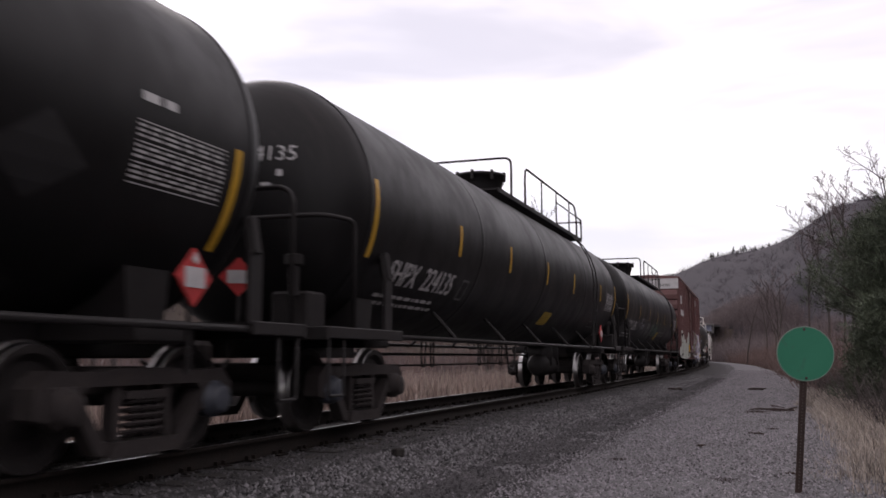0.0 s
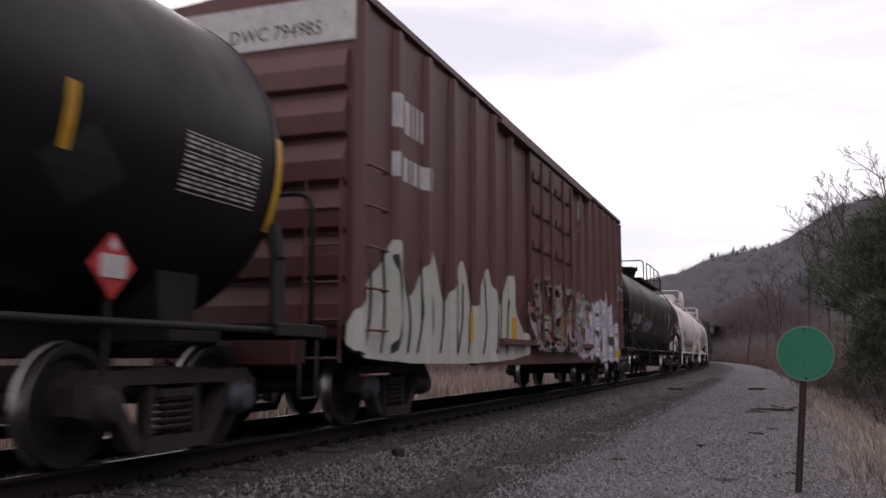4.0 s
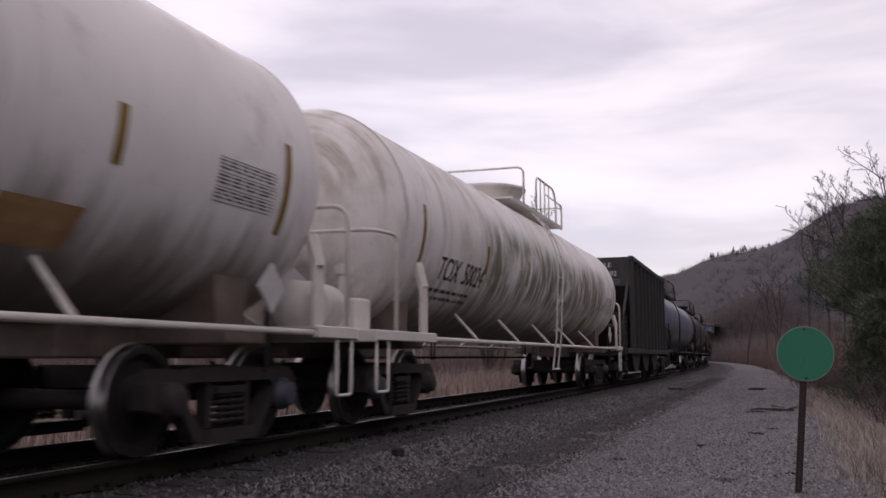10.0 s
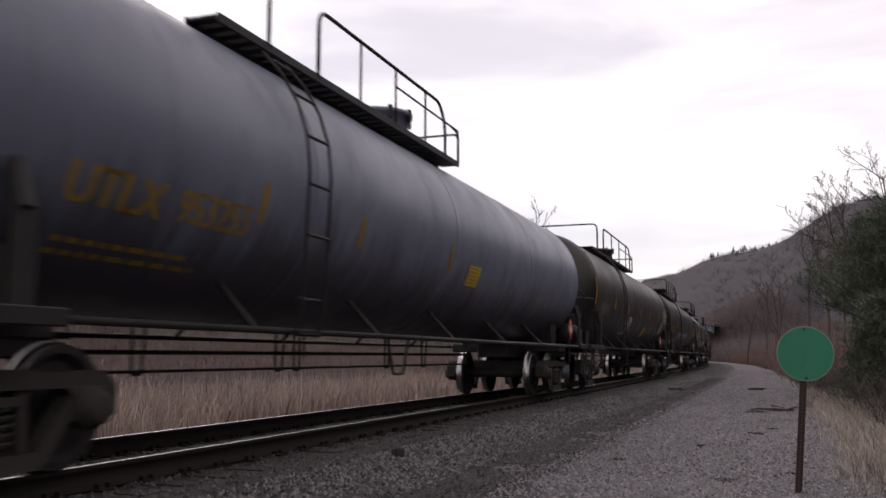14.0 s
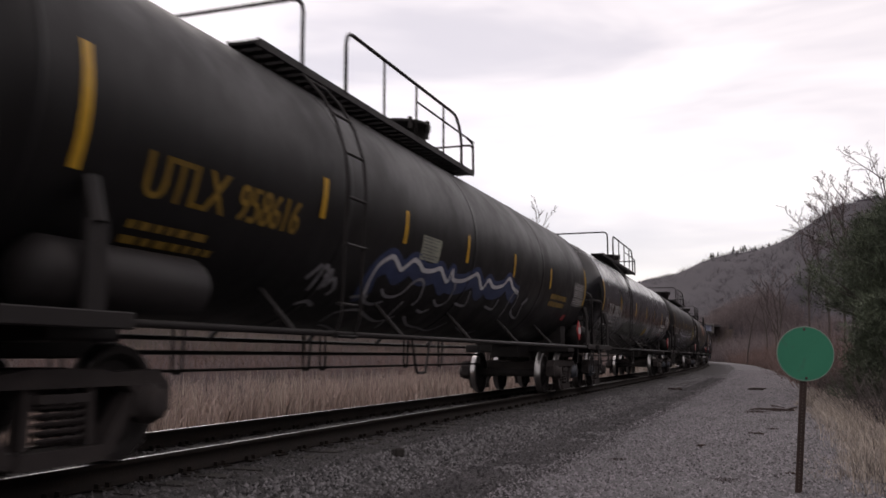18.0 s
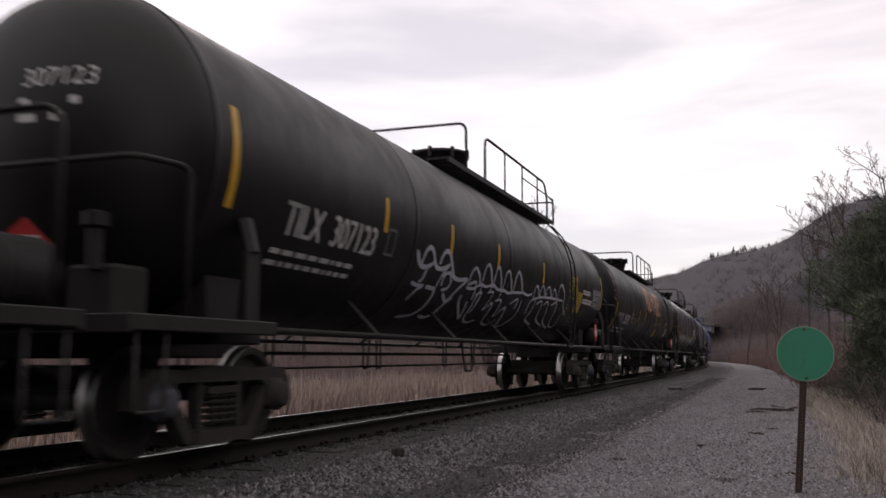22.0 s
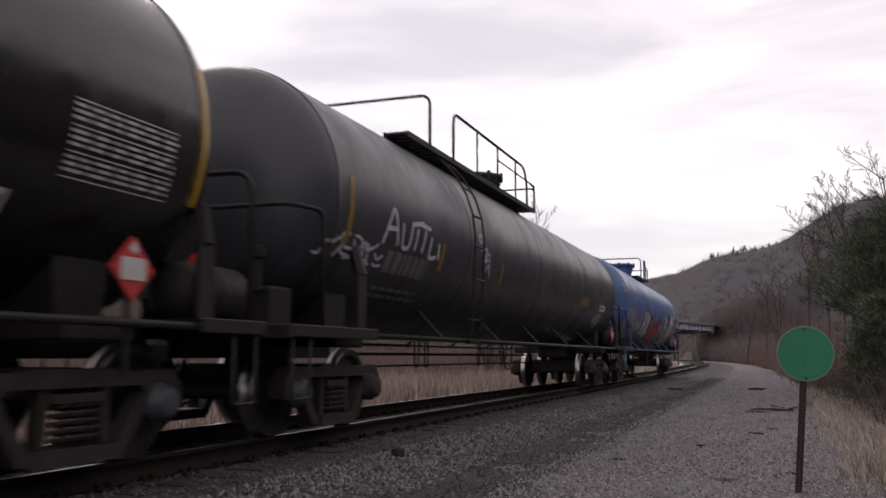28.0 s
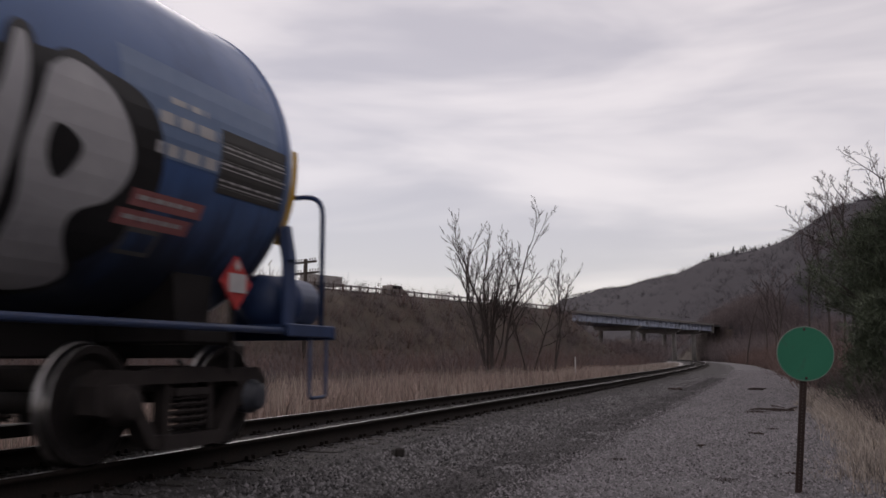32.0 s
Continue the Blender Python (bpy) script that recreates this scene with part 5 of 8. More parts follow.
    strokes(s, [[(6.48, -0.68), (6.56, -0.98)], [(6.56, -0.98), (6.66, -0.66)], [(6.66, -0.66), (6.72, -0.95)], [(6.72, -0.95), (6.86, -0.62)],
                [(6.98, -0.62), (6.84, -0.72), (6.96, -0.80), (6.88, -0.96), (6.76, -0.94)], [(7.14, -0.62), (7.0, -0.72), (7.12, -0.82), (7.02, -1.0), (6.92, -0.98)],
                [(7.32, -0.64), (7.16, -0.72), (7.3, -0.84), (7.22, -1.06), (7.06, -1.04), (7.1, -0.9), (7.28, -0.88)]], 0.05, M_GWHITE, "graffiti_tag", label="white sprayed tag")
    # P
    s = tank_car("blue tank car with silver and red graffiti, last of the train", 298.95, 314.4, 1.50, 2.58, M_BLUE, M_BLUETRIM, (-1.7, 1.4), ladder=False,
                 stripes=stripes_at((-8.37,), (-1.11, -0.19), (-6.18, -1.63, 1.82), (-0.59, -0.2)) + [(8.62, -0.75, 0.15)])
    number(s, "SHPX 220946", -7.2, -0.92, 2.6)
    strokes(s, [[(-8.3, -0.50), (-8.15, -0.22), (-8.0, -0.48)], [(-7.85, -0.5), (-7.82, -0.25)], [(-7.75, -0.27), (-7.4, -0.25)], [(-7.6, -0.5), (-7.56, -0.27)],
                [(-7.2, -0.3), (-7.4, -0.4), (-7.2, -0.52)], [(-7.1, -0.54), (-7.05, -0.3), (-6.85, -0.38), (-7.0, -0.45), (-6.8, -0.56)]], 0.07, M_GWHITE, "graffiti_tag", label="white sprayed tag")
    panel(s, -8.2, -6.9, -0.66, -0.56, mat("pale_blue_patch_paint", (0.16, 0.24, 0.40), None, 0.45), "paint_patch")
    outline_letter(s, [(-3.96, -1.2), (-4.14, -0.91), (-4.21, -0.61), (-4.13, -0.34), (-3.97, -0.14), (-3.79, -0.05), (-3.62, -0.11), (-3.52, -0.21), (-3.59, -0.36), (-3.48, -0.49), (-3.22, -0.62), (-3.04, -0.8), (-2.92, -1.05), (-3.03, -1.15), (-3.3, -1.09), (-3.56, -0.97), (-3.62, -1), (-3.62, -1.09), (-3.8, -1.14)], M_GSILVER, 0.085, [[(-3.76, -0.85), (-3.72, -0.73), (-3.58, -0.67), (-3.47, -0.76), (-3.43, -0.88), (-3.52, -0.95), (-3.64, -0.94)]])
    outline_letter(s, [(-3.41, -0.45), (-3.39, -0.24), (-3.23, -0.08), (-3.1, -0.05), (-2.88, -0.14), (-2.83, -0.25), (-2.57, -0.15), (-2.37, -0.15), (-2.33, -0.24), (-2.46, -0.46), (-2.57, -0.65), (-2.61, -0.77), (-2.41, -0.71), (-2.28, -0.79), (-2.21, -0.93), (-2.24, -1.1), (-2.49, -1.21), (-2.71, -1.23), (-2.92, -1.12), (-3.05, -0.87), (-3.18, -0.61)], M_GSILVER, 0.085)
    strokes(s, [[(-3.91, -0.49), (-3.85, -0.41), (-3.86, -0.34)], [(-2.83, -0.29), (-2.9, -0.46), (-2.89, -0.63)]], 0.07, M_GINK, "graffiti_line", 0.011)
    outline_letter(s, [(-2.36, -0.42), (-2.15, -0.21), (-1.8, -0.19), (-1.64, -0.32), (-1.82, -0.47), (-1.7, -0.67), (-1.72, -0.95), (-2.01, -1.12), (-2.18, -0.88), (-2.15, -0.68)], M_GBLUE, 0.05)
    strokes(s, [[(-2.33, -0.39), (-2.05, -0.25), (-1.74, -0.23)], [(-2.29, -0.61), (-2.1, -0.51), (-1.83, -0.59), (-1.94, -0.72), (-2.19, -0.68)]], 0.035, M_GREYP, "graffiti_line", 0.011)
    outline_letter(s, [(-1.09, -1.37), (-1.37, -0.94), (-1.5, -0.59), (-1.28, -0.49), (-0.86, -0.38), (-0.74, -0.52), (-0.41, -0.46), (-0.07, -0.4), (0.15, -0.5), (0.46, -0.38), (0.89, -0.31), (1.09, -0.43), (1.12, -0.68), (0.92, -0.97), (1.09, -1.22), (0.55, -1.35), (0.14, -1.3), (-0.11, -1.4), (-0.71, -1.37)], M_GRED, 0.06)
    strokes(s, [[(-0.76, -0.53), (-0.58, -0.74), (-0.4, -1.09), (-0.17, -1.37)], [(-0.36, -0.52), (-0.03, -0.62), (0.15, -0.9), (0.54, -1.31)], [(0.2, -0.51), (0.49, -0.74), (0.63, -1.06)], [(-1.25, -0.66), (-1.21, -0.76), (-1.09, -0.72)], [(-1.06, -0.97), (-0.92, -0.89), (-0.85, -1.04)], [(0.56, -0.52), (0.78, -0.53), (0.68, -0.79)]], 0.05, M_GINK, "graffiti_line", 0.011)
    strokes(s, [[(0.55, -0.25), (0.75, -0.12), (0.9, -0.28), (1.1, -0.1), (1.25, -0.3)], [(1.45, -0.1), (1.5, -0.4)], [(1.6, -0.12), (1.62, -0.4)]], 0.03, M_GINK, "graffiti_tag")
    cloud(s, 1.9, 2.9, -0.75, -0.45, M_GINK, 12, 0.12, 22, "graffiti_tag", label="black spray scribble")
    notice(s, 1.74, 2.4, -1.12, -0.80, M_YELP, M_BLACKP, 4)
    blob(s, [(2.75, -1.2), (2.9, -0.2), (3.6, 0.05), (4.6, -0.05), (5.6, 0.15), (6.5, 0.05), (6.75, -0.6), (6.4, -1.2), (5.6, -1.56), (4.0, -1.56), (3.0, -1.45)], M_GINK, "graffiti_shadow", 0.004)
    for off, shape in ((2.9, [(0, -0.95), (0.12, -0.1), (0.55, 0.06), (0.7, -0.12), (0.45, -0.3), (0.62, -0.55), (0.4, -0.6), (0.3, -0.98)]),
                       (3.5, [(0.1, -1.25), (0.3, -0.15), (0.55, -0.18), (0.5, -0.95), (0.85, -1.05), (0.8, -1.35), (0.2, -1.4)]),
                       (4.25, [(0.1, -1.35), (0.2, -0.55), (0.5, -0.3), (0.8, -0.45), (0.55, -0.75), (0.5, -0.95), (0.8, -1.0), (0.7, -1.4), (0.3, -1.5)]),
                       (4.7, [(0.0, -1.40), (0.12, -0.25), (0.28, 0.05), (0.40, -0.25), (0.52, 0.18), (0.68, 0.12), (0.70, -0.6), (0.80, -1.3), (0.58, -1.45), (0.48, -0.75), (0.36, -0.75), (0.32, -1.5)]),
                       (5.4, [(0.11, 0.05), (0.34, 0.17), (0.71, 0.07), (0.98, -0.22), (1.04, -0.49), (0.91, -0.73), (0.66, -0.86), (0.71, -1.04), (0.97, -1.33), (0.85, -1.54), (0.5, -1.6), (0.2, -1.3), (0.1, -0.83), (0.0, -0.5), (0.04, -0.2)])):
        outline_letter(s, shape, M_GSILVER, 0.06, [[(0.24, -0.3), (0.22, -0.5), (0.38, -0.64), (0.5, -0.4)]] if off > 5 else (), off=(off, 0))
    panel(s, 6.2, 8.3, -0.30, 0.42, mat("faded_blue_patch_paint", (0.17, 0.24, 0.38), (0.13, 0.20, 0.34), 0.45), "paint_patch", 0.003)
    for u, w in ((6.5, -0.70), (6.42, -0.86)):
        notice(s, u, u + 0.86, w, w + 0.13, M_LABEL, M_WHITEP, 1, name="red_white_label")
    ring_frame(s, 6.6, 7.0, -1.1, -0.86, 0.04, M_GREYP)
    bars(s, 6.62, -0.05, 0.85, 2, M_WHITEP, 0.09, 0.14, 5)
    bars(s, 6.75, 0.12, 0.5, 1, M_WHITEP, 0.05, 0.1, 6)
    panel(s, 7.42, 8.5, -0.44, 0.08, M_BLACKP, "data_panel", 0.005)
    stencil(s, 7.46, 8.46, -0.42, 0.06, M_WHITEP, 14, 9)
    cloud(s, -9.0, -8.7, 0.2, 0.5, M_ORANGE, 8, 0.1, 23, "graffiti_tag", label="small orange spray mark")
    bars(s, -8.3, -0.62, 0.2, 1, M_GREYP, 0.04)
    head_text(s, "220946", 0.45, 3.35, 0.24, M_WHITEP, 3)

STD_BACK, STD_FRONT = (-1.55, 5.75), (-5.65, 1.45)


def box_car(x0, x1, f, r):
    hc = (r - f) / 2
    mid = (f + r) / 2 + 0.889
    L0, L1 = x0 - mid, x1 - mid
    car = new("box_car")
    tagged(car, "oxide brown ribbed boxcar covered with pale graffiti", "railroad car", "cars of the train")
    W, Z0, Z1 = 1.50, 1.02, 4.86
    bm = bmesh.new()
    box(bm, L0, L1, -W, W, Z0, Z1, 0.02)
    part("body", bm, M_BROWN, car)
    bm = bmesh.new()
    plate(bm, [(-W - 0.06, 4.80), (W + 0.06, 4.80), (W + 0.06, 4.88), (0, 5.02), (-W - 0.06, 4.88)], L0 - 0.02, L1 + 0.02)
    for v in bm.verts:
        v.co = (v.co.y, v.co.x, v.co.z)
    bmesh.ops.recalc_face_normals(bm, faces=bm.faces)
    part("roof", bm, M_BROWN, car)
    # side sill, deeper between the trucks
    for y in (-W - 0.002, W - 0.078):
        bm = bmesh.new()
        plate(bm, [(L0 + 0.1, Z0 + 0.05), (L1 - 0.1, Z0 + 0.05), (L1 - 0.1, 0.86), (L1 - 3.6, 0.86), (L1 - 4.3, 0.68), (L0 + 4.3, 0.68), (L0 + 3.6, 0.86), (L0 + 0.1, 0.86)], y, y + 0.08)
        part("side_sill", bm, M_BROWN, car)
    # upright ribs
    door0, door1 = -1.9, 1.9
    n = 19
    for i in range(n):
        x = L0 + 0.12 + (L1 - L0 - 0.24) * i / (n - 1)
        if door0 - 0.2 < x < door1 + 0.2:
            continue
        for s in (-1, 1):
            def rib(bm):
                plate(bm, [(-0.10, 0), (0.10, 0), (0.055, 0.075), (-0.055, 0.075)], 1.06, 4.74)
                for v in bm.verts:
                    v.co = (v.co.x, -v.co.z, v.co.y)
                bmesh.ops.recalc_face_normals(bm, faces=bm.faces)
            shared("box_rib", "rib", rib, M_BROWN, car, pose(x, -W, 0) if s < 0 else pose(x, W, 0, 0, 0, 180))
    # plug doors
    for s in (-1, 1):
        for k, (a, b) in enumerate(((door0, -0.01), (0.01, door1))):
            bm = bmesh.new()
            y = s * W
            y2 = y + s * 0.09
            box(bm, a, b, min(y, y2), max(y, y2), 1.10, 4.62, 0.015)
            d = part("door", bm, M_BROWN, car)
            for z in (1.5, 2.15, 2.8, 3.45, 4.1):
                y3 = y2 + s * 0.04
                bm = bmesh.new()
                box(bm, a + 0.08, b - 0.08, min(y2, y3), max(y2, y3), z, z + 0.16, 0.015)
                part("door_rib", bm, M_BROWN, d)
            bm = bmesh.new()
            tube(bm, [((a + b) / 2 + 0.4, y2 + s * 0.07, 1.2), ((a + b) / 2 + 0.4, y2 + s * 0.07, 4.5)], 0.03, 6)
            part("lock_bar", bm, M_BROWN, d)
            bm = bmesh.new()
            tube(bm, [((a + b) / 2 - 0.4, y2 + s * 0.07, 1.2), ((a + b) / 2 - 0.4, y2 + s * 0.07, 4.5)], 0.03, 6)
            part("lock_bar", bm, M_BROWN, d)
        for z in (1.02, 4.64):
            bm = bmesh.new()
            box(bm, -4.0, 4.0, min(s * W, s * (W + 0.14)), max(s * W, s * (W + 0.14)), z, z + 0.09)
            part("door_track", bm, M_BROWN, car)
    # corrugated ends with a white band at the top
    for s in (-1, 1):
        xe = L0 if s < 0 else L1
        for i in range(6):
            z = 1.35 + i * 0.52
            bm = bmesh.new()
            plate(bm, [(0, -0.235), (0.10, -0.19), (0.11, 0.02), (0.03, 0.22), (0, 0.235)], -W + 0.08, W - 0.08)
            for v in bm.verts:
                v.co = (xe + s * v.co.x, v.co.y, z + v.co.z)
            bmesh.ops.recalc_face_normals(bm, faces=bm.faces)
            part("end_rib", bm, M_BROWN, car)
        bm = bmesh.new()
        box(bm, min(xe, xe + s * 0.03), max(xe, xe + s * 0.03), -W, W, 4.28, 4.80)
        part("end_band", bm, M_WHITEP, car, "white painted band along the top of the end")
        bm = text_bm("DWC 794985", 0.23)
        for v in bm.verts:
            v.co = (xe + s * 0.034, -1.42 + v.co.x * 0.9 if s > 0 else 0.1 - v.co.x * 0.9, 4.38 + v.co.y)
        part("lettering", bm, M_BLACKP, car)
        bm = bmesh.new()
        for y in (-1.40, -0.98):
            tube(bm, [(xe + s * 0.12, y, 0.75), (xe + s * 0.12, y, 2.7)], 0.018, 6)
        for z in (0.8, 1.2, 1.6, 2.0, 2.4):
            tube(bm, [(xe + s * 0.12, -1.40, z), (xe + s * 0.12, -0.98, z)], 0.016, 6)
        part("end_ladder", bm, M_BROWN, car)
        xs = xe - s * 0.42

        def grab(bm):
            tube(bm, bent([(-0.25, -0.02, 0), (-0.25, -0.12, 0), (0.25, -0.12, 0), (0.25, -0.02, 0)], 0.03, 3), 0.016, 6)
        for z in (0.62, 1.1, 1.55, 2.0, 2.45, 2.9):
            shared("grab_iron", "grab_iron", grab, M_BROWN, car, pose(xs, -W, z))
        bm = bmesh.new()
        box(bm, min(xe, xe + s * 0.2), max(xe, xe + s * 0.2), -0.9, 0.9, 0.72, 1.1, 0.02)
        part("end_sill", bm, M_BROWN, car)
        coupler(car, xe, s)
    bm = bmesh.new()
    box(bm, L0 + 0.3, L1 - 0.3, -0.25, 0.25, 0.70, 1.03)
    for i in range(8):
        x = L0 + 2 + (L1 - L0 - 4) * i / 7
        box(bm, x - 0.06, x + 0.06, -1.4, 1.4, 0.85, 1.03)
    part("underframe", bm, M_BTRIM, car)
    side = Side(car, None, 0.0, -W, [(L0 + 0.12 + (L1 - L0 - 0.24) * i / (n - 1), 0.10, 0.075) for i in range(n)])
    sets = truck_pieces(car, -hc) + truck_pieces(car, hc)
    CARS.append((car, mid, hc, sets))
    box_graffiti(side, L0, L1, W)


def box_graffiti(side, L0, L1, W):
    rnd = random.Random(9)
    # pale letters of swelling curls with lilac edges behind the door
    tops = [(2.7, 1.9), (3.2, 2.35), (3.6, 1.9), (4.3, 2.3), (4.8, 1.85), (5.2, 2.35), (5.5, 2.0), (6.1, 2.5), (6.6, 2.45), (7.1, 2.2), (7.6, 1.9), (8.2, 1.4), (8.6, 0.95)]

    def top_at(u):
        for (a, za), (b, zb) in zip(tops, tops[1:]):
            if u <= b:
                return za + (zb - za) * (max(u, a) - a) / (b - a)
        return tops[-1][1]
    letters = []
    u, k = 2.75, 0
    while u < 8.25:
        wide = (0.62, 0.74, 0.55, 0.80, 0.66)[k % 5]
        lo, hi = (0.84 if u < 5.4 else 0.74) + 0.05 * (k % 2), top_at(u + wide / 2)
        mid = lo + (hi - lo) * (0.46 + 0.08 * (k % 3))
        one = [[(u + 0.06, lo), (u - 0.02, mid - 0.1), (u + 0.10, mid + 0.2), (u + 0.16, hi - 0.06)],
               [(u + 0.12, mid + 0.05), (u + wide * 0.45, mid + 0.24), (u + wide * 0.8, mid - 0.02), (u + wide * 0.85, lo + 0.16), (u + wide * 0.5, lo + 0.02), (u + wide * 0.2, lo + 0.14)]]
        if hi - mid > 0.55:
            one.append([(u + wide * 0.30, hi - 0.22), (u + wide * 0.55, hi - 0.02), (u + wide * 0.84, hi - 0.22), (u + wide * 0.70, mid + 0.24)])
        if k % 3 == 1:
            one.append([(u + wide * 0.62, mid + 0.2), (u + wide * 0.98, mid + 0.34), (u + wide * 1.05, hi - 0.3)])
        if k % 3 == 2:
            one.append([(u + wide * 0.32, lo + 0.36), (u + wide * 0.55, lo + 0.44), (u + wide * 0.62, lo + 0.28)])
        letters.append(one)
        u, k = u + wide, k + 1
    for k, one in enumerate(letters):
        z = 0.006 + 0.004 * (k % 2)
        strokes(side, one, 0.25, M_GLILAC, "graffiti_edge", z, "blue-lilac sprayed edge of a letter", n=6)
        strokes(side, one, 0.185, M_GCORE, "graffiti_letter", z + 0.002, "cream white sprayed letter", n=6)
        strokes(side, one, 0.03, M_GLILAC, "graffiti_line", z + 0.009, "thin blue-lilac line inside a letter", n=6)
    curls = []
    for i in range(60):
        u = 2.8 + 5.6 * ((i * 37) % 60) / 59 + rnd.uniform(-0.1, 0.1)
        lo, hi = (0.86 if u < 5.4 else 0.76), top_at(u) - 0.12
        z = rnd.uniform(lo, hi)
        r, a0, turn = rnd.uniform(0.10, 0.24), rnd.uniform(0, math.tau), rnd.choice((-0.8, 0.8))
        curls.append([(u + r * (1.2 - 0.12 * j) * 0.8 * math.cos(a0 + j * turn), min(max(z + r * (1.2 - 0.12 * j) * 1.3 * math.sin(a0 + j * turn), lo), hi + 0.1)) for j in range(rnd.randint(4, 6))])
    strokes(side, curls, 0.135, M_GLILAC, "graffiti_edge", 0.018, "blue-lilac sprayed curls", n=5)
    strokes(side, curls, 0.085, M_GCORE, "graffiti_line", 0.021, "cream white sprayed curls", n=5)
    # pink and green patches over the door
    cloud(side, -1.9, 2.5, 0.95, 2.2, mat("sage_green_spray", (0.20, 0.24, 0.17), (0.27, 0.29, 0.22), 0.5, scale=3), 70, 0.26, 31, "graffiti_fill", 0.14)
    cloud(side, -1.9, 2.5, 0.95, 2.3, mat("pale_pink_lilac_spray", (0.36, 0.29, 0.32), (0.30, 0.27, 0.33), 0.5, scale=3), 34, 0.24, 32, "graffiti_fill", 0.143)
    cloud(side, -1.9, 2.5, 0.95, 2.2, M_GPINK, 26, 0.2, 33, "graffiti_fill", 0.146)
    # pale spiky letters ahead of the door
    edge = [(L0 + 0.3, 0.8)] + [(L0 + 0.3 + 0.42 * i, 1.75 + 0.45 * ((i * 7) % 3 - 0.6) * 0.7) for i in range(16)] + [(-2.2, 0.82)]
    blob(side, edge, mat("pale_green_spray_paint", (0.40, 0.44, 0.38), (0.50, 0.50, 0.48), 0.5, scale=3), "graffiti_fill", 0.004, "pale green-white sprayed letters", n=4)
    lines = [[(L0 + 0.3 + 0.4 * i + rnd.uniform(-0.1, 0.1), 0.85), (L0 + 0.42 + 0.4 * i, 1.3), (L0 + 0.35 + 0.4 * i + rnd.uniform(-0.15, 0.15), rnd.uniform(1.7, 2.1))] for i in range(16)]
    strokes(side, lines, 0.07, M_GINK, "graffiti_line", 0.008)
    cloud(side, 8.35, 8.95, 2.45, 3.2, M_GWHITE, 14, 0.13, 34, "graffiti_tag", 0.006)
    for u, a, b in ((3.1, 1.04, 1.48), (5.33, 1.04, 1.46), (0.5, 1.2, 1.65), (-3.1, 1.04, 1.48), (-5.3, 1.04, 1.48)):
        panel(side, u - 0.07, u + 0.07, a, b, M_YEL, "reflective_stripe", 0.15 if abs(u) < 2 else 0.029)
    panel(side, 7.72, 8.14, 0.80, 0.98, M_SIGNY, "notice_panel", 0.030)
    panel(side, 6.85, 7.1, 1.12, 1.36, M_BLACKP, "data_plate", 0.030)
    bars(side, 7.7, 2.1, 0.5, 6, M_GREYP, 0.05, 0.05, 6)
    bars(side, 1.7, 3.6, 0.6, 3, M_GREYP, 0.05, 0.05, 7).location.y = -0.14
    bars(side, L0 + 1.0, 3.55, 1.3, 1, M_WHITEP, 0.42, 0.1, 8)
    bars(side, L0 + 1.0, 2.95, 1.5, 1, M_WHITEP, 0.30, 0.1, 9)
    bars(side, 2.0, 3.9, 0.3, 1, M_WHITEP, 0.4, 0.1, 8).location.y = -0.14


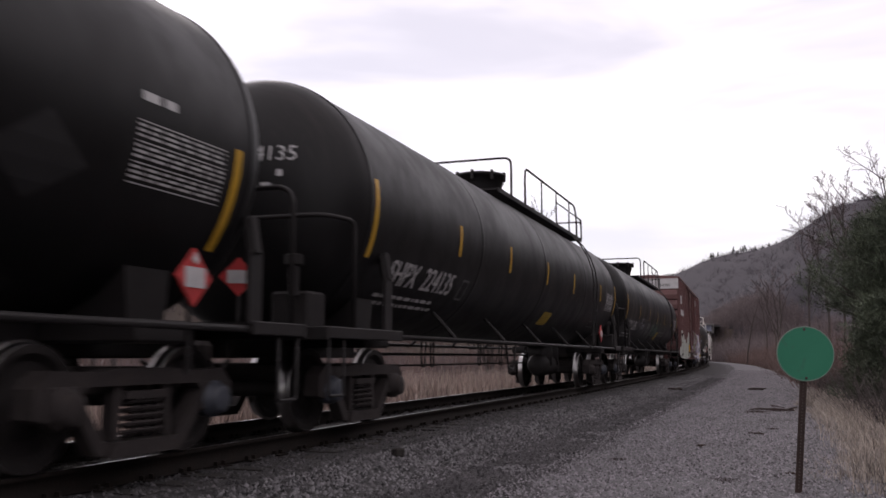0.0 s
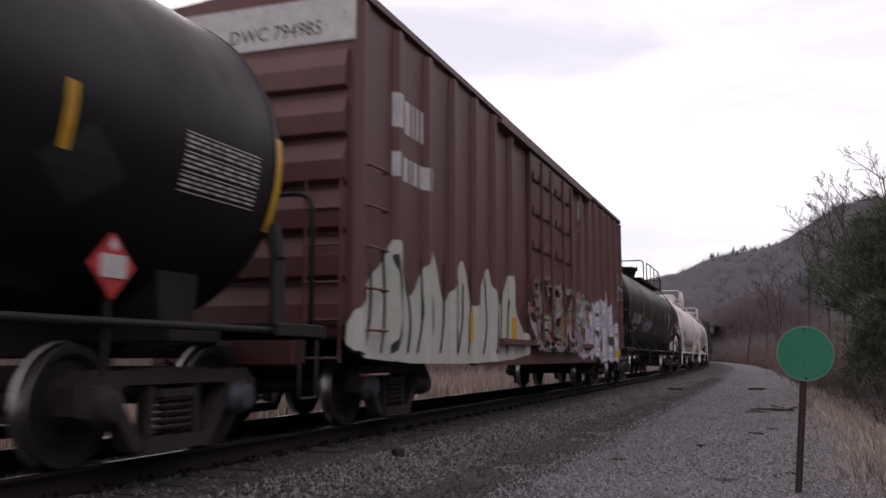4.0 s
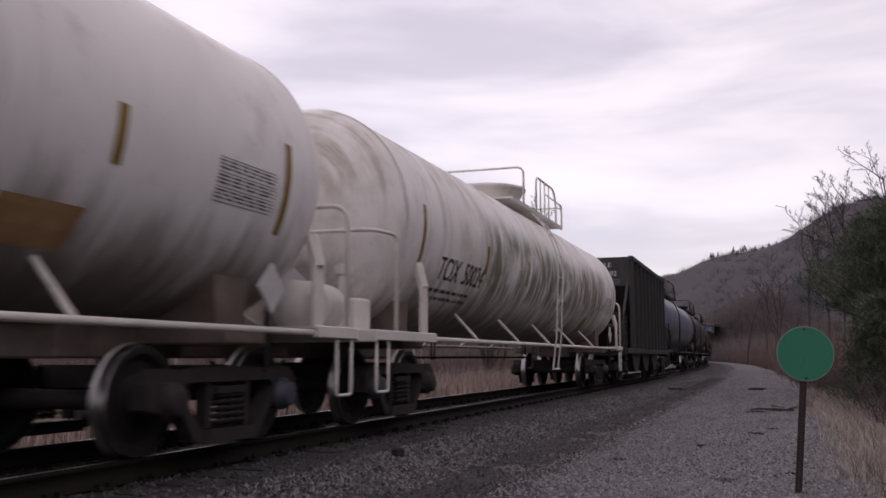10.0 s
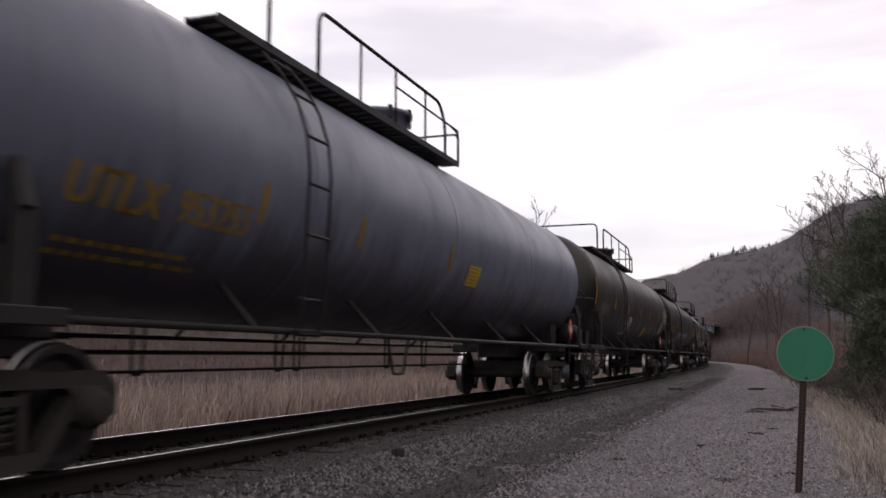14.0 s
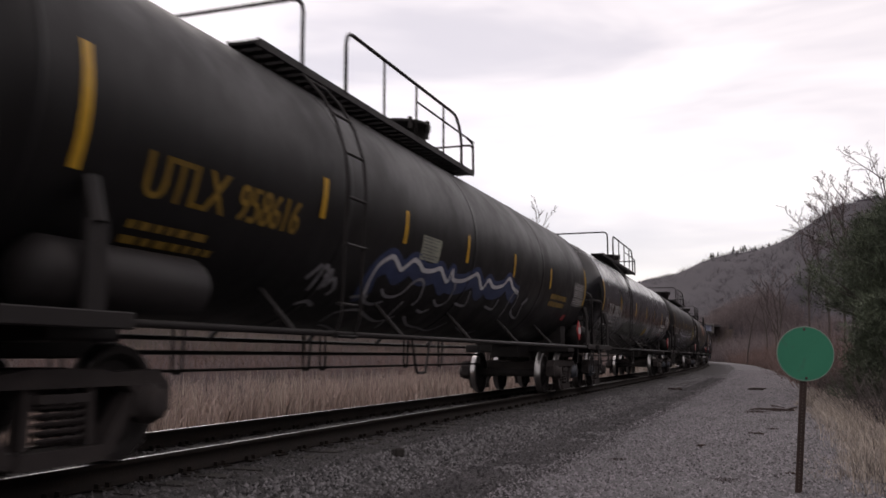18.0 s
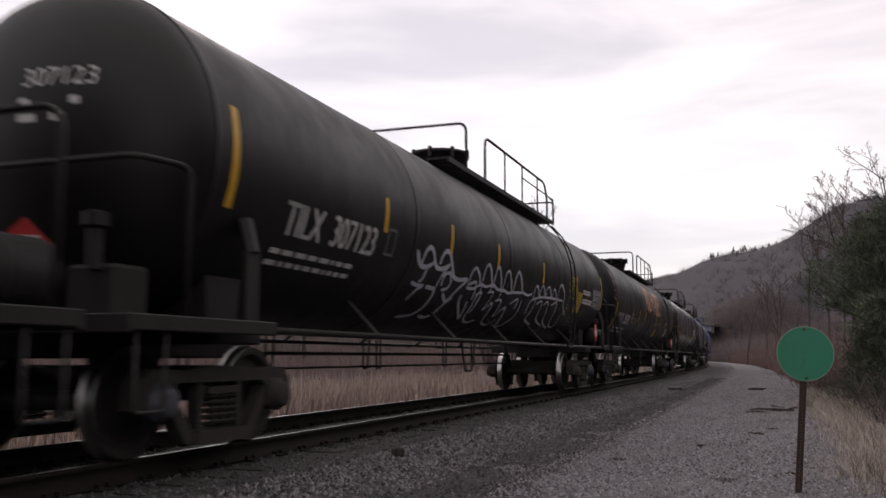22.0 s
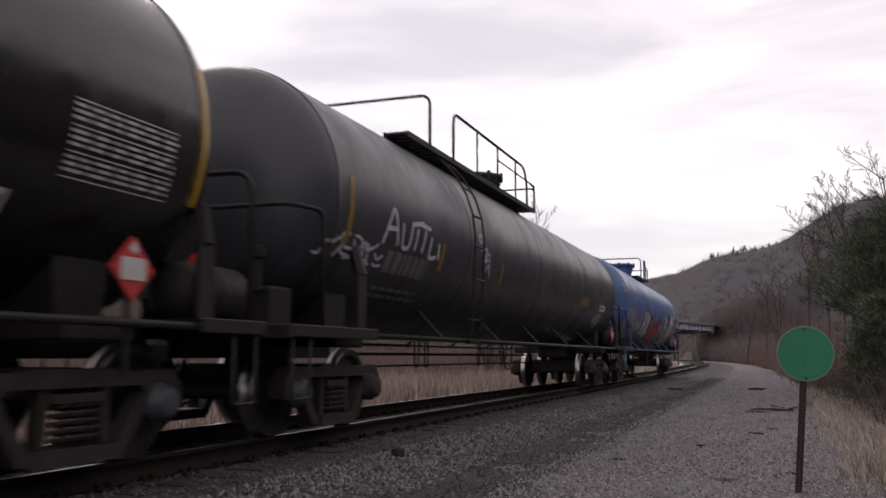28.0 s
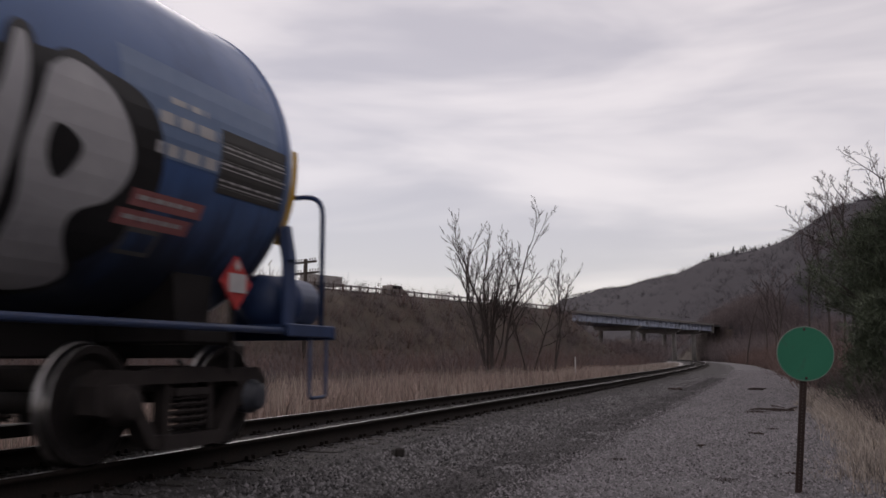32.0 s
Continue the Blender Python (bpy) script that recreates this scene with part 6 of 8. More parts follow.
def hopper_car(x0, x1, f, r):
    hc = (r - f) / 2
    mid = (f + r) / 2 + 0.889
    L0, L1 = x0 - mid, x1 - mid
    E0, E1 = L0 - 1.55, L1 + 1.55
    car = new("hopper_car")
    tagged(car, "faded black ribbed open-top hopper car", "railroad car", "cars of the train")
    W, Z0, Z1 = 1.46, 1.05, 3.95
    for s in (-1, 1):
        bm = bmesh.new()
        y = s * W
        box(bm, L0, L1, min(y, y - s * 0.03), max(y, y - s * 0.03), Z0, Z1)
        part("side_sheet", bm, M_HOPPER, car)
        bm = bmesh.new()
        box(bm, L0 - 0.06, L1 + 0.06, min(y + s * 0.12, y - s * 0.05), max(y + s * 0.12, y - s * 0.05), Z1 - 0.02, Z1 + 0.13, 0.015)
        part("top_chord", bm, M_HOPPER, car)
        bm = bmesh.new()
        box(bm, E0 + 0.1, E1 - 0.1, min(y + s * 0.10, y - s * 0.05), max(y + s * 0.10, y - s * 0.05), Z0 - 0.13, Z0 + 0.02, 0.01)
        part("side_sill", bm, M_HOPPER, car)
        n = 10
        for i in range(n):
            x = L0 + 0.09 + (L1 - L0 - 0.18) * i / (n - 1)

            def post(bm):
                plate(bm, [(-0.10, 0), (0.10, 0), (0.08, 0.11), (-0.08, 0.11)], 1.05, 3.94)
                for v in bm.verts:
                    v.co = (v.co.x, -v.co.z, v.co.y)
                bmesh.ops.recalc_face_normals(bm, faces=bm.faces)
            shared("hopper_post", "side_post", post, M_HOPPER, car, pose(x, -W, 0) if s < 0 else pose(x, W, 0, 0, 0, 180))
    for s in (-1, 1):
        xe = L0 if s < 0 else L1
        ee = E0 if s < 0 else E1
        bm = bmesh.new()
        box(bm, min(xe, xe + s * 0.04), max(xe, xe + s * 0.04), -W, W, 3.1, Z1 + 0.1)
        part("end_sheet", bm, M_HOPPER, car)
        bm = bmesh.new()
        vs = [(xe, 3.12), (xe - s * 0.05, 3.12), (xe - s * 2.1, 1.0), (xe - s * 2.05, 1.0)]
        plate(bm, vs, -W + 0.03, W - 0.03)
        part("slope_sheet", bm, M_HOPPER, car)
        bm = bmesh.new()
        box(bm, min(ee, ee - s * 1.7), max(ee, ee - s * 1.7), -1.45, 1.45, 0.92, 1.02)
        box(bm, min(ee, ee - s * 0.1), max(ee, ee - s * 0.1), -1.5, 1.5, 0.85, 1.08, 0.01)
        part("end_platform", bm, M_HOPPER, car)
        for y in (-1.38, -0.5, 0.5, 1.38):
            bm = bmesh.new()
            box(bm, ee - s * 0.15 - 0.05, ee - s * 0.15 + 0.05, y - 0.05, y + 0.05, 1.0, 2.2 if abs(y) > 1 else 1.9)
            tube(bm, [(ee - s * 0.15, y, 1.9), (xe, y, 3.2)], 0.045, 6)
            part("end_post", bm, M_HOPPER, car)
        bm = bmesh.new()
        box(bm, ee - s * 0.15 - 0.05, ee - s * 0.15 + 0.05, -1.42, 1.42, 2.05, 2.2)
        part("end_beam", bm, M_HOPPER, car)
        bm = bmesh.new()
        lathe(bm, [(-0.5, 0.02), (-0.49, 0.2), (0.49, 0.2), (0.5, 0.02)], "y", 16, (ee - s * 0.9, 0.1, 1.35))
        lathe(bm, [(-0.25, 0.02), (-0.24, 0.16), (0.24, 0.16), (0.25, 0.02)], "y", 14, (ee - s * 0.6, -0.85, 1.7))
        box(bm, ee - s * 0.9 - 0.2, ee - s * 0.9 + 0.2, -1.2, -0.8, 1.02, 1.5, 0.03)
        part("brake_gear", bm, M_BTRIM, car)
        for y in (-1.46, 1.46):
            bm = bmesh.new()
            for dx in (0.08, 0.46):
                tube(bm, [(ee - s * dx, y, 0.4), (ee - s * dx, y, 2.1)], 0.02, 6)
            for z in (0.42, 0.75, 1.2, 1.55, 1.9):
                tube(bm, [(ee - s * 0.08, y, z), (ee - s * 0.46, y, z)], 0.017, 6)
            part("ladder", bm, M_HOPPER, car)
        coupler(car, ee, s)
    for i in range(3):
        x = -2.7 + 2.7 * i
        bm = bmesh.new()
        for s in (-1, 1):
            a = [(x - 1.25, 1.03), (x + 1.25, 1.03), (x + 0.42, 0.32), (x - 0.42, 0.32)]
            plate(bm, a, min(s * 0.25, s * 1.35), max(s * 0.25, s * 1.35))
        part("discharge_hopper", bm, M_HOPPER, car)
    bm = bmesh.new()
    box(bm, E0 + 0.1, E1 - 0.1, -0.22, 0.22, 0.72, 1.0)
    part("centre_sill", bm, M_BTRIM, car)
    side = Side(car, None, 0.0, -W)
    sets = truck_pieces(car, -hc) + truck_pieces(car, hc)
    CARS.append((car, mid, hc, sets))
    hopper_marks(side, L0, L1, W)
    # white initials on the end
    bm = text_bm("BLE", 0.22)
    for v in bm.verts:
        v.co = (L0 - 0.046, -0.50 - v.co.x * 1.1, 3.72 + v.co.y)
    part("lettering", bm, M_WHITEP, car)
    bm = text_bm("35192", 0.22)
    for v in bm.verts:
        v.co = (L0 - 0.046, -0.45 - v.co.x * 1.1, 3.44 + v.co.y)
    part("lettering", bm, M_WHITEP, car)
    bm = bmesh.new()
    for z in (3.30, 3.23, 3.16):
        box(bm, L0 - 0.048, L0 - 0.043, -1.15, -0.40, z, z + 0.03)
    part("small_print", bm, M_GREYP, car)


def hopper_marks(side, L0, L1, W):
    lettering(side, "BL", -2.98, 3.03, 0.30, M_WHITEP, 0.38)
    lettering(side, "E", -2.20, 3.03, 0.30, M_WHITEP, 0.18)
    lettering(side, "35", -3.0, 2.60, 0.28, M_WHITEP, 0.38)
    lettering(side, "92", -2.2, 2.58, 0.28, M_WHITEP, 0.36)
    for u0, u1, a, b in ((-4.45, -4.05, 1.16, 1.38), (-2.15, -1.7, 1.15, 1.29), (0.07, 0.36, 1.15, 1.28), (2.02, 2.45, 1.15, 1.28), (4.2, 4.7, 1.15, 1.37)):
        panel(side, u0, u1, a, b, M_YEL, "reflective_panel")
    for u0, u1, a, b in ((-4.42, -4.26, 1.41, 1.64), (0.96, 1.15, 1.16, 1.39), (0.1, 0.34, 1.34, 1.48), (4.45, 4.65, 1.42, 1.62)):
        notice(side, u0, u1, a, b, M_WHITEP, M_GREYP, 3)
    bars(side, -3.0, 1.53, 0.4, 2, M_WHITEP, 0.06, 0.14, 3)
    bars(side, -2.2, 1.50, 0.35, 2, M_WHITEP, 0.05, 0.12, 4)
    bars(side, -1.1, 1.34, 0.5, 4, M_GREYP, 0.025, 0.03, 5)
    bars(side, 3.1, 1.62, 0.6, 3, M_GREYP, 0.05, 0.05, 6)


train()


def motions():
    times = [0.5 * i for i in range(65)]
    turns = [i / 15 for i in range(481)]
    for car, mid, hc, sets in CARS:
        rows = []
        for t in times:
            s = mid - SPEED * t
            xa, ya, _ = track_point(s - hc)
            xb, yb, _ = track_point(s + hc)
            rows.append((t, pose((xa + xb) / 2, (ya + yb) / 2, 0, 0, 0, math.degrees(math.atan2(yb - ya, xb - xa)))))
        walk(car, rows)
        for ws, x in sets:
            walk(ws, [(t, pose(x, 0, WHEEL_R, 0, -math.degrees(SPEED * t / WHEEL_R) + 37 * x, 0)) for t in turns])

# ---- ground, track and path ----
M_SOIL = mat("brown_valley_soil", (0.085, 0.066, 0.052), (0.055, 0.045, 0.038), 0.95, scale=0.35, bump=0.5, bump_scale=5, dirt=(0.12, 0.095, 0.07), dirt_at=0.55, dirt_scale=0.15)
# purple-grey of bare woods, with distant haze mixed into the colour
M_HILL = mat("hazy_wooded_hillside", (0.031, 0.027, 0.035), (0.035, 0.030, 0.039), 0.95, scale=0.22, stretch=(1, 1, 0.35), bump=0.10, bump_scale=0.5, dirt=(0.032, 0.028, 0.037), dirt_at=0.5, dirt_scale=0.012, detail=10)
M_BALLAST = mat("dark_crushed_ballast", (0.028, 0.0255, 0.026), (0.050, 0.046, 0.047), 0.9, scale=30, bump=0.9, bump_scale=45, dirt=(0.016, 0.0145, 0.0145), dirt_at=0.52, dirt_scale=1.1)
M_GRAVEL = mat("grey_gravel_path", (0.150, 0.144, 0.151), (0.105, 0.100, 0.106), 0.9, scale=34, bump=0.9, bump_scale=50, dirt=(0.10, 0.094, 0.10), dirt_at=0.54, dirt_scale=0.9)
M_CINDER = mat("dark_cinder_strip", (0.036, 0.033, 0.035), (0.054, 0.050, 0.053), 0.92, scale=24, bump=0.9, bump_scale=45, dirt=(0.09, 0.083, 0.082), dirt_at=0.58, dirt_scale=1.4)
M_STONE = mat("grey_path_stones", (0.212, 0.198, 0.213), (0.160, 0.150, 0.161), 0.85, scale=9, island=0.6, dirt=(0.14, 0.133, 0.14), dirt_at=0.50, dirt_scale=0.9, dirt_stretch=(0.35, 1.6, 1))
M_MSTONE = mat("grey_ballast_stones", (0.124, 0.118, 0.124), (0.086, 0.083, 0.086), 0.85, scale=9, island=0.95, dirt=(0.066, 0.062, 0.065), dirt_at=0.50, dirt_scale=1.1, dirt_stretch=(0.35, 1.6, 1))
M_DSTONE = mat("dark_ballast_stones", (0.070, 0.066, 0.069), (0.052, 0.049, 0.051), 0.8, scale=9, island=0.7)
M_CSTONE = mat("black_cinder_stones", (0.046, 0.042, 0.045), (0.034, 0.031, 0.033), 0.85, scale=9, island=0.7)
M_TIE = mat("creosoted_tie_wood", (0.020, 0.017, 0.0155), (0.032, 0.027, 0.024), 0.9, scale=5, stretch=(6, 1, 6), bump=0.5, bump_scale=18, rand=0.35)
M_RAIL = mat("dark_rusty_rail_steel", (0.019, 0.014, 0.012), (0.013, 0.011, 0.010), 0.85, spec=0.15, scale=6, bump=0.2, bump_scale=30)
M_GRASS = mat("dry_tan_grass", (0.42, 0.325, 0.28), (0.20, 0.148, 0.135), 0.85, scale=0.9, island=0.45)
M_PALEGRASS = mat("pale_dry_grass", (0.43, 0.375, 0.335), (0.27, 0.235, 0.21), 0.85, scale=2.2, island=0.6)
M_TUFT = mat("fluffy_seed_heads", (0.46, 0.40, 0.34), (0.38, 0.32, 0.27), 0.9, scale=4, island=0.3)
M_TWIG = mat("bare_brown_twigs", (0.122, 0.096, 0.097), (0.088, 0.069, 0.071), 0.9, scale=0.4, island=0.4)
M_REDTWIG = mat("reddish_brown_brush", (0.125, 0.078, 0.068), (0.080, 0.053, 0.049), 0.9, scale=0.3, island=0.4)
M_DARKTWIG = mat("dark_dead_twigs", (0.060, 0.046, 0.044), (0.040, 0.032, 0.031), 0.9, scale=0.6, island=0.5)
M_BARK = mat("grey_brown_bark", (0.075, 0.060, 0.056), (0.050, 0.040, 0.038), 0.9, scale=7, stretch=(1, 1, 0.3), bump=0.5, bump_scale=25)
# far wood has the ridge's haze tint in its base colour
M_FARBARK = mat("far_hazy_wood", (0.036, 0.031, 0.041), (0.033, 0.029, 0.038), 0.95, scale=0.02, island=0.06)
M_PINE = mat("dark_pine_needles", (0.052, 0.068, 0.044), (0.080, 0.097, 0.060), 0.7, scale=1.5, island=0.5)
M_FARPINE = mat("far_conifer_green", (0.022, 0.030, 0.020), (0.03, 0.038, 0.024), 0.9, scale=0.2, island=0.3)


def sheet(name, xs, ys, zf, material, label, category, keep=None):
    vs = [(x, y, zf(x, y)) for x in xs for y in ys]
    n = len(ys)
    fs = [(i * n + j, (i + 1) * n + j, (i + 1) * n + j + 1, i * n + j + 1) for i in range(len(xs) - 1) for j in range(n - 1)]
    me = mesh_from(name, vs, fs)
    me.materials.append(material)
    me.polygons.foreach_set("use_smooth", [True] * len(me.polygons))
    ob = new(name, me)
    tagged(ob, label, category, kind="structure")
    return ob


def spread(a, b, n, power=1.0):
    return [a + (b - a) * (i / n) ** power for i in range(n + 1)]


xs = spread(-700, -30, 14, 0.6)[:-1] + spread(-30, 60, 60)[:-1] + spread(60, 420, 90)[:-1] + spread(420, 4000, 40, 1.8)
ys = spread(-1500, -120, 16, 0.5)[:-1] + spread(-120, -12, 36)[:-1] + spread(-12, 20, 50)[:-1] + spread(20, 140, 60)[:-1] + spread(140, 3000, 24, 1.8)
ground = sheet("ground", xs, ys, ground_z, M_SOIL, "brown valley floor with a road bank and a wooded ridge", "ground")
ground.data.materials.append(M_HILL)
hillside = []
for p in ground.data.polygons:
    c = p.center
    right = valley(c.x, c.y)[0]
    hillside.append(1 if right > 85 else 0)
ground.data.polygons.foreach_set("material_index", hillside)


def strip(name, offs, s0, s1, step, material, label, category, ragged=0.0, lift=0.0):
    """A band that follows the track. offs: (distance left of its middle, height)."""
    vs, fs = [], []
    n = len(offs)
    m = int((s1 - s0) / step)
    for i in range(m + 1):
        s = s0 + (s1 - s0) * i / m
        x, y, a = track_point(s)
        for j, (o, z) in enumerate(offs):
            if ragged and j in (0, n - 1):
                o += ragged * noise.noise((s * 0.9, j * 7.0, 2.0)) + ragged * 0.6 * noise.noise((s * 3.1, j * 3.0, 5.0))
            px, py = x - o * math.sin(a), y + o * math.cos(a)
            vs.append((px, py, (ground_z(px, py) + lift) if z is None else z + 0.02 * noise.noise((px * 1.7, py * 1.7, 9.0))))
    for i in range(m):
        for j in range(n - 1):
            fs.append((i * n + j, (i + 1) * n + j, (i + 1) * n + j + 1, i * n + j + 1))
    me = mesh_from(name, vs, np.array(fs)[:, ::-1])
    me.materials.append(material)
    me.polygons.foreach_set("use_smooth", [True] * len(me.polygons))
    return tagged(new(name, me), label, category, kind="structure")


def path_z(o):
    """Height of the laid gravel at a distance left of the track's middle."""
    pts = [(-7.5, -0.42), (-6.2, -0.33), (-4.5, -0.30), (-3.2, -0.285), (-2.6, -0.27), (-1.75, -0.195), (1.75, -0.195), (2.4, -0.36), (3.6, -0.80)]
    for (a, za), (b, zb) in zip(pts, pts[1:]):
        if o <= b:
            return za + (zb - za) * (o - a) / (b - a)
    return pts[-1][1]


strip("ballast", [(o, path_z(o)) for o in (-2.75, -2.2, -1.75, -0.9, 0, 0.9, 1.75, 2.1, 2.6, 3.6)], -260, 460, 1.0, M_BALLAST, "dark crushed stone ballast under the track", "ballast", 0.15)
strip("cinder_strip", [(o, path_z(o) + 0.004) for o in (-3.75, -3.3, -2.9, -2.6)], -60, 300, 0.6, M_CINDER, "dark cinder band between track and gravel path", "ground", 0.35)
strip("gravel_path", [(o, path_z(o)) for o in (-6.75, -6.4, -5.9, -5.2, -4.3, -3.6, -3.0)], -120, 300, 0.8, M_GRAVEL, "grey gravel service path beside the track", "path", 0.3)

strip("gravel_lot", [(o, path_z(2.6) + 0.10 - 0.02 * o) for o in (2.0, 3.5, 5.5, 8.0)], 125, 250, 2.0, mat("pale_limestone_gravel", (0.36, 0.34, 0.34), (0.28, 0.265, 0.265), 0.9, scale=6, bump=0.6, bump_scale=12), "pale limestone gravel beside the far track", "ground", 0.6)

# rails
track = tagged(new("railroad_track"), "single railroad track of worn steel rails on dark wooden ties", "railroad track", kind="structure")
RAIL_PROFILE = [(-0.07, -0.18), (0.07, -0.18), (0.07, -0.168), (0.012, -0.145), (0.009, -0.05), (0.036, -0.036), (0.036, -0.006), (0.030, -0.001), (0.014, 0.0), (-0.014, 0.0), (-0.030, -0.001), (-0.036, -0.006), (-0.036, -0.036), (-0.009, -0.05), (-0.012, -0.145), (-0.07, -0.168)]
for side_o in (-GAUGE / 2, GAUGE / 2):
    vs, fs, mi = [], [], []
    ss = [-260 + 6 * i for i in range(48)] + [28 + 4 * i for i in range(110)]
    n = len(RAIL_PROFILE)
    for s in ss:
        x, y, a = track_point(s)
        for o, z in RAIL_PROFILE:
            oo = side_o + o
            vs.append((x - oo * math.sin(a), y + oo * math.cos(a), z))
    for i in range(len(ss) - 1):
        for j in range(n):
            k = (j + 1) % n
            fs.append((i * n + j, i * n + k, (i + 1) * n + k, (i + 1) * n + j))
            mi.append(1 if j == 8 else 0)
    me = mesh_from("rail", vs, np.array(fs)[:, ::-1])
    me.materials.append(M_RAIL)
    me.materials.append(M_TREAD)
    me.polygons.foreach_set("material_index", mi)
    ob = new("rail", me)
    ob.parent = track
    ob["label"] = "rusty steel rail with a polished top"


def tie_shape(bm):
    box(bm, -0.115, 0.115, -1.30, 1.30, -0.36, -0.185, 0.012)


for i in range(-20, 200):
    s = i * 0.52
    x, y, a = track_point(s)
    rnd = random.Random(i)
    shared("tie" + str(i % 3), "tie", tie_shape, M_TIE, track, pose(x, y + rnd.uniform(-0.05, 0.05), rnd.uniform(-0.012, 0.006), 0, 0, math.degrees(a) + rnd.uniform(-1, 1)))
bm = bmesh.new()
for i in range(200, 620):
    x, y, a = track_point(i * 0.52)
    m = pose(x, y, 0, 0, 0, math.degrees(a))
    vs = [bm.verts.new(m @ Vector((px, py, pz))) for px in (-0.115, 0.115) for py in (-1.3, 1.3) for pz in (-0.36, -0.185)]
    for q in ((0, 1, 3, 2), (4, 6, 7, 5), (0, 4, 5, 1), (2, 3, 7, 6), (1, 5, 7, 3)):
        bm.faces.new([vs[k] for k in q])
tagged(part("far_ties", bm, M_TIE, track), kind="stuff")


def tie_plate(bm):
    box(bm, -0.09, 0.09, -0.17, 0.17, -0.186, -0.172)
    for sx in (-0.06, 0.06):
        for sy in (-0.095, 0.095):
            box(bm, sx - 0.012, sx + 0.012, sy - 0.02, sy + 0.02, -0.172, -0.135)


for i in range(4, 90):
    s = i * 0.52
    x, y, a = track_point(s)
    for o in (-GAUGE / 2, GAUGE / 2):
        shared("tie_plate", "tie_plate", tie_plate, M_RAIL, track, pose(x - o * math.sin(a), y + o * math.cos(a), 0, 0, 0, math.degrees(a)))


def stones(name, count, zone, size, material, label, seed):
    """Loose stones: squashed, jittered lumps half sunk in the bed, scattered over a zone of the plan."""
    rng = np.random.default_rng(seed)
    pts = zone(rng, count)
    n = len(pts)
    base = np.array([(1, 0, -0.35), (-1, 0, -0.35), (0, 1, -0.35), (0, -1, -0.35), (0, 0, 1)], float)
    tri = np.array([(0, 2, 4), (2, 1, 4), (1, 3, 4), (3, 0, 4)])
    r = size * rng.uniform(0.5, 1.25, (n, 1, 1)) * rng.uniform(0.6, 1.25, (n, 5, 1))
    v = base[None] * r + rng.normal(0, size * 0.22, (n, 5, 3))
    v[:, :, 2] *= 0.75
    a = rng.uniform(0, math.tau, n)
    c, s = np.cos(a)[:, None], np.sin(a)[:, None]
    v = np.stack([v[..., 0] * c - v[..., 1] * s, v[..., 0] * s + v[..., 1] * c, v[..., 2]], -1) + pts[:, None, :]
    f = tri[None] + (np.arange(n) * 5)[:, None, None]
    me = mesh_from(name, v.reshape(-1, 3), f.reshape(-1, 3))
    me.materials.append(material)
    return tagged(new(name, me), label, "stones", kind="stuff")


def zone_of(s0, s1, o0, o1, power=1.0, lift=0.008):
    def zone(rng, count):
        s = s0 + (s1 - s0) * rng.uniform(0, 1, count) ** power
        o = rng.uniform(o0, o1, count)
        out = np.empty((count, 3))
        for i in range(count):
            x, y, a = track_point(s[i])
            out[i] = (x - o[i] * math.sin(a), y + o[i] * math.cos(a), path_z(o[i]) + lift)
        return out
    return zone


stones("ballast_stones", 26000, zone_of(2.5, 55, -2.85, -1.72, 1.7), 0.0225, M_MSTONE, "loose dark crushed stones of the ballast", 11)
stones("ballast_stones", 22000, zone_of(2, 48, -1.95, 1.4, 1.7, 0.012), 0.021, M_DSTONE, "loose dark crushed stones between the ties", 12)
stones("cinder_stones", 14000, zone_of(3, 50, -3.65, -2.6, 1.7), 0.019, M_CSTONE, "loose dark stones of the cinder band", 13)
stones("cinder_stones", 3000, zone_of(3, 50, -3.7, -2.6, 1.7), 0.017, M_MSTONE, "grey stones mixed into the cinder band", 16)
stones("path_gravel", 80000, zone_of(4, 80, -6.5, -3.45, 1.8), 0.0145, M_STONE, "loose grey gravel on the path", 14)
stones("path_gravel", 13000, zone_of(4, 65, -6.7, -3.4, 1.8), 0.015, M_DSTONE, "darker stones mixed into the gravel", 15)


def blades(name, count, zone, height, width, material, label, seed, category="grass", droop=0.35):
    """Grass: each blade two bent, tapering pieces."""
    rng = np.random.default_rng(seed)
    pts = zone(rng, count)
    n = len(pts)
    h = height * rng.uniform(0.45, 1.2, n)
    a = rng.uniform(0, math.tau, n)
    lean = droop * rng.uniform(0.05, 1.0, n) * h
    b = rng.uniform(0, math.tau, n)
    wx, wy = width * np.cos(a), width * np.sin(a)
    lx, ly = lean * np.cos(b), lean * np.sin(b)
    v = np.empty((n, 5, 3))
    v[:, 0] = pts + np.stack([-wx, -wy, np.zeros(n) - 0.05], -1)
    v[:, 1] = pts + np.stack([wx, wy, np.zeros(n) - 0.05], -1)
    mid = pts + np.stack([lx * 0.35, ly * 0.35, h * 0.6], -1)
    v[:, 2] = mid + np.stack([wx * 0.7, wy * 0.7, np.zeros(n)], -1)
    v[:, 3] = mid - np.stack([wx * 0.7, wy * 0.7, np.zeros(n)], -1)
    v[:, 4] = pts + np.stack([lx, ly, h], -1)
    tri = np.array([(0, 1, 2), (0, 2, 3), (3, 2, 4)])
    f = tri[None] + (np.arange(n) * 5)[:, None, None]
    me = mesh_from(name, v.reshape(-1, 3), f.reshape(-1, 3))
    me.materials.append(material)
    return tagged(new(name, me), label, category, kind="stuff")


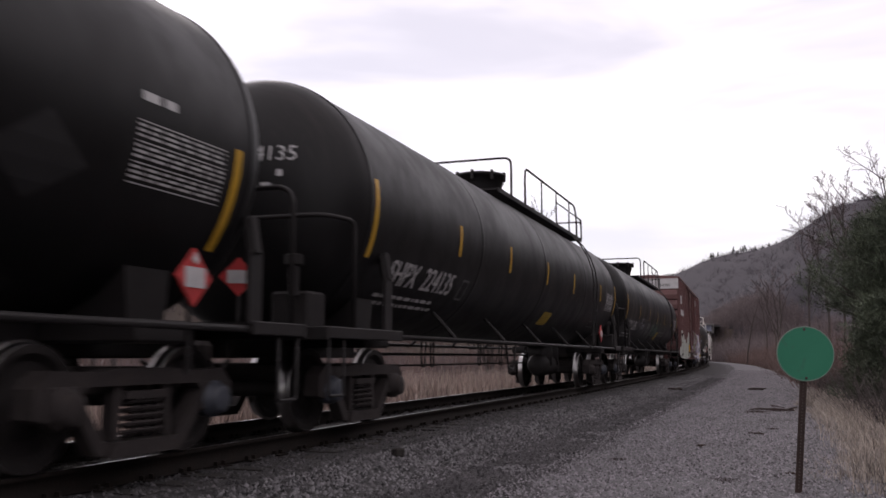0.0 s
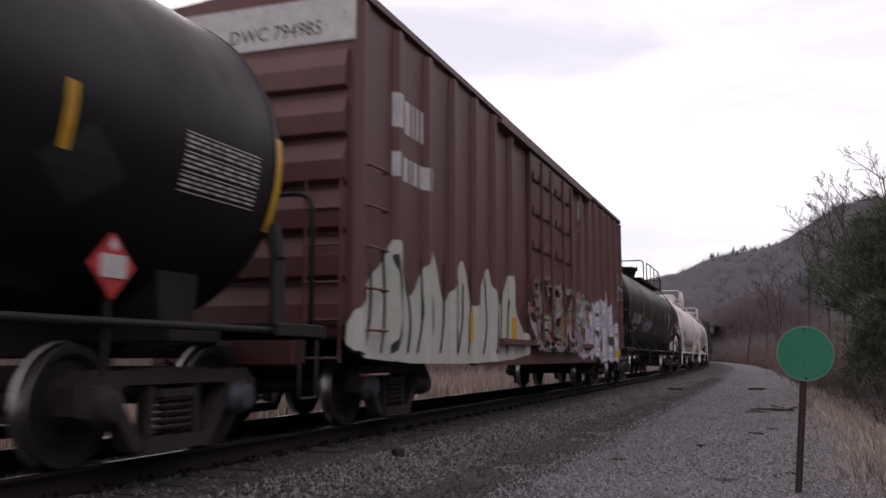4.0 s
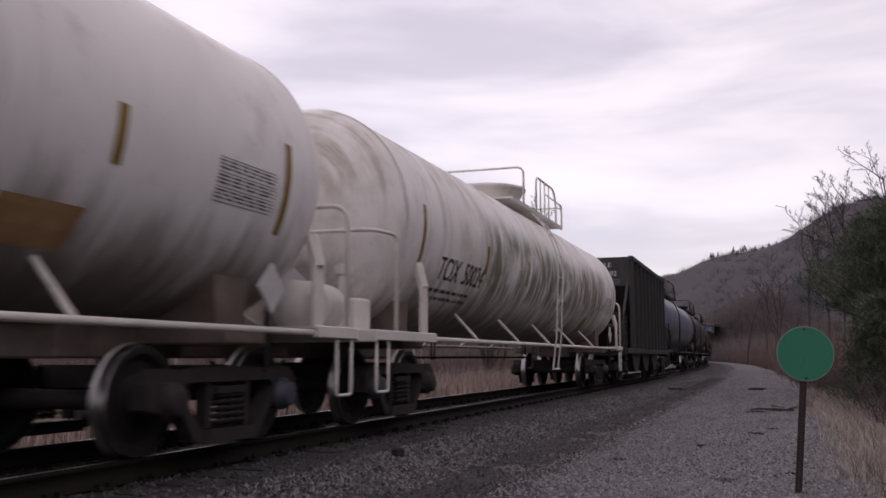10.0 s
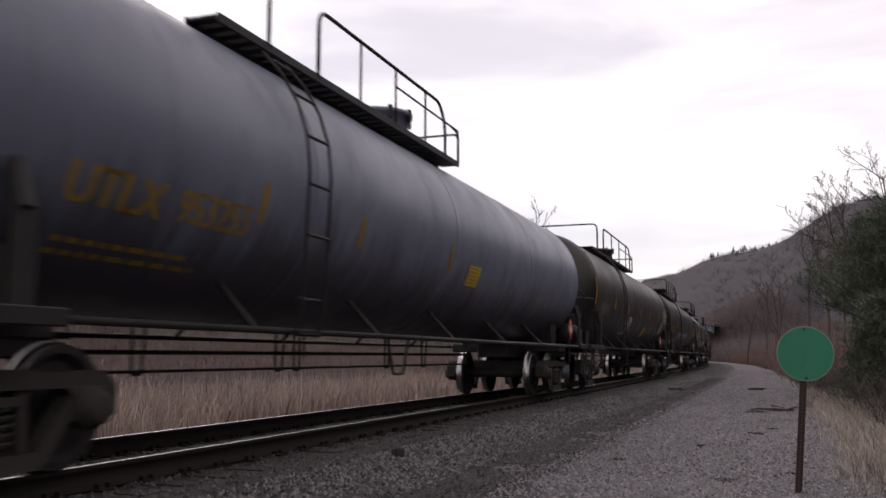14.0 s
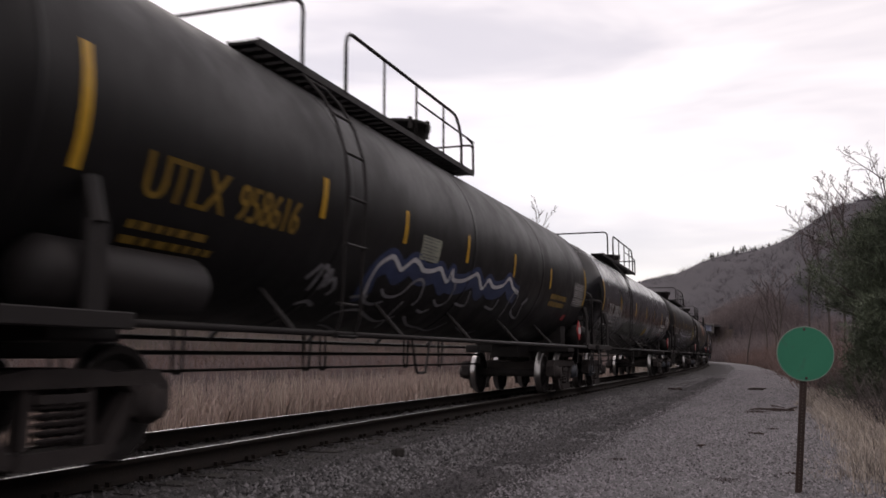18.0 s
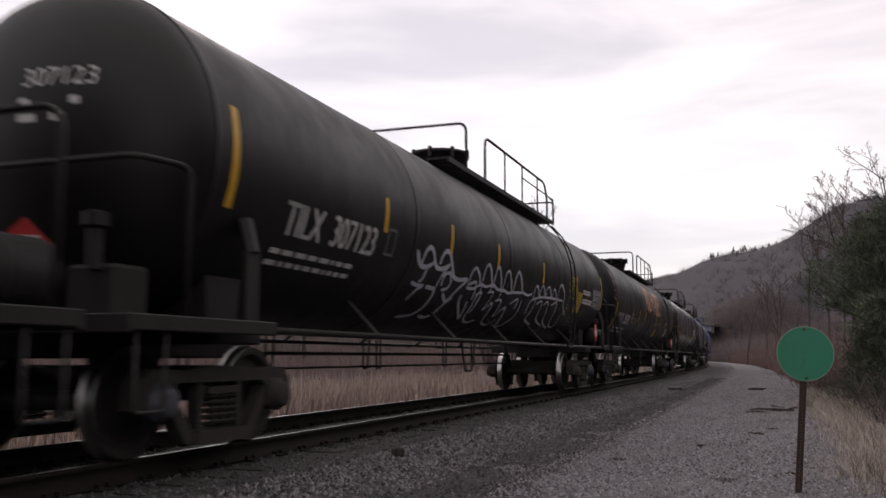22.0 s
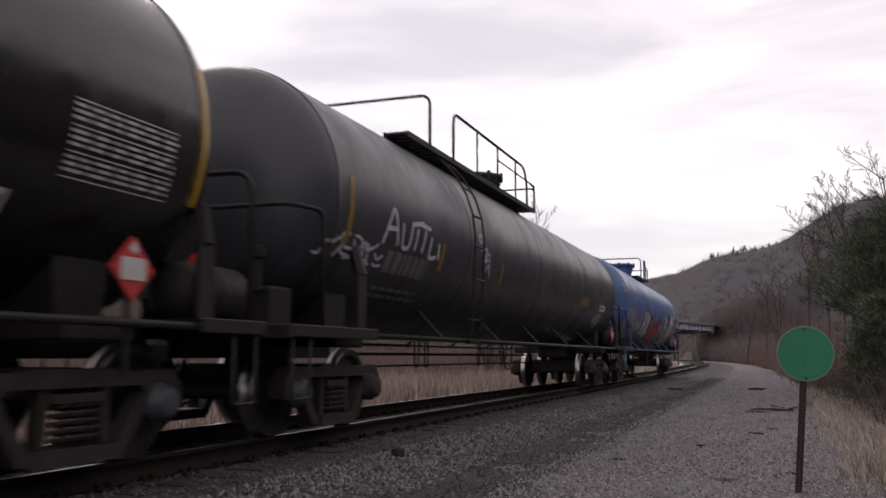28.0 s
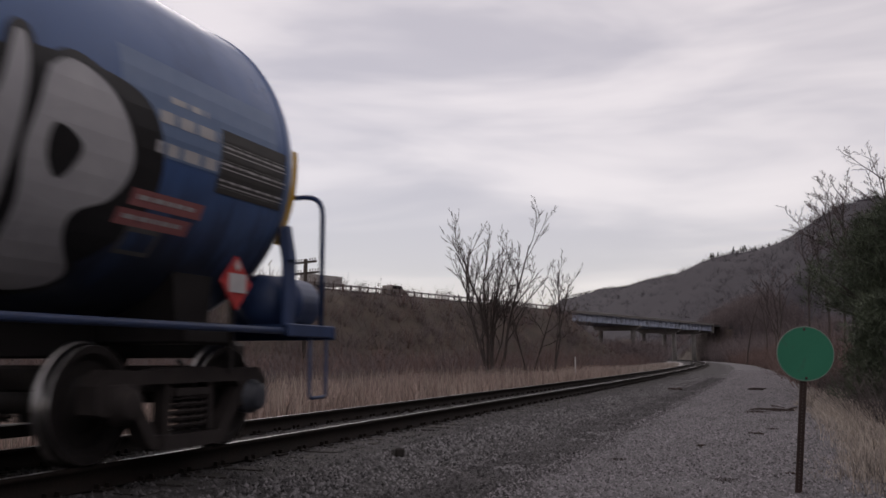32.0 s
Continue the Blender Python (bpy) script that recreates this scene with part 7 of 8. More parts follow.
def field(s0, s1, o0, o1, power=1.0, clump=0.0, edge=None):
    def zone(rng, count):
        s = s0 + (s1 - s0) * rng.uniform(0, 1, count) ** power
        o = o0 + (o1 - o0) * rng.uniform(0, 1, count)
        keep = []
        for i in range(count):
            if edge and o[i] > o1 - edge * (0.5 + noise.noise((s[i] * 0.7, 1.0, 8.0)) + 0.5 * noise.noise((s[i] * 2.3, 4.0, 8.0))):
                continue
            x, y, a = track_point(s[i])
            x, y = x - o[i] * math.sin(a), y + o[i] * math.cos(a)
            if clump and noise.noise((x * clump, y * clump, 4.0)) + 0.25 < rng.uniform(-0.25, 0.5):
                continue
            keep.append((x, y, ground_z(x, y)))
        return np.array(keep)
    return zone


blades("tall_dry_grass", 62000, field(2, 70, 3.2, 15, 1.4, 0.35), 0.80, 0.010, M_GRASS, "tall dry tan grass beyond the track", 21, droop=0.75)
blades("tall_dry_grass", 26000, field(2, 130, 3.2, 34, 1.1), 0.75, 0.016, M_GRASS, "dry tan grass in the wet field", 22, droop=0.8)
blades("reed_stalks", 5200, field(4, 60, 3.4, 16, 1.2, 0.3), 1.1, 0.009, M_TUFT, "pale reed stalks standing above the grass", 26, droop=0.25)
blades("dry_grass", 9000, field(60, 150, 3.0, 9, 1.0), 0.7, 0.02, M_PALEGRASS, "dry grass along the far track", 23)
blades("pale_dry_grass", 5000, field(5, 22, -6.5, -5.95, 1.2, 1.3), 0.15, 0.005, M_PALEGRASS, "short pale grass creeping into the gravel", 27, droop=1.2)
blades("pale_dry_grass", 24000, field(8.5, 24, -7.9, -6.1, 1.3, 1.9, 0.5), 0.24, 0.008, M_PALEGRASS, "pale dry grass in clumps beside the gravel path", 24, droop=0.8)
blades("seed_stalks", 3200, field(9.2, 24, -7.7, -6.2, 1.2, 0.8, 0.4), 0.42, 0.004, M_TUFT, "pale seed stalks above the dry grass", 28, droop=0.9)
blades("pale_dry_grass", 9000, field(21, 30, -8.0, -6.3, 1.0, 0.6, 0.4), 0.36, 0.009, M_PALEGRASS, "pale dry grass along the edge of the path", 25, droop=0.7)
blades("dead_undergrowth", 26000, field(8, 60, -13, -7.3, 1.5, 0.7), 0.45, 0.010, M_DARKTWIG, "dead brown undergrowth below the pines", 29, "undergrowth", 0.9)


def shrubs(name, centres, height, spread_r, twigs, width, material, label, seed, category="brush"):
    """Leafless brush: fans of tapering twigs, each with two side twigs."""
    rng = np.random.default_rng(seed)
    vs, fs = [], []
    k = 0
    P, Q, W = [], [], []
    for cx, cy, cz, sc in centres:
        n = int(twigs * rng.uniform(0.7, 1.3))
        ax = rng.normal(0, spread_r * sc * 0.5, (n, 2))
        base = np.stack([cx + ax[:, 0] * 0.45, cy + ax[:, 1] * 0.45, np.full(n, cz - 0.2)], -1)
        hh = height * sc * rng.uniform(0.45, 1.05, n)
        tip = np.stack([cx + ax[:, 0] * 1.5, cy + ax[:, 1] * 1.5, cz + hh], -1)
        P.append(base), Q.append(tip), W.append(np.full(n, width * sc))
        for _ in range(2):
            u = rng.uniform(0.4, 0.85, (n, 1))
            st = base + (tip - base) * u
            en = st + np.stack([rng.normal(0, 0.22, n) * hh, rng.normal(0, 0.22, n) * hh, rng.uniform(0.1, 0.35, n) * hh], -1)
            P.append(st), Q.append(en), W.append(np.full(n, width * sc * 0.6))
    P, Q, W = np.concatenate(P), np.concatenate(Q), np.concatenate(W)
    n = len(P)
    a = rng.uniform(0, math.tau, n)
    d = np.stack([np.cos(a) * W, np.sin(a) * W, np.zeros(n)], -1)
    e = np.stack([-np.sin(a) * W, np.cos(a) * W, np.zeros(n)], -1)
    v = np.stack([P - d, P + d, P + e, Q], 1)
    tri = np.array([(0, 1, 3), (1, 2, 3), (2, 0, 3)])
    f = tri[None] + (np.arange(n) * 4)[:, None, None]
    me = mesh_from(name, v.reshape(-1, 3), f.reshape(-1, 3))
    me.materials.append(material)
    return tagged(new(name, me), label, category, kind="stuff")


def bank_places(count, seed, a0, a1, side0, side1, lo=0.7, hi=1.3):
    rnd = random.Random(seed)
    out = []
    while len(out) < count:
        p = ROAD_A + ROAD_DIR * rnd.uniform(a0, a1) + ROAD_N * rnd.uniform(side0, side1)
        if abs(off_track(p.x, p.y)) < 7 or off_track(p.x, p.y) < 0:
            continue
        out.append((p.x, p.y, ground_z(p.x, p.y), rnd.uniform(lo, hi)))
    return out


def end_places(count, seed, a0, a1, side0, side1):
    rnd = random.Random(seed)
    out = []
    while len(out) < count:
        p = ROAD_A + ROAD_DIR * rnd.uniform(a0, a1) + ROAD_N * rnd.uniform(side0, side1)
        if off_track(p.x, p.y) < -6.5:
            out.append((p.x, p.y, ground_z(p.x, p.y), rnd.uniform(0.8, 1.6)))
    return out


def valley_places(count, seed, r0, r1, a0, a1, test, lo=0.7, hi=1.3):
    rnd = random.Random(seed)
    out = []
    tries = 0
    while len(out) < count and tries < count * 60:
        tries += 1
        x, y = out_at(rnd.uniform(r0, r1), rnd.uniform(a0, a1))
        if test(off_track(x, y), x, y):
            out.append((x, y, ground_z(x, y), rnd.uniform(lo, hi)))
    return out


shrubs("bank_brush", bank_places(1500, 31, -130, 60, 8.6, 34), 1.9, 1.6, 12, 0.034, M_TWIG, "leafless brown brush on the road bank", 41)
shrubs("bank_brush", bank_places(800, 32, -130, 140, 8, 60), 2.3, 1.5, 12, 0.036, M_REDTWIG, "reddish-brown brush at the foot of the road bank", 42)
shrubs("field_brush", valley_places(420, 33, -70, 10, 30, 110, lambda o, x, y: 14 < o < 70), 2.0, 1.3, 18, 0.022, M_TWIG, "leafless brush at the field's edge", 43)
shrubs("field_brush", [p for p in valley_places(420, 56, -40, 6, 6, 70, lambda o, x, y: 7.5 < o < 30)], 1.15, 1.1, 20, 0.012, M_TWIG, "low leafless brush in the dry grass", 56)
shrubs("path_brush", valley_places(620, 34, 4, 60, 30, 190, lambda o, x, y: -22 < o < -6.9 - 0.4 * noise.noise((x * 0.3, 0.0, 0.0))), 2.5, 1.2, 22, 0.022, M_REDTWIG, "reddish-brown leafless brush beside the path", 44)
shrubs("path_brush", valley_places(420, 35, 15, 110, 60, 300, lambda o, x, y: -60 < o < -9), 4.6, 1.8, 22, 0.045, M_TWIG, "leafless thicket at the foot of the ridge", 45)
# out of view: woods that keep low sky light off the cars' near sides
shrubs("slope_woods", valley_places(500, 38, 16, 110, -110, 12, lambda o, x, y: o < -12 and valley(x, y)[0] > 0.9 * valley(x, y)[1]), 11.0, 4.0, 12, 0.10, M_FARBARK, "leafless woods on the unseen slope behind the path", 48, "woods")
shrubs("bridge_brush", bank_places(420, 51, 48, 118, 5, 32) + end_places(260, 52, 136, 190, 3, 22) + [p for p in valley_places(900, 40, 20, 110, 150, 330, lambda o, x, y: o < -7.5 and -4 < (Vector((x, y)) - ROAD_A).dot(ROAD_N) < 40)], 5.0, 2.2, 11, 0.06, M_TWIG, "leafless brush beside the end of the bridge", 50)
shrubs("far_brush", valley_places(320, 55, 20, 150, 270, 470, lambda o, x, y: -34 < o < -5.5), 3.6, 2.0, 16, 0.05, M_TWIG, "leafless brush beside the far bend of the track", 55)
shrubs("pine_brush", valley_places(150, 53, 6.0, 15, 14, 30, lambda o, x, y: -10 < o < -7.6), 1.0, 0.8, 26, 0.010, M_DARKTWIG, "dark leafless brush in front of the pines", 53)
shrubs("pine_brush", valley_places(170, 39, 6.5, 18, 14, 30, lambda o, x, y: o < -8.6), 1.6, 0.9, 30, 0.010, M_DARKTWIG, "dark leafless brush under the pines", 49)
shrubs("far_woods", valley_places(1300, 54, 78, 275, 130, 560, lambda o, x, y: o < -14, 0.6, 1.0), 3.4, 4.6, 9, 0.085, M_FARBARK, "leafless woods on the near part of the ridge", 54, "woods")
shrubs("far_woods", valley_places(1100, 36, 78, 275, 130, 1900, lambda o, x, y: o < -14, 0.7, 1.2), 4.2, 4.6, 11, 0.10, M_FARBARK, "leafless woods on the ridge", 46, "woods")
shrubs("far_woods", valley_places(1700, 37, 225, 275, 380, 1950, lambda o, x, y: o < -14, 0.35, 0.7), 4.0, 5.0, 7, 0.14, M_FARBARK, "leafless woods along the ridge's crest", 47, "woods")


# ---- trees ----


def grow(seed, height, trunk_r, levels, spread_a=38, stems=1, up=0.35, kids=(3, 4), first=0.28, shrink=0.66, lean=0.28, thin=0.009):
    """Branches of a leafless tree as (points, radii)."""
    rnd = random.Random(seed)
    out = []

    def limb(p, d, length, r, lev):
        pts, rad = [p.copy()], [r]
        n = (5, 4, 4, 2, 2)[min(lev, 4)]
        q = p.copy()
        for i in range(n):
            d = (d + Vector((rnd.gauss(0, 0.13), rnd.gauss(0, 0.13), rnd.gauss(0, 0.08) + up * 0.15))).normalized()
            q = q + d * length / n
            pts.append(q.copy())
            rad.append(r * (1 - 0.75 * (i + 1) / n))
        out.append((pts, rad, lev))
        if lev < levels:
            m = rnd.randint(*kids) + (2 if lev == 0 else 0)
            for k in range(m):
                t = first + (1 - first) * (k + rnd.random()) / m if lev == 0 else 0.2 + 0.8 * (k + rnd.random()) / m
                j = min(int(t * n), n - 1)
                b = pts[j].lerp(pts[j + 1], t * n - j)
                axis = Vector((rnd.gauss(0, 1), rnd.gauss(0, 1), rnd.gauss(0, 0.3))).cross(d)
                if axis.length < 1e-3:
                    continue
                nd = d.copy()
                nd.rotate(Matrix.Rotation(radians(rnd.uniform(0.6, 1.2) * spread_a), 3, axis.normalized()))
                limb(b, nd, length * shrink * rnd.uniform(0.7, 1.1) * (1.1 - 0.45 * t), max(rad[j] * 0.62, thin), lev + 1)
    for k in range(stems):
        a = rnd.uniform(0, math.tau)
        d = Vector((lean * math.cos(a), lean * math.sin(a), 1)) if stems > 1 else Vector((0.03, 0.02, 1))
        limb(Vector((0.15 * k, 0.1 * k, -0.3)), d.normalized(), height * rnd.uniform(0.8, 0.98), trunk_r, 0)
    return out


def limbs_mesh(name, limbs, keep, sides=(7, 5, 4, 3, 3)):
    vs, fs = [], []
    for pts, rad, lev in limbs:
        if not keep(lev):
            continue
        n = sides[min(lev, 4)]
        b = len(vs)
        for i, (q, r) in enumerate(zip(pts, rad)):
            d = (pts[min(i + 1, len(pts) - 1)] - pts[max(i - 1, 0)]).normalized()
            u = d.cross(Vector((0.3, 0.9, 0.1))).normalized()
            w = d.cross(u)
            for k in range(n):
                a = k * math.tau / n
                vs.append(q + r * (math.cos(a) * u + math.sin(a) * w))
        for i in range(len(pts) - 1):
            for k in range(n):
                fs.append((b + i * n + k, b + i * n + (k + 1) % n, b + (i + 1) * n + (k + 1) % n, b + (i + 1) * n + k))
    return mesh_from(name, [tuple(v) for v in vs], fs)


def bare_tree(x, y, seed, height, trunk_r, levels, label, twig=None, **kw):
    tree = new("bare_tree")
    tree.location = (x, y, ground_z(x, y))
    tagged(tree, label, "tree", "leafless trees")
    limbs = grow(seed, height, trunk_r, levels, **kw)
    part_of("trunk", limbs_mesh("trunk", limbs, lambda l: l == 0), M_BARK, tree, "", True)
    part_of("branchwork", limbs_mesh("branchwork", limbs, lambda l: l == 1), M_BARK, tree, "", True)
    part_of("crown", limbs_mesh("crown", limbs, lambda l: l > 1), twig or M_BARK, tree, "crown of bare twigs")


bare_tree(*out_at(3.6, 64), 5, 11.0, 0.13, 4, "leafless multi-stemmed tree at the field's edge", stems=6, spread_a=23, kids=(4, 5), first=0.3, up=0.4, lean=0.17, shrink=0.46, thin=0.015)
bare_tree(*out_at(3.4, 65), 6, 8.2, 0.08, 4, "low leafless bush-like tree at the field's edge", stems=4, spread_a=42, kids=(4, 5), first=0.3, up=0.4, lean=0.25, shrink=0.5, thin=0.014)
bare_tree(*out_at(6.3, 66), 9, 7.6, 0.09, 4, "crooked leafless tree beside a larger one", stems=2, spread_a=44, kids=(4, 5), first=0.35, up=0.5, lean=0.30, shrink=0.52, thin=0.015)
bare_tree(*out_at(8.2, 68), 14, 9.2, 0.09, 4, "slender leafless tree at the field's edge", stems=2, spread_a=34, kids=(4, 5), first=0.45, up=0.7, lean=0.10, shrink=0.42, thin=0.015)
for k, (right, ahead, top_z, r, wide) in enumerate(((28.2, 70.0, 12.4, 0.12, 48), (30.0, 70.5, 13.3, 0.13, 48), (31.2, 71.0, 13.6, 0.14, 46), (32.2, 71.5, 16.0, 0.15, 44),
                                                    (33.4, 70.0, 15.2, 0.16, 46), (35.0, 70.0, 18.6, 0.20, 44), (36.8, 70.0, 19.0, 0.2, 44))):
    x, y = out_at(right, ahead)
    bare_tree(x, y, 17 + 2 * k, (top_z - ground_z(x, y)) * 0.92, r, 4, "leafless tree with a fine spreading crown on the slope", stems=1, spread_a=wide, kids=(6, 7), up=0.3, lean=0.1, shrink=0.36 if k < 4 else 0.42, first=0.66, thin=0.013, twig=M_TWIG)
for k, (right, ahead, h) in enumerate(((33.6, 92.0, 10.5), (38.0, 104.0, 11.5), (42.0, 118.0, 12.5), (47.0, 126.0, 13.0), (46.0, 138.0, 13.0))):
    bare_tree(*out_at(right, ahead), 61 + k, h, 0.13, 4, "leafless tree with a pale trunk at the foot of the ridge", twig=M_TWIG, spread_a=40, kids=(5, 6), up=0.5, shrink=0.40, first=0.35, thin=0.014)


def pine(x, y, seed, height, wide, label, low=0.27):
    rnd = random.Random(seed)
    tree = new("pine_tree")
    tree.location = (x, y, ground_z(x, y))
    tagged(tree, label, "tree", "pines")
    bm = bmesh.new()
    tube(bm, [(0, 0, -0.3), (0.03, 0.02, height * 0.35), (-0.02, 0.03, height * 0.7), (0, 0, height)], 0.07, 8)
    for v in bm.verts:
        k = 1 - 0.8 * max(v.co.z, 0) / height
        v.co.x *= k * 1.3
        v.co.y *= k * 1.3
    part("trunk", bm, M_BARK, tree, "", True)
    bm = bmesh.new()
    tips = []
    z = height * low
    while z < height * 0.97:
        reach = wide * (1 - z / height) ** 0.62 + 0.15
        for k in range(rnd.randint(13, 17)):
            a = rnd.uniform(0, math.tau)
            ln = reach * rnd.uniform(0.5, 1.1)
            pts = [Vector((0, 0, z))]
            d = Vector((math.cos(a), math.sin(a), 0.1))
            for i in range(4):
                d = (d + Vector((rnd.gauss(0, 0.12), rnd.gauss(0, 0.12), 0.12))).normalized()
                pts.append(pts[-1] + d * ln / 4)
            tube(bm, pts, 0.013, 4)
            for i, q in enumerate(pts[1:]):
                for _ in range(6 if i else 2):
                    off = Vector((rnd.gauss(0, 0.24), rnd.gauss(0, 0.24), rnd.gauss(0.04, 0.11)))
                    tips.append((q + off, (d + off * 2).normalized()))
        z += rnd.uniform(0.16, 0.30)
    part("branchwork", bm, M_BARK, tree)
    rng = np.random.default_rng(seed)
    c = np.array([tuple(t[0]) for t in tips])
    d = np.array([tuple(t[1]) for t in tips])
    per = 22
    n = len(c) * per
    C = np.repeat(c, per, 0) + rng.normal(0, 0.07, (n, 3))
    Dn = np.repeat(d, per, 0) * 0.5 + rng.normal(0, 0.55, (n, 3)) + np.array((0, 0, 0.35))
    Dn /= np.linalg.norm(Dn, axis=1)[:, None]
    ln = rng.uniform(0.11, 0.24, (n, 1))
    sd = np.cross(Dn, rng.normal(0, 1, (n, 3)))
    sd /= np.linalg.norm(sd, axis=1)[:, None]
    v = np.stack([C - sd * 0.0105, C + sd * 0.0105, C + Dn * ln], 1)
    me = mesh_from("crown", v.reshape(-1, 3), np.arange(n * 3).reshape(-1, 3))
    part_of("crown", me, M_PINE, tree, "dense dark green needles")


pine(*out_at(12.7, 24.0), 3, 5.3, 4.1, "large dark green pine beside the gravel path", 0.36)
pine(*out_at(10.3, 20.5), 4, 2.5, 1.15, "low dark green pine under a larger pine", 0.06)
pine(*out_at(15.9, 28.0), 6, 5.2, 2.7, "dark green pine behind another pine", 0.2)

# conifers standing out on the ridge
def far_conifers():
    rnd = random.Random(8)
    bm = bmesh.new()
    for _ in range(13):
        ahead = rnd.uniform(690, 830)
        x, y = out_at(rnd.uniform(236, 258), ahead)
        z = ground_z(x, y)
        h = rnd.uniform(3.0, 6.0)
        for j in range(5):
            zz = z + h * (0.15 + 0.17 * j)
            r = h * 0.30 * (1 - j / 6.5)
            ring = [bm.verts.new((x + r * math.cos(k * math.tau / 7) * rnd.uniform(0.6, 1.2), y + r * math.sin(k * math.tau / 7) * rnd.uniform(0.6, 1.2), zz + rnd.uniform(-0.5, 0.4))) for k in range(7)]
            topv = bm.verts.new((x, y, zz + h * 0.3))
            for k in range(7):
                bm.faces.new((ring[k], ring[(k + 1) % 7], topv))
    ob = part("far_conifers", bm, M_FARPINE)
    tagged(ob, "dark conifers scattered along the ridge's crest", "woods", kind="stuff")


far_conifers()

# ---- road, bridge, pole, sign ----
M_CONC = mat("weathered_concrete", (0.24, 0.228, 0.22), (0.17, 0.162, 0.157), 0.85, scale=0.8, dirt=(0.14, 0.13, 0.12), dirt_at=0.55, dirt_scale=0.7)
M_GIRDER = mat("pale_blue_grey_girder_paint", (0.46, 0.51, 0.62), (0.38, 0.42, 0.52), 0.5, scale=0.6, dirt=(0.20, 0.20, 0.22), dirt_at=0.58, dirt_scale=0.6)
M_ASPHALT = mat("grey_asphalt", (0.055, 0.054, 0.055), (0.045, 0.044, 0.045), 0.9, scale=3)
M_ZINC = mat("dull_galvanised_steel", (0.24, 0.23, 0.23), (0.17, 0.16, 0.16), 0.5, metal=0.5, scale=4)
M_POLE = mat("weathered_pole_wood", (0.075, 0.060, 0.052), (0.05, 0.042, 0.038), 0.9, scale=4, stretch=(3, 3, 0.3), bump=0.4, bump_scale=12)
M_GREEN = mat("faded_green_sign_paint", (0.010, 0.165, 0.092), (0.014, 0.19, 0.108), 0.5, scale=3, dirt=(0.03, 0.12, 0.08), dirt_at=0.6, dirt_scale=9)
M_POST = mat("rusty_brown_steel_post", (0.060, 0.036, 0.030), (0.042, 0.028, 0.025), 0.75, scale=9, bump=0.3, bump_scale=40)
M_GLASS = mat("dark_vehicle_glass", (0.02, 0.022, 0.025), None, 0.08, spec=0.6)
M_SUV = mat("pale_brown_car_paint", (0.22, 0.19, 0.17), None, 0.35)
M_TRAILER = mat("white_trailer_panel", (0.40, 0.38, 0.37), (0.33, 0.31, 0.30), 0.5, scale=1)
M_RUBBER = mat("tyre_rubber", (0.02, 0.02, 0.02), None, 0.8)


def road_pt(a, side=0.0, z=ROAD_Z):
    p = ROAD_A + ROAD_DIR * a + ROAD_N * side
    return Vector((p.x, p.y, z))


ROAD_TURN = math.degrees(math.atan2(ROAD_DIR.y, ROAD_DIR.x))


def on_road(a, side=0.0, z=ROAD_Z):
    p = road_pt(a, side, z)
    return pose(p.x, p.y, p.z, 0, 0, ROAD_TURN)


bm = bmesh.new()
for a0, a1 in ((-320, BRIDGE_0), (BRIDGE_1, 420)):
    box(bm, a0, a1, -6.2, 6.2, -0.5, 0.0)
road = part("road", bm, M_ASPHALT)
road.matrix_basis = on_road(0)
tagged(road, "two-lane asphalt highway on a bank", "road", kind="structure")


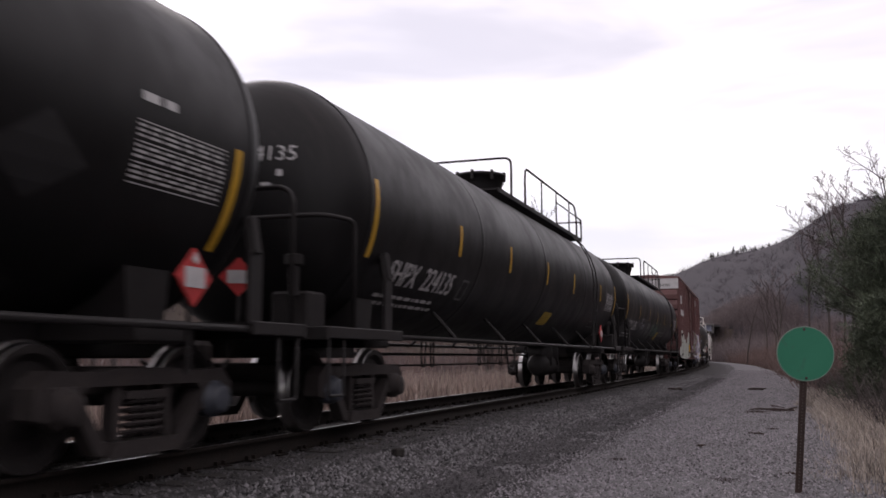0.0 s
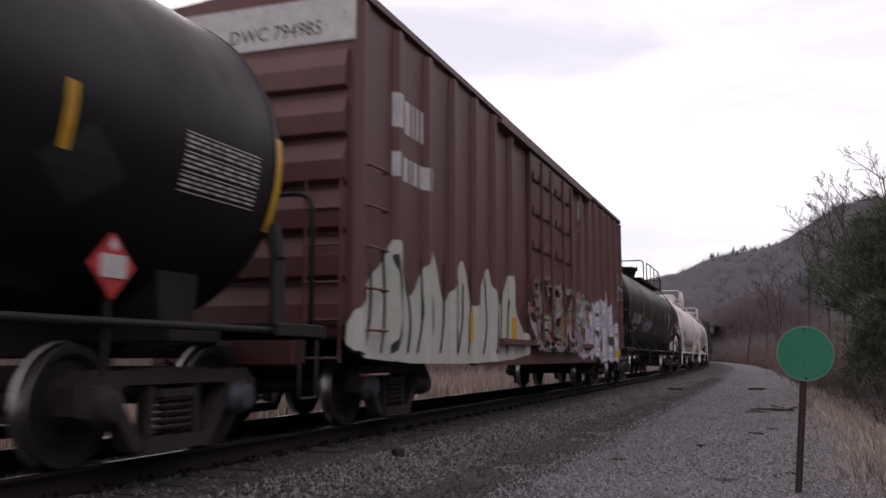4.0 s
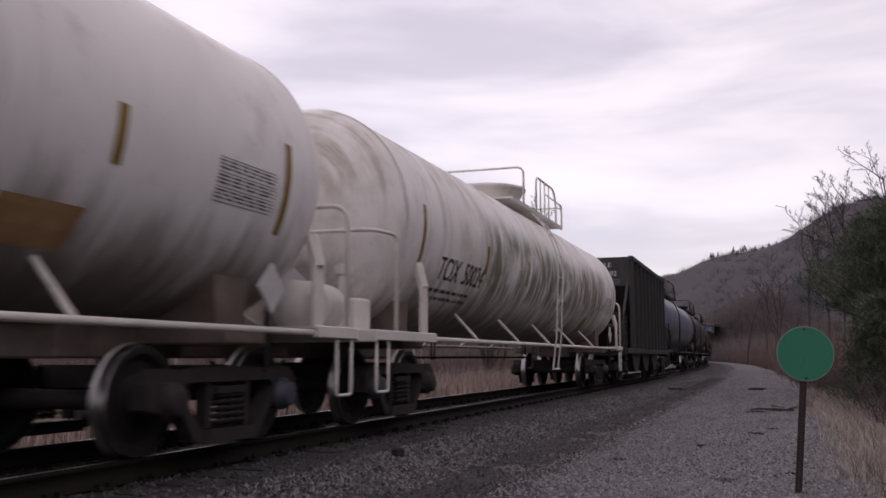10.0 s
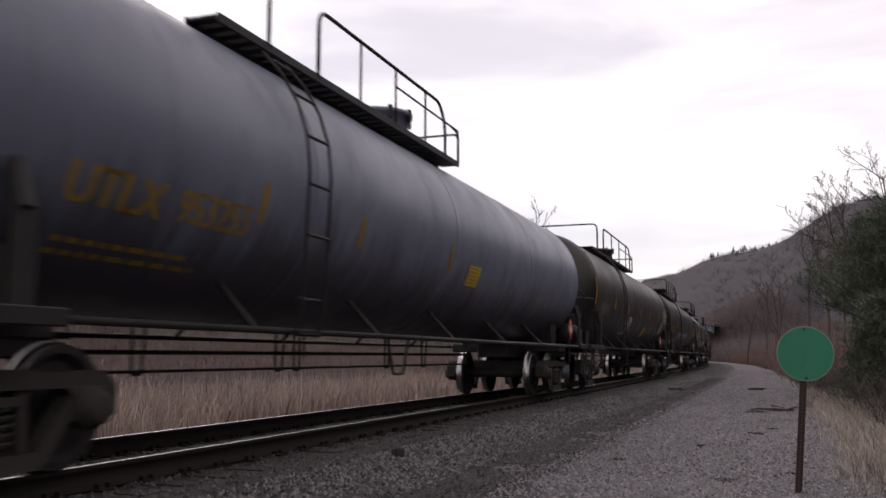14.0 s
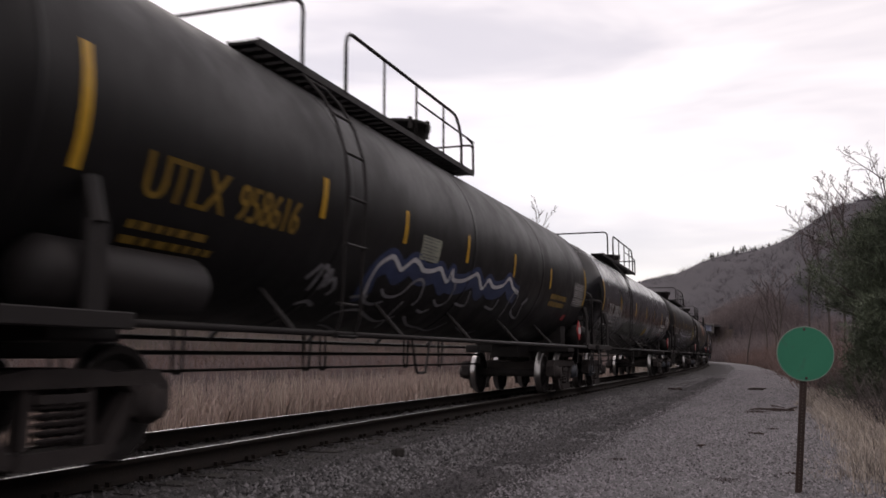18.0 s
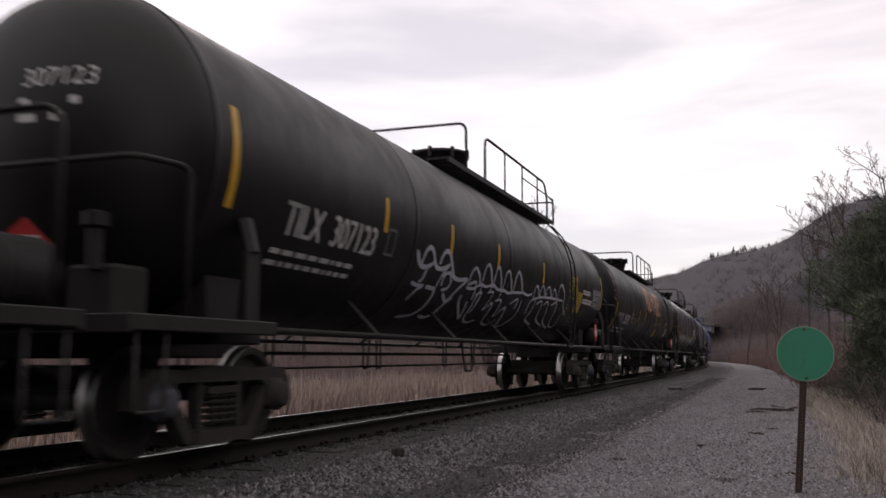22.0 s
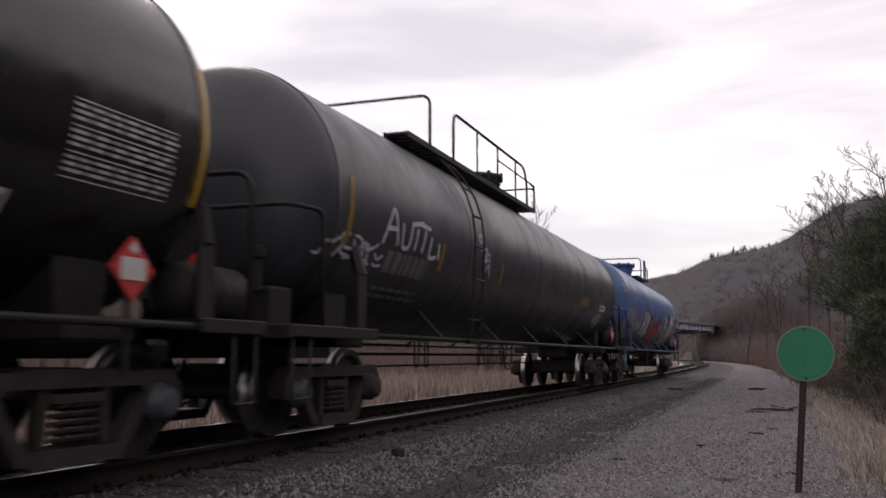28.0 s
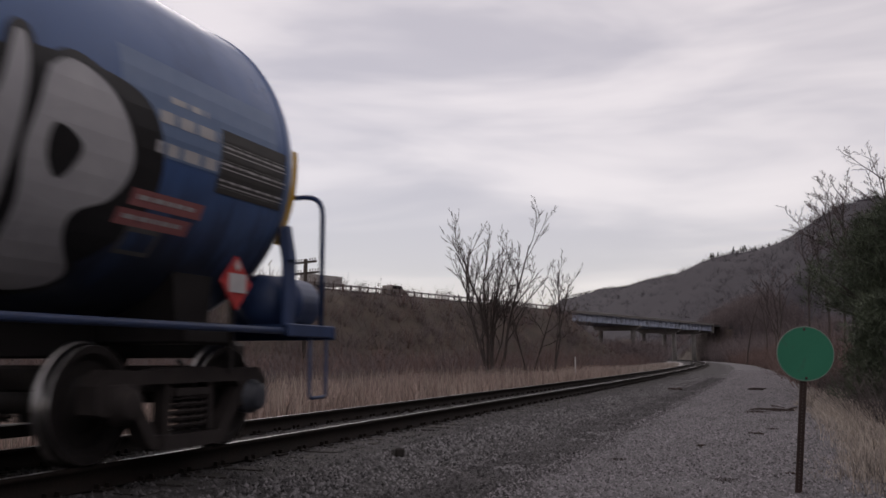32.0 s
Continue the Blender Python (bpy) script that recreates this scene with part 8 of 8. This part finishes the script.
def bridge():
    br = new("highway_bridge")
    br.matrix_basis = on_road(0)
    tagged(br, "highway bridge with pale blue-grey girders on concrete piers", "bridge", kind="structure")
    bm = bmesh.new()
    box(bm, BRIDGE_0 - 1, BRIDGE_1 + 1, -6.3, 6.3, -0.28, 0.0)
    part("deck", bm, M_CONC, br)
    for y in (-6.3, 6.0):
        bm = bmesh.new()
        box(bm, BRIDGE_0 - 1, BRIDGE_1 + 1, y, y + 0.3, 0.0, 0.30)
        part("parapet", bm, M_CONC, br)
    spans = [BRIDGE_0, 88.0, 116.0, 131.6, BRIDGE_1]
    for y in (-5.6, -2.0, 2.0, 5.6):
        for s0, s1 in zip(spans, spans[1:]):
            bm = bmesh.new()
            box(bm, s0 + 0.05, s1 - 0.05, y - 0.02, y + 0.02, -1.75, -0.28)
            box(bm, s0 + 0.05, s1 - 0.05, y - 0.22, y + 0.22, -1.82, -1.75)
            box(bm, s0 + 0.05, s1 - 0.05, y - 0.22, y + 0.22, -0.36, -0.28)
            n = int((s1 - s0) / 2.5)
            for i in range(n + 1):
                x = s0 + 0.1 + (s1 - s0 - 0.2) * i / n
                box(bm, x - 0.02, x + 0.02, y - 0.18, y + 0.18, -1.74, -0.37)
            part("girder", bm, M_GIRDER, br)
    for s in (88.0, 116.0, 131.6):
        for y in (-4.2, 4.2):
            p = road_pt(s, y)
            bm = bmesh.new()
            lathe(bm, [(ground_z(p.x, p.y) - ROAD_Z - 1, 0.62), (-2.9, 0.62)], "z", 16, (s, y, 0))
            part("pier_column", bm, M_CONC, br, "", True)
        bm = bmesh.new()
        plate(bm, [(-6.0, -1.83), (6.0, -1.83), (6.0, -2.3), (4.9, -2.95), (-4.9, -2.95), (-6.0, -2.3)], s - 0.6, s + 0.6)
        for v in bm.verts:
            v.co = (v.co.y, v.co.x, v.co.z)
        bmesh.ops.recalc_face_normals(bm, faces=bm.faces)
        part("pier_cap", bm, M_CONC, br)
    for s in (BRIDGE_0 - 0.8, BRIDGE_1 + 0.1):
        bm = bmesh.new()
        box(bm, s, s + 0.7, -6.2, 6.2, -2.4, -0.30)
        part("abutment", bm, M_CONC, br)
    for s in (90.0, 116.5):
        bm = bmesh.new()
        box(bm, s, s + 1.4, 6.05, 6.25, 0.3, 1.3)
        part("parapet_post", bm, M_CONC, br)


bridge()


def guard_rail(y, a0, a1):
    g = new("guard_rail")
    g.matrix_basis = on_road(0)
    tagged(g, "galvanised guard rail on posts along the highway", "guard rail", "guard rails")
    bm = bmesh.new()
    for z in (0.55, 0.68):
        box(bm, a0, a1, y - 0.03, y + 0.05, z, z + 0.10, 0.02)
    box(bm, a0, a1, y - 0.01, y + 0.02, 0.60, 0.72)
    part("beam", bm, M_ZINC, g)

    def post(bm):
        box(bm, -0.07, 0.07, -0.07, 0.07, -0.6, 0.80)
    n = int((a1 - a0) / 1.9)
    for i in range(n):
        shared("rail_post", "post", post, M_POLE, g, pose(a0 + 0.5 + i * 1.9, y - 0.12, 0))


guard_rail(5.7, -120, BRIDGE_0 - 2)
guard_rail(-5.7, -120, BRIDGE_0 - 2)


def suv():
    car = new("parked_suv")
    car.matrix_basis = on_road(-5.6, 3.6)
    tagged(car, "pale brown sport utility vehicle on the highway", "car")
    bm = bmesh.new()
    plate(bm, [(-2.2, 0.35), (2.2, 0.35), (2.25, 0.75), (2.1, 0.98), (1.1, 1.05), (0.5, 1.62), (-1.9, 1.66), (-2.2, 1.05)], -0.9, 0.9)
    bmesh.ops.bevel(bm, geom=bm.edges[:], offset=0.06, segments=1, affect="EDGES")
    part("body", bm, M_SUV, car)
    for y in (-0.91, 0.905):
        for a, b, c in ((-1.85, -0.75, -0.75), (-0.65, 0.2, 0.2), (0.28, 0.85, 0.5)):
            bm = bmesh.new()
            plate(bm, [(a, 1.08), (b, 1.08), (c if c != b else b, 1.52), (a, 1.52)], y, y + 0.008)
            part("side_window", bm, M_GLASS, car)
    for x in (-1.35, 1.4):
        for y in (-0.8, 0.8):
            bm = bmesh.new()
            lathe(bm, [(-0.11, 0.1), (-0.11, 0.34), (0.11, 0.34), (0.11, 0.1)], "y", 16, (x, y, 0.35))
            part("wheel", bm, M_RUBBER, car)


def trailer():
    tr = new("parked_trailer")
    tr.matrix_basis = on_road(-20.8, 2.2)
    tagged(tr, "plain pale box trailer on the highway behind the guard rail", "trailer")
    bm = bmesh.new()
    box(bm, -3.4, 3.0, -1.15, 1.15, 0.7, 2.15, 0.04)
    part("box", bm, M_TRAILER, tr)
    for x in (-2.4, -1.4):
        for y in (-1.0, 1.0):
            bm = bmesh.new()
            lathe(bm, [(-0.12, 0.1), (-0.12, 0.42), (0.12, 0.42), (0.12, 0.1)], "y", 16, (x, y, 0.42))
            part("wheel", bm, M_RUBBER, tr)


suv()
trailer()


def utility_pole(x, y, h):
    p = new("utility_pole")
    z0 = ground_z(x, y)
    p.matrix_basis = pose(x, y, z0, 0, 0, -24)
    tagged(p, "old wooden utility pole with two crossarms", "utility pole")
    H = h - z0
    bm = bmesh.new()
    tube(bm, [(0, 0, -0.5), (0, 0, H * 0.5), (0, 0, H)], 0.17, 10)
    part("pole", bm, M_POLE, p, "", True)
    for z, w, n in ((H - 0.35, 1.35, 3), (H - 1.25, 1.75, 4)):
        bm = bmesh.new()
        box(bm, -0.10, 0.10, -w, w, z, z + 0.17, 0.01)
        arm = part("crossarm", bm, M_POLE, p)
        for i in range(n):
            for s in (-1, 1):
                yy = s * (w - 0.12 - i * 0.34)

                def glass(bm):
                    lathe(bm, [(0, 0.02), (0.08, 0.025), (0.09, 0.055), (0.2, 0.05), (0.24, 0.02)], "z", 8)
                shared("insulator", "insulator", glass, M_ZINC, arm, pose(0, yy, z + 0.17))
    bm = bmesh.new()
    tube(bm, [(0.08, 0, H - 2.0), (0.08, 0.7, H - 1.2)], 0.03, 5)
    tube(bm, [(0.08, 0, H - 2.0), (0.08, -0.7, H - 1.2)], 0.03, 5)
    part("brace", bm, M_ZINC, p)


utility_pole(*out_at(-11.3, 74), 8.8)


def solar_post(x, y, z0):
    p = new("solar_panel_post")
    p.matrix_basis = pose(x, y, z0, 0, 0, 30)
    tagged(p, "small solar panel on a thin steel post", "solar panel")
    bm = bmesh.new()
    tube(bm, [(0, 0, -0.5), (0, 0, 2.4)], 0.045, 6)
    part("post", bm, M_ZINC, p)
    bm = bmesh.new()
    box(bm, -0.5, 0.5, -0.03, 0.03, -0.4, 0.4)
    q = part("panel", bm, M_GLASS, p)
    q.matrix_basis = pose(0, 0, 2.6, 35, 0, 0)


pp = road_pt(-36.0, 7.0)
solar_post(pp.x, pp.y, ROAD_Z - 0.2)


def post_white(x, y):
    z = ground_z(x, y)
    p = new("marker_post")
    p.location = (x, y, z)
    tagged(p, "thin white marker post beside the track", "post")
    bm = bmesh.new()
    box(bm, -0.055, 0.055, -0.03, 0.03, -0.3, 1.6, 0.008)
    part("stake", bm, M_WHITEP, p)


post_white(*out_at(8.2, 56.5))


def green_sign():
    p = new("round_green_sign")
    p.matrix_basis = pose(8.36, -0.18, -0.34)
    tagged(p, "round plain green sign on a rusty brown steel post", "sign")
    lean = 0.102
    bm = bmesh.new()
    plate(bm, [(-0.012, 0), (0.012, 0), (0.012 , 1.37), (-0.012, 1.37)], -0.028, 0.028)
    box(bm, -0.03, 0.0, -0.028, -0.020, 0.0, 1.37)
    box(bm, -0.03, 0.0, 0.020, 0.028, 0.0, 1.37)
    for v in bm.verts:
        v.co.y -= lean * v.co.z / 1.2
    part("post", bm, M_POST, p)
    bm = bmesh.new()
    lathe(bm, [(-0.024, 0.01), (-0.024, 0.224), (-0.021, 0.231), (-0.018, 0.231), (-0.018, 0.01)], "x", 64)
    q = part("disc", bm, M_GREEN, p, "round green sheet metal disc")
    q.matrix_basis = pose(-0.012, -lean, 1.180, 0, 0, 8)

    bm = bmesh.new()
    lathe(bm, [(-0.0255, 0.2235), (-0.0262, 0.2255), (-0.0262, 0.2300), (-0.0240, 0.2325), (-0.0170, 0.2325)], "x", 64, caps=False)
    part("rim", bm, mat("worn_pale_rim", (0.20, 0.27, 0.23), (0.12, 0.20, 0.16), 0.5, scale=9), q, "worn pale edge of the disc", True)

    def hole(bm):
        lathe(bm, [(-0.0035, 0.002), (-0.0035, 0.0055), (0.0, 0.006)], "x", 8)
    m_hole = mat("pale_worn_hole_edge", (0.11, 0.09, 0.085), None, 0.7)
    for i in range(34):
        z = 0.06 + i * 0.0262
        shared("post_hole", "post_hole", hole, m_hole, p, pose(-0.0305, -lean * z / 1.2 + 0.0, z))

    def bolt(bm):
        lathe(bm, [(-0.008, 0.002), (-0.007, 0.010), (0, 0.012)], "x", 8)
    for z in (-0.205, 0.206):
        shared("bolt", "bolt", bolt, M_POST, q, pose(-0.024, 0, z))


green_sign()

# ---- litter on the gravel ----
M_STICK = mat("dead_brown_wood", (0.055, 0.034, 0.028), (0.035, 0.024, 0.021), 0.9, scale=9, bump=0.4, bump_scale=40)
M_WEED = mat("dead_dark_weeds", (0.060, 0.040, 0.036), (0.042, 0.030, 0.028), 0.9, scale=4, island=0.5)


def laid(right, ahead):
    x, y = out_at(right, ahead)
    return x, y, path_z(off_track(x, y))


def stick(right, ahead, turn, length, r, seed):
    rnd = random.Random(seed)
    x, y, z = laid(right, ahead)
    ob = new("fallen_stick")
    ob.matrix_basis = pose(x, y, z, 0, 0, turn)
    tagged(ob, "dead brown stick lying on the gravel path", "stick", "sticks on the gravel")
    bm = bmesh.new()
    pts = [Vector((length * (i / 5 - 0.5), rnd.uniform(-0.09, 0.09) * length, r + rnd.uniform(0, 0.6) * r)) for i in range(6)]
    tube(bm, pts, r, 6)
    part("stem", bm, M_STICK, ob)
    for j in range(2):
        bm = bmesh.new()
        p = pts[rnd.randint(1, 4)]
        tube(bm, [p, p + Vector((rnd.uniform(-0.2, 0.2), rnd.choice((-0.3, 0.3)), 0.08)) * length, p + Vector((rnd.uniform(-0.3, 0.3), rnd.choice((-0.4, 0.4)), 0.05)) * length], r * 0.5, 5)
        part("twig", bm, M_STICK, ob)


for k, (right, ahead, turn, length, r) in enumerate(((7.6, 30.0, 60, 0.55, 0.03), (10.6, 31.0, 70, 0.5, 0.03), (7.0, 19.5, 100, 0.9, 0.02),
                                                     (4.6, 13.5, 70, 0.22, 0.012), (3.2, 11.5, 20, 0.16, 0.012), (3.4, 9.0, 80, 0.12, 0.008))):
    stick(right, ahead, turn, length, r, 60 + k)


def weed_clumps(places, name, label):
    for k, (right, ahead, size) in enumerate(places):
        x, y, z = laid(right, ahead)
        rng_z = (x, y, z)

        def zone(rng, count):
            return np.array(rng_z) + np.stack([rng.normal(0, size * 0.5, count), rng.normal(0, size * 0.4, count), np.zeros(count)], -1)
        blades(name, 260, zone, size * 0.16, 0.004, M_WEED, label, 70 + k, "weeds", 3.0)


weed_clumps(((2.55, 8.45, 0.13), (6.4, 18.7, 0.32), (7.0, 19.2, 0.3), (5.2, 14.5, 0.12), (1.9, 10.0, 0.10)), "dead_weeds", "dead dark weeds flattened on the gravel")


def wood_block():
    x, y, z = laid(-0.47, 9.6)
    ob = new("broken_tie_piece")
    ob.matrix_basis = pose(x, y, z + 0.03, 4, 6, 35)
    tagged(ob, "dark broken piece of tie wood on the ballast", "wood scrap")
    bm = bmesh.new()
    box(bm, -0.11, 0.11, -0.05, 0.05, -0.04, 0.05, 0.015)
    part("block", bm, M_TIE, ob)


wood_block()

motions()
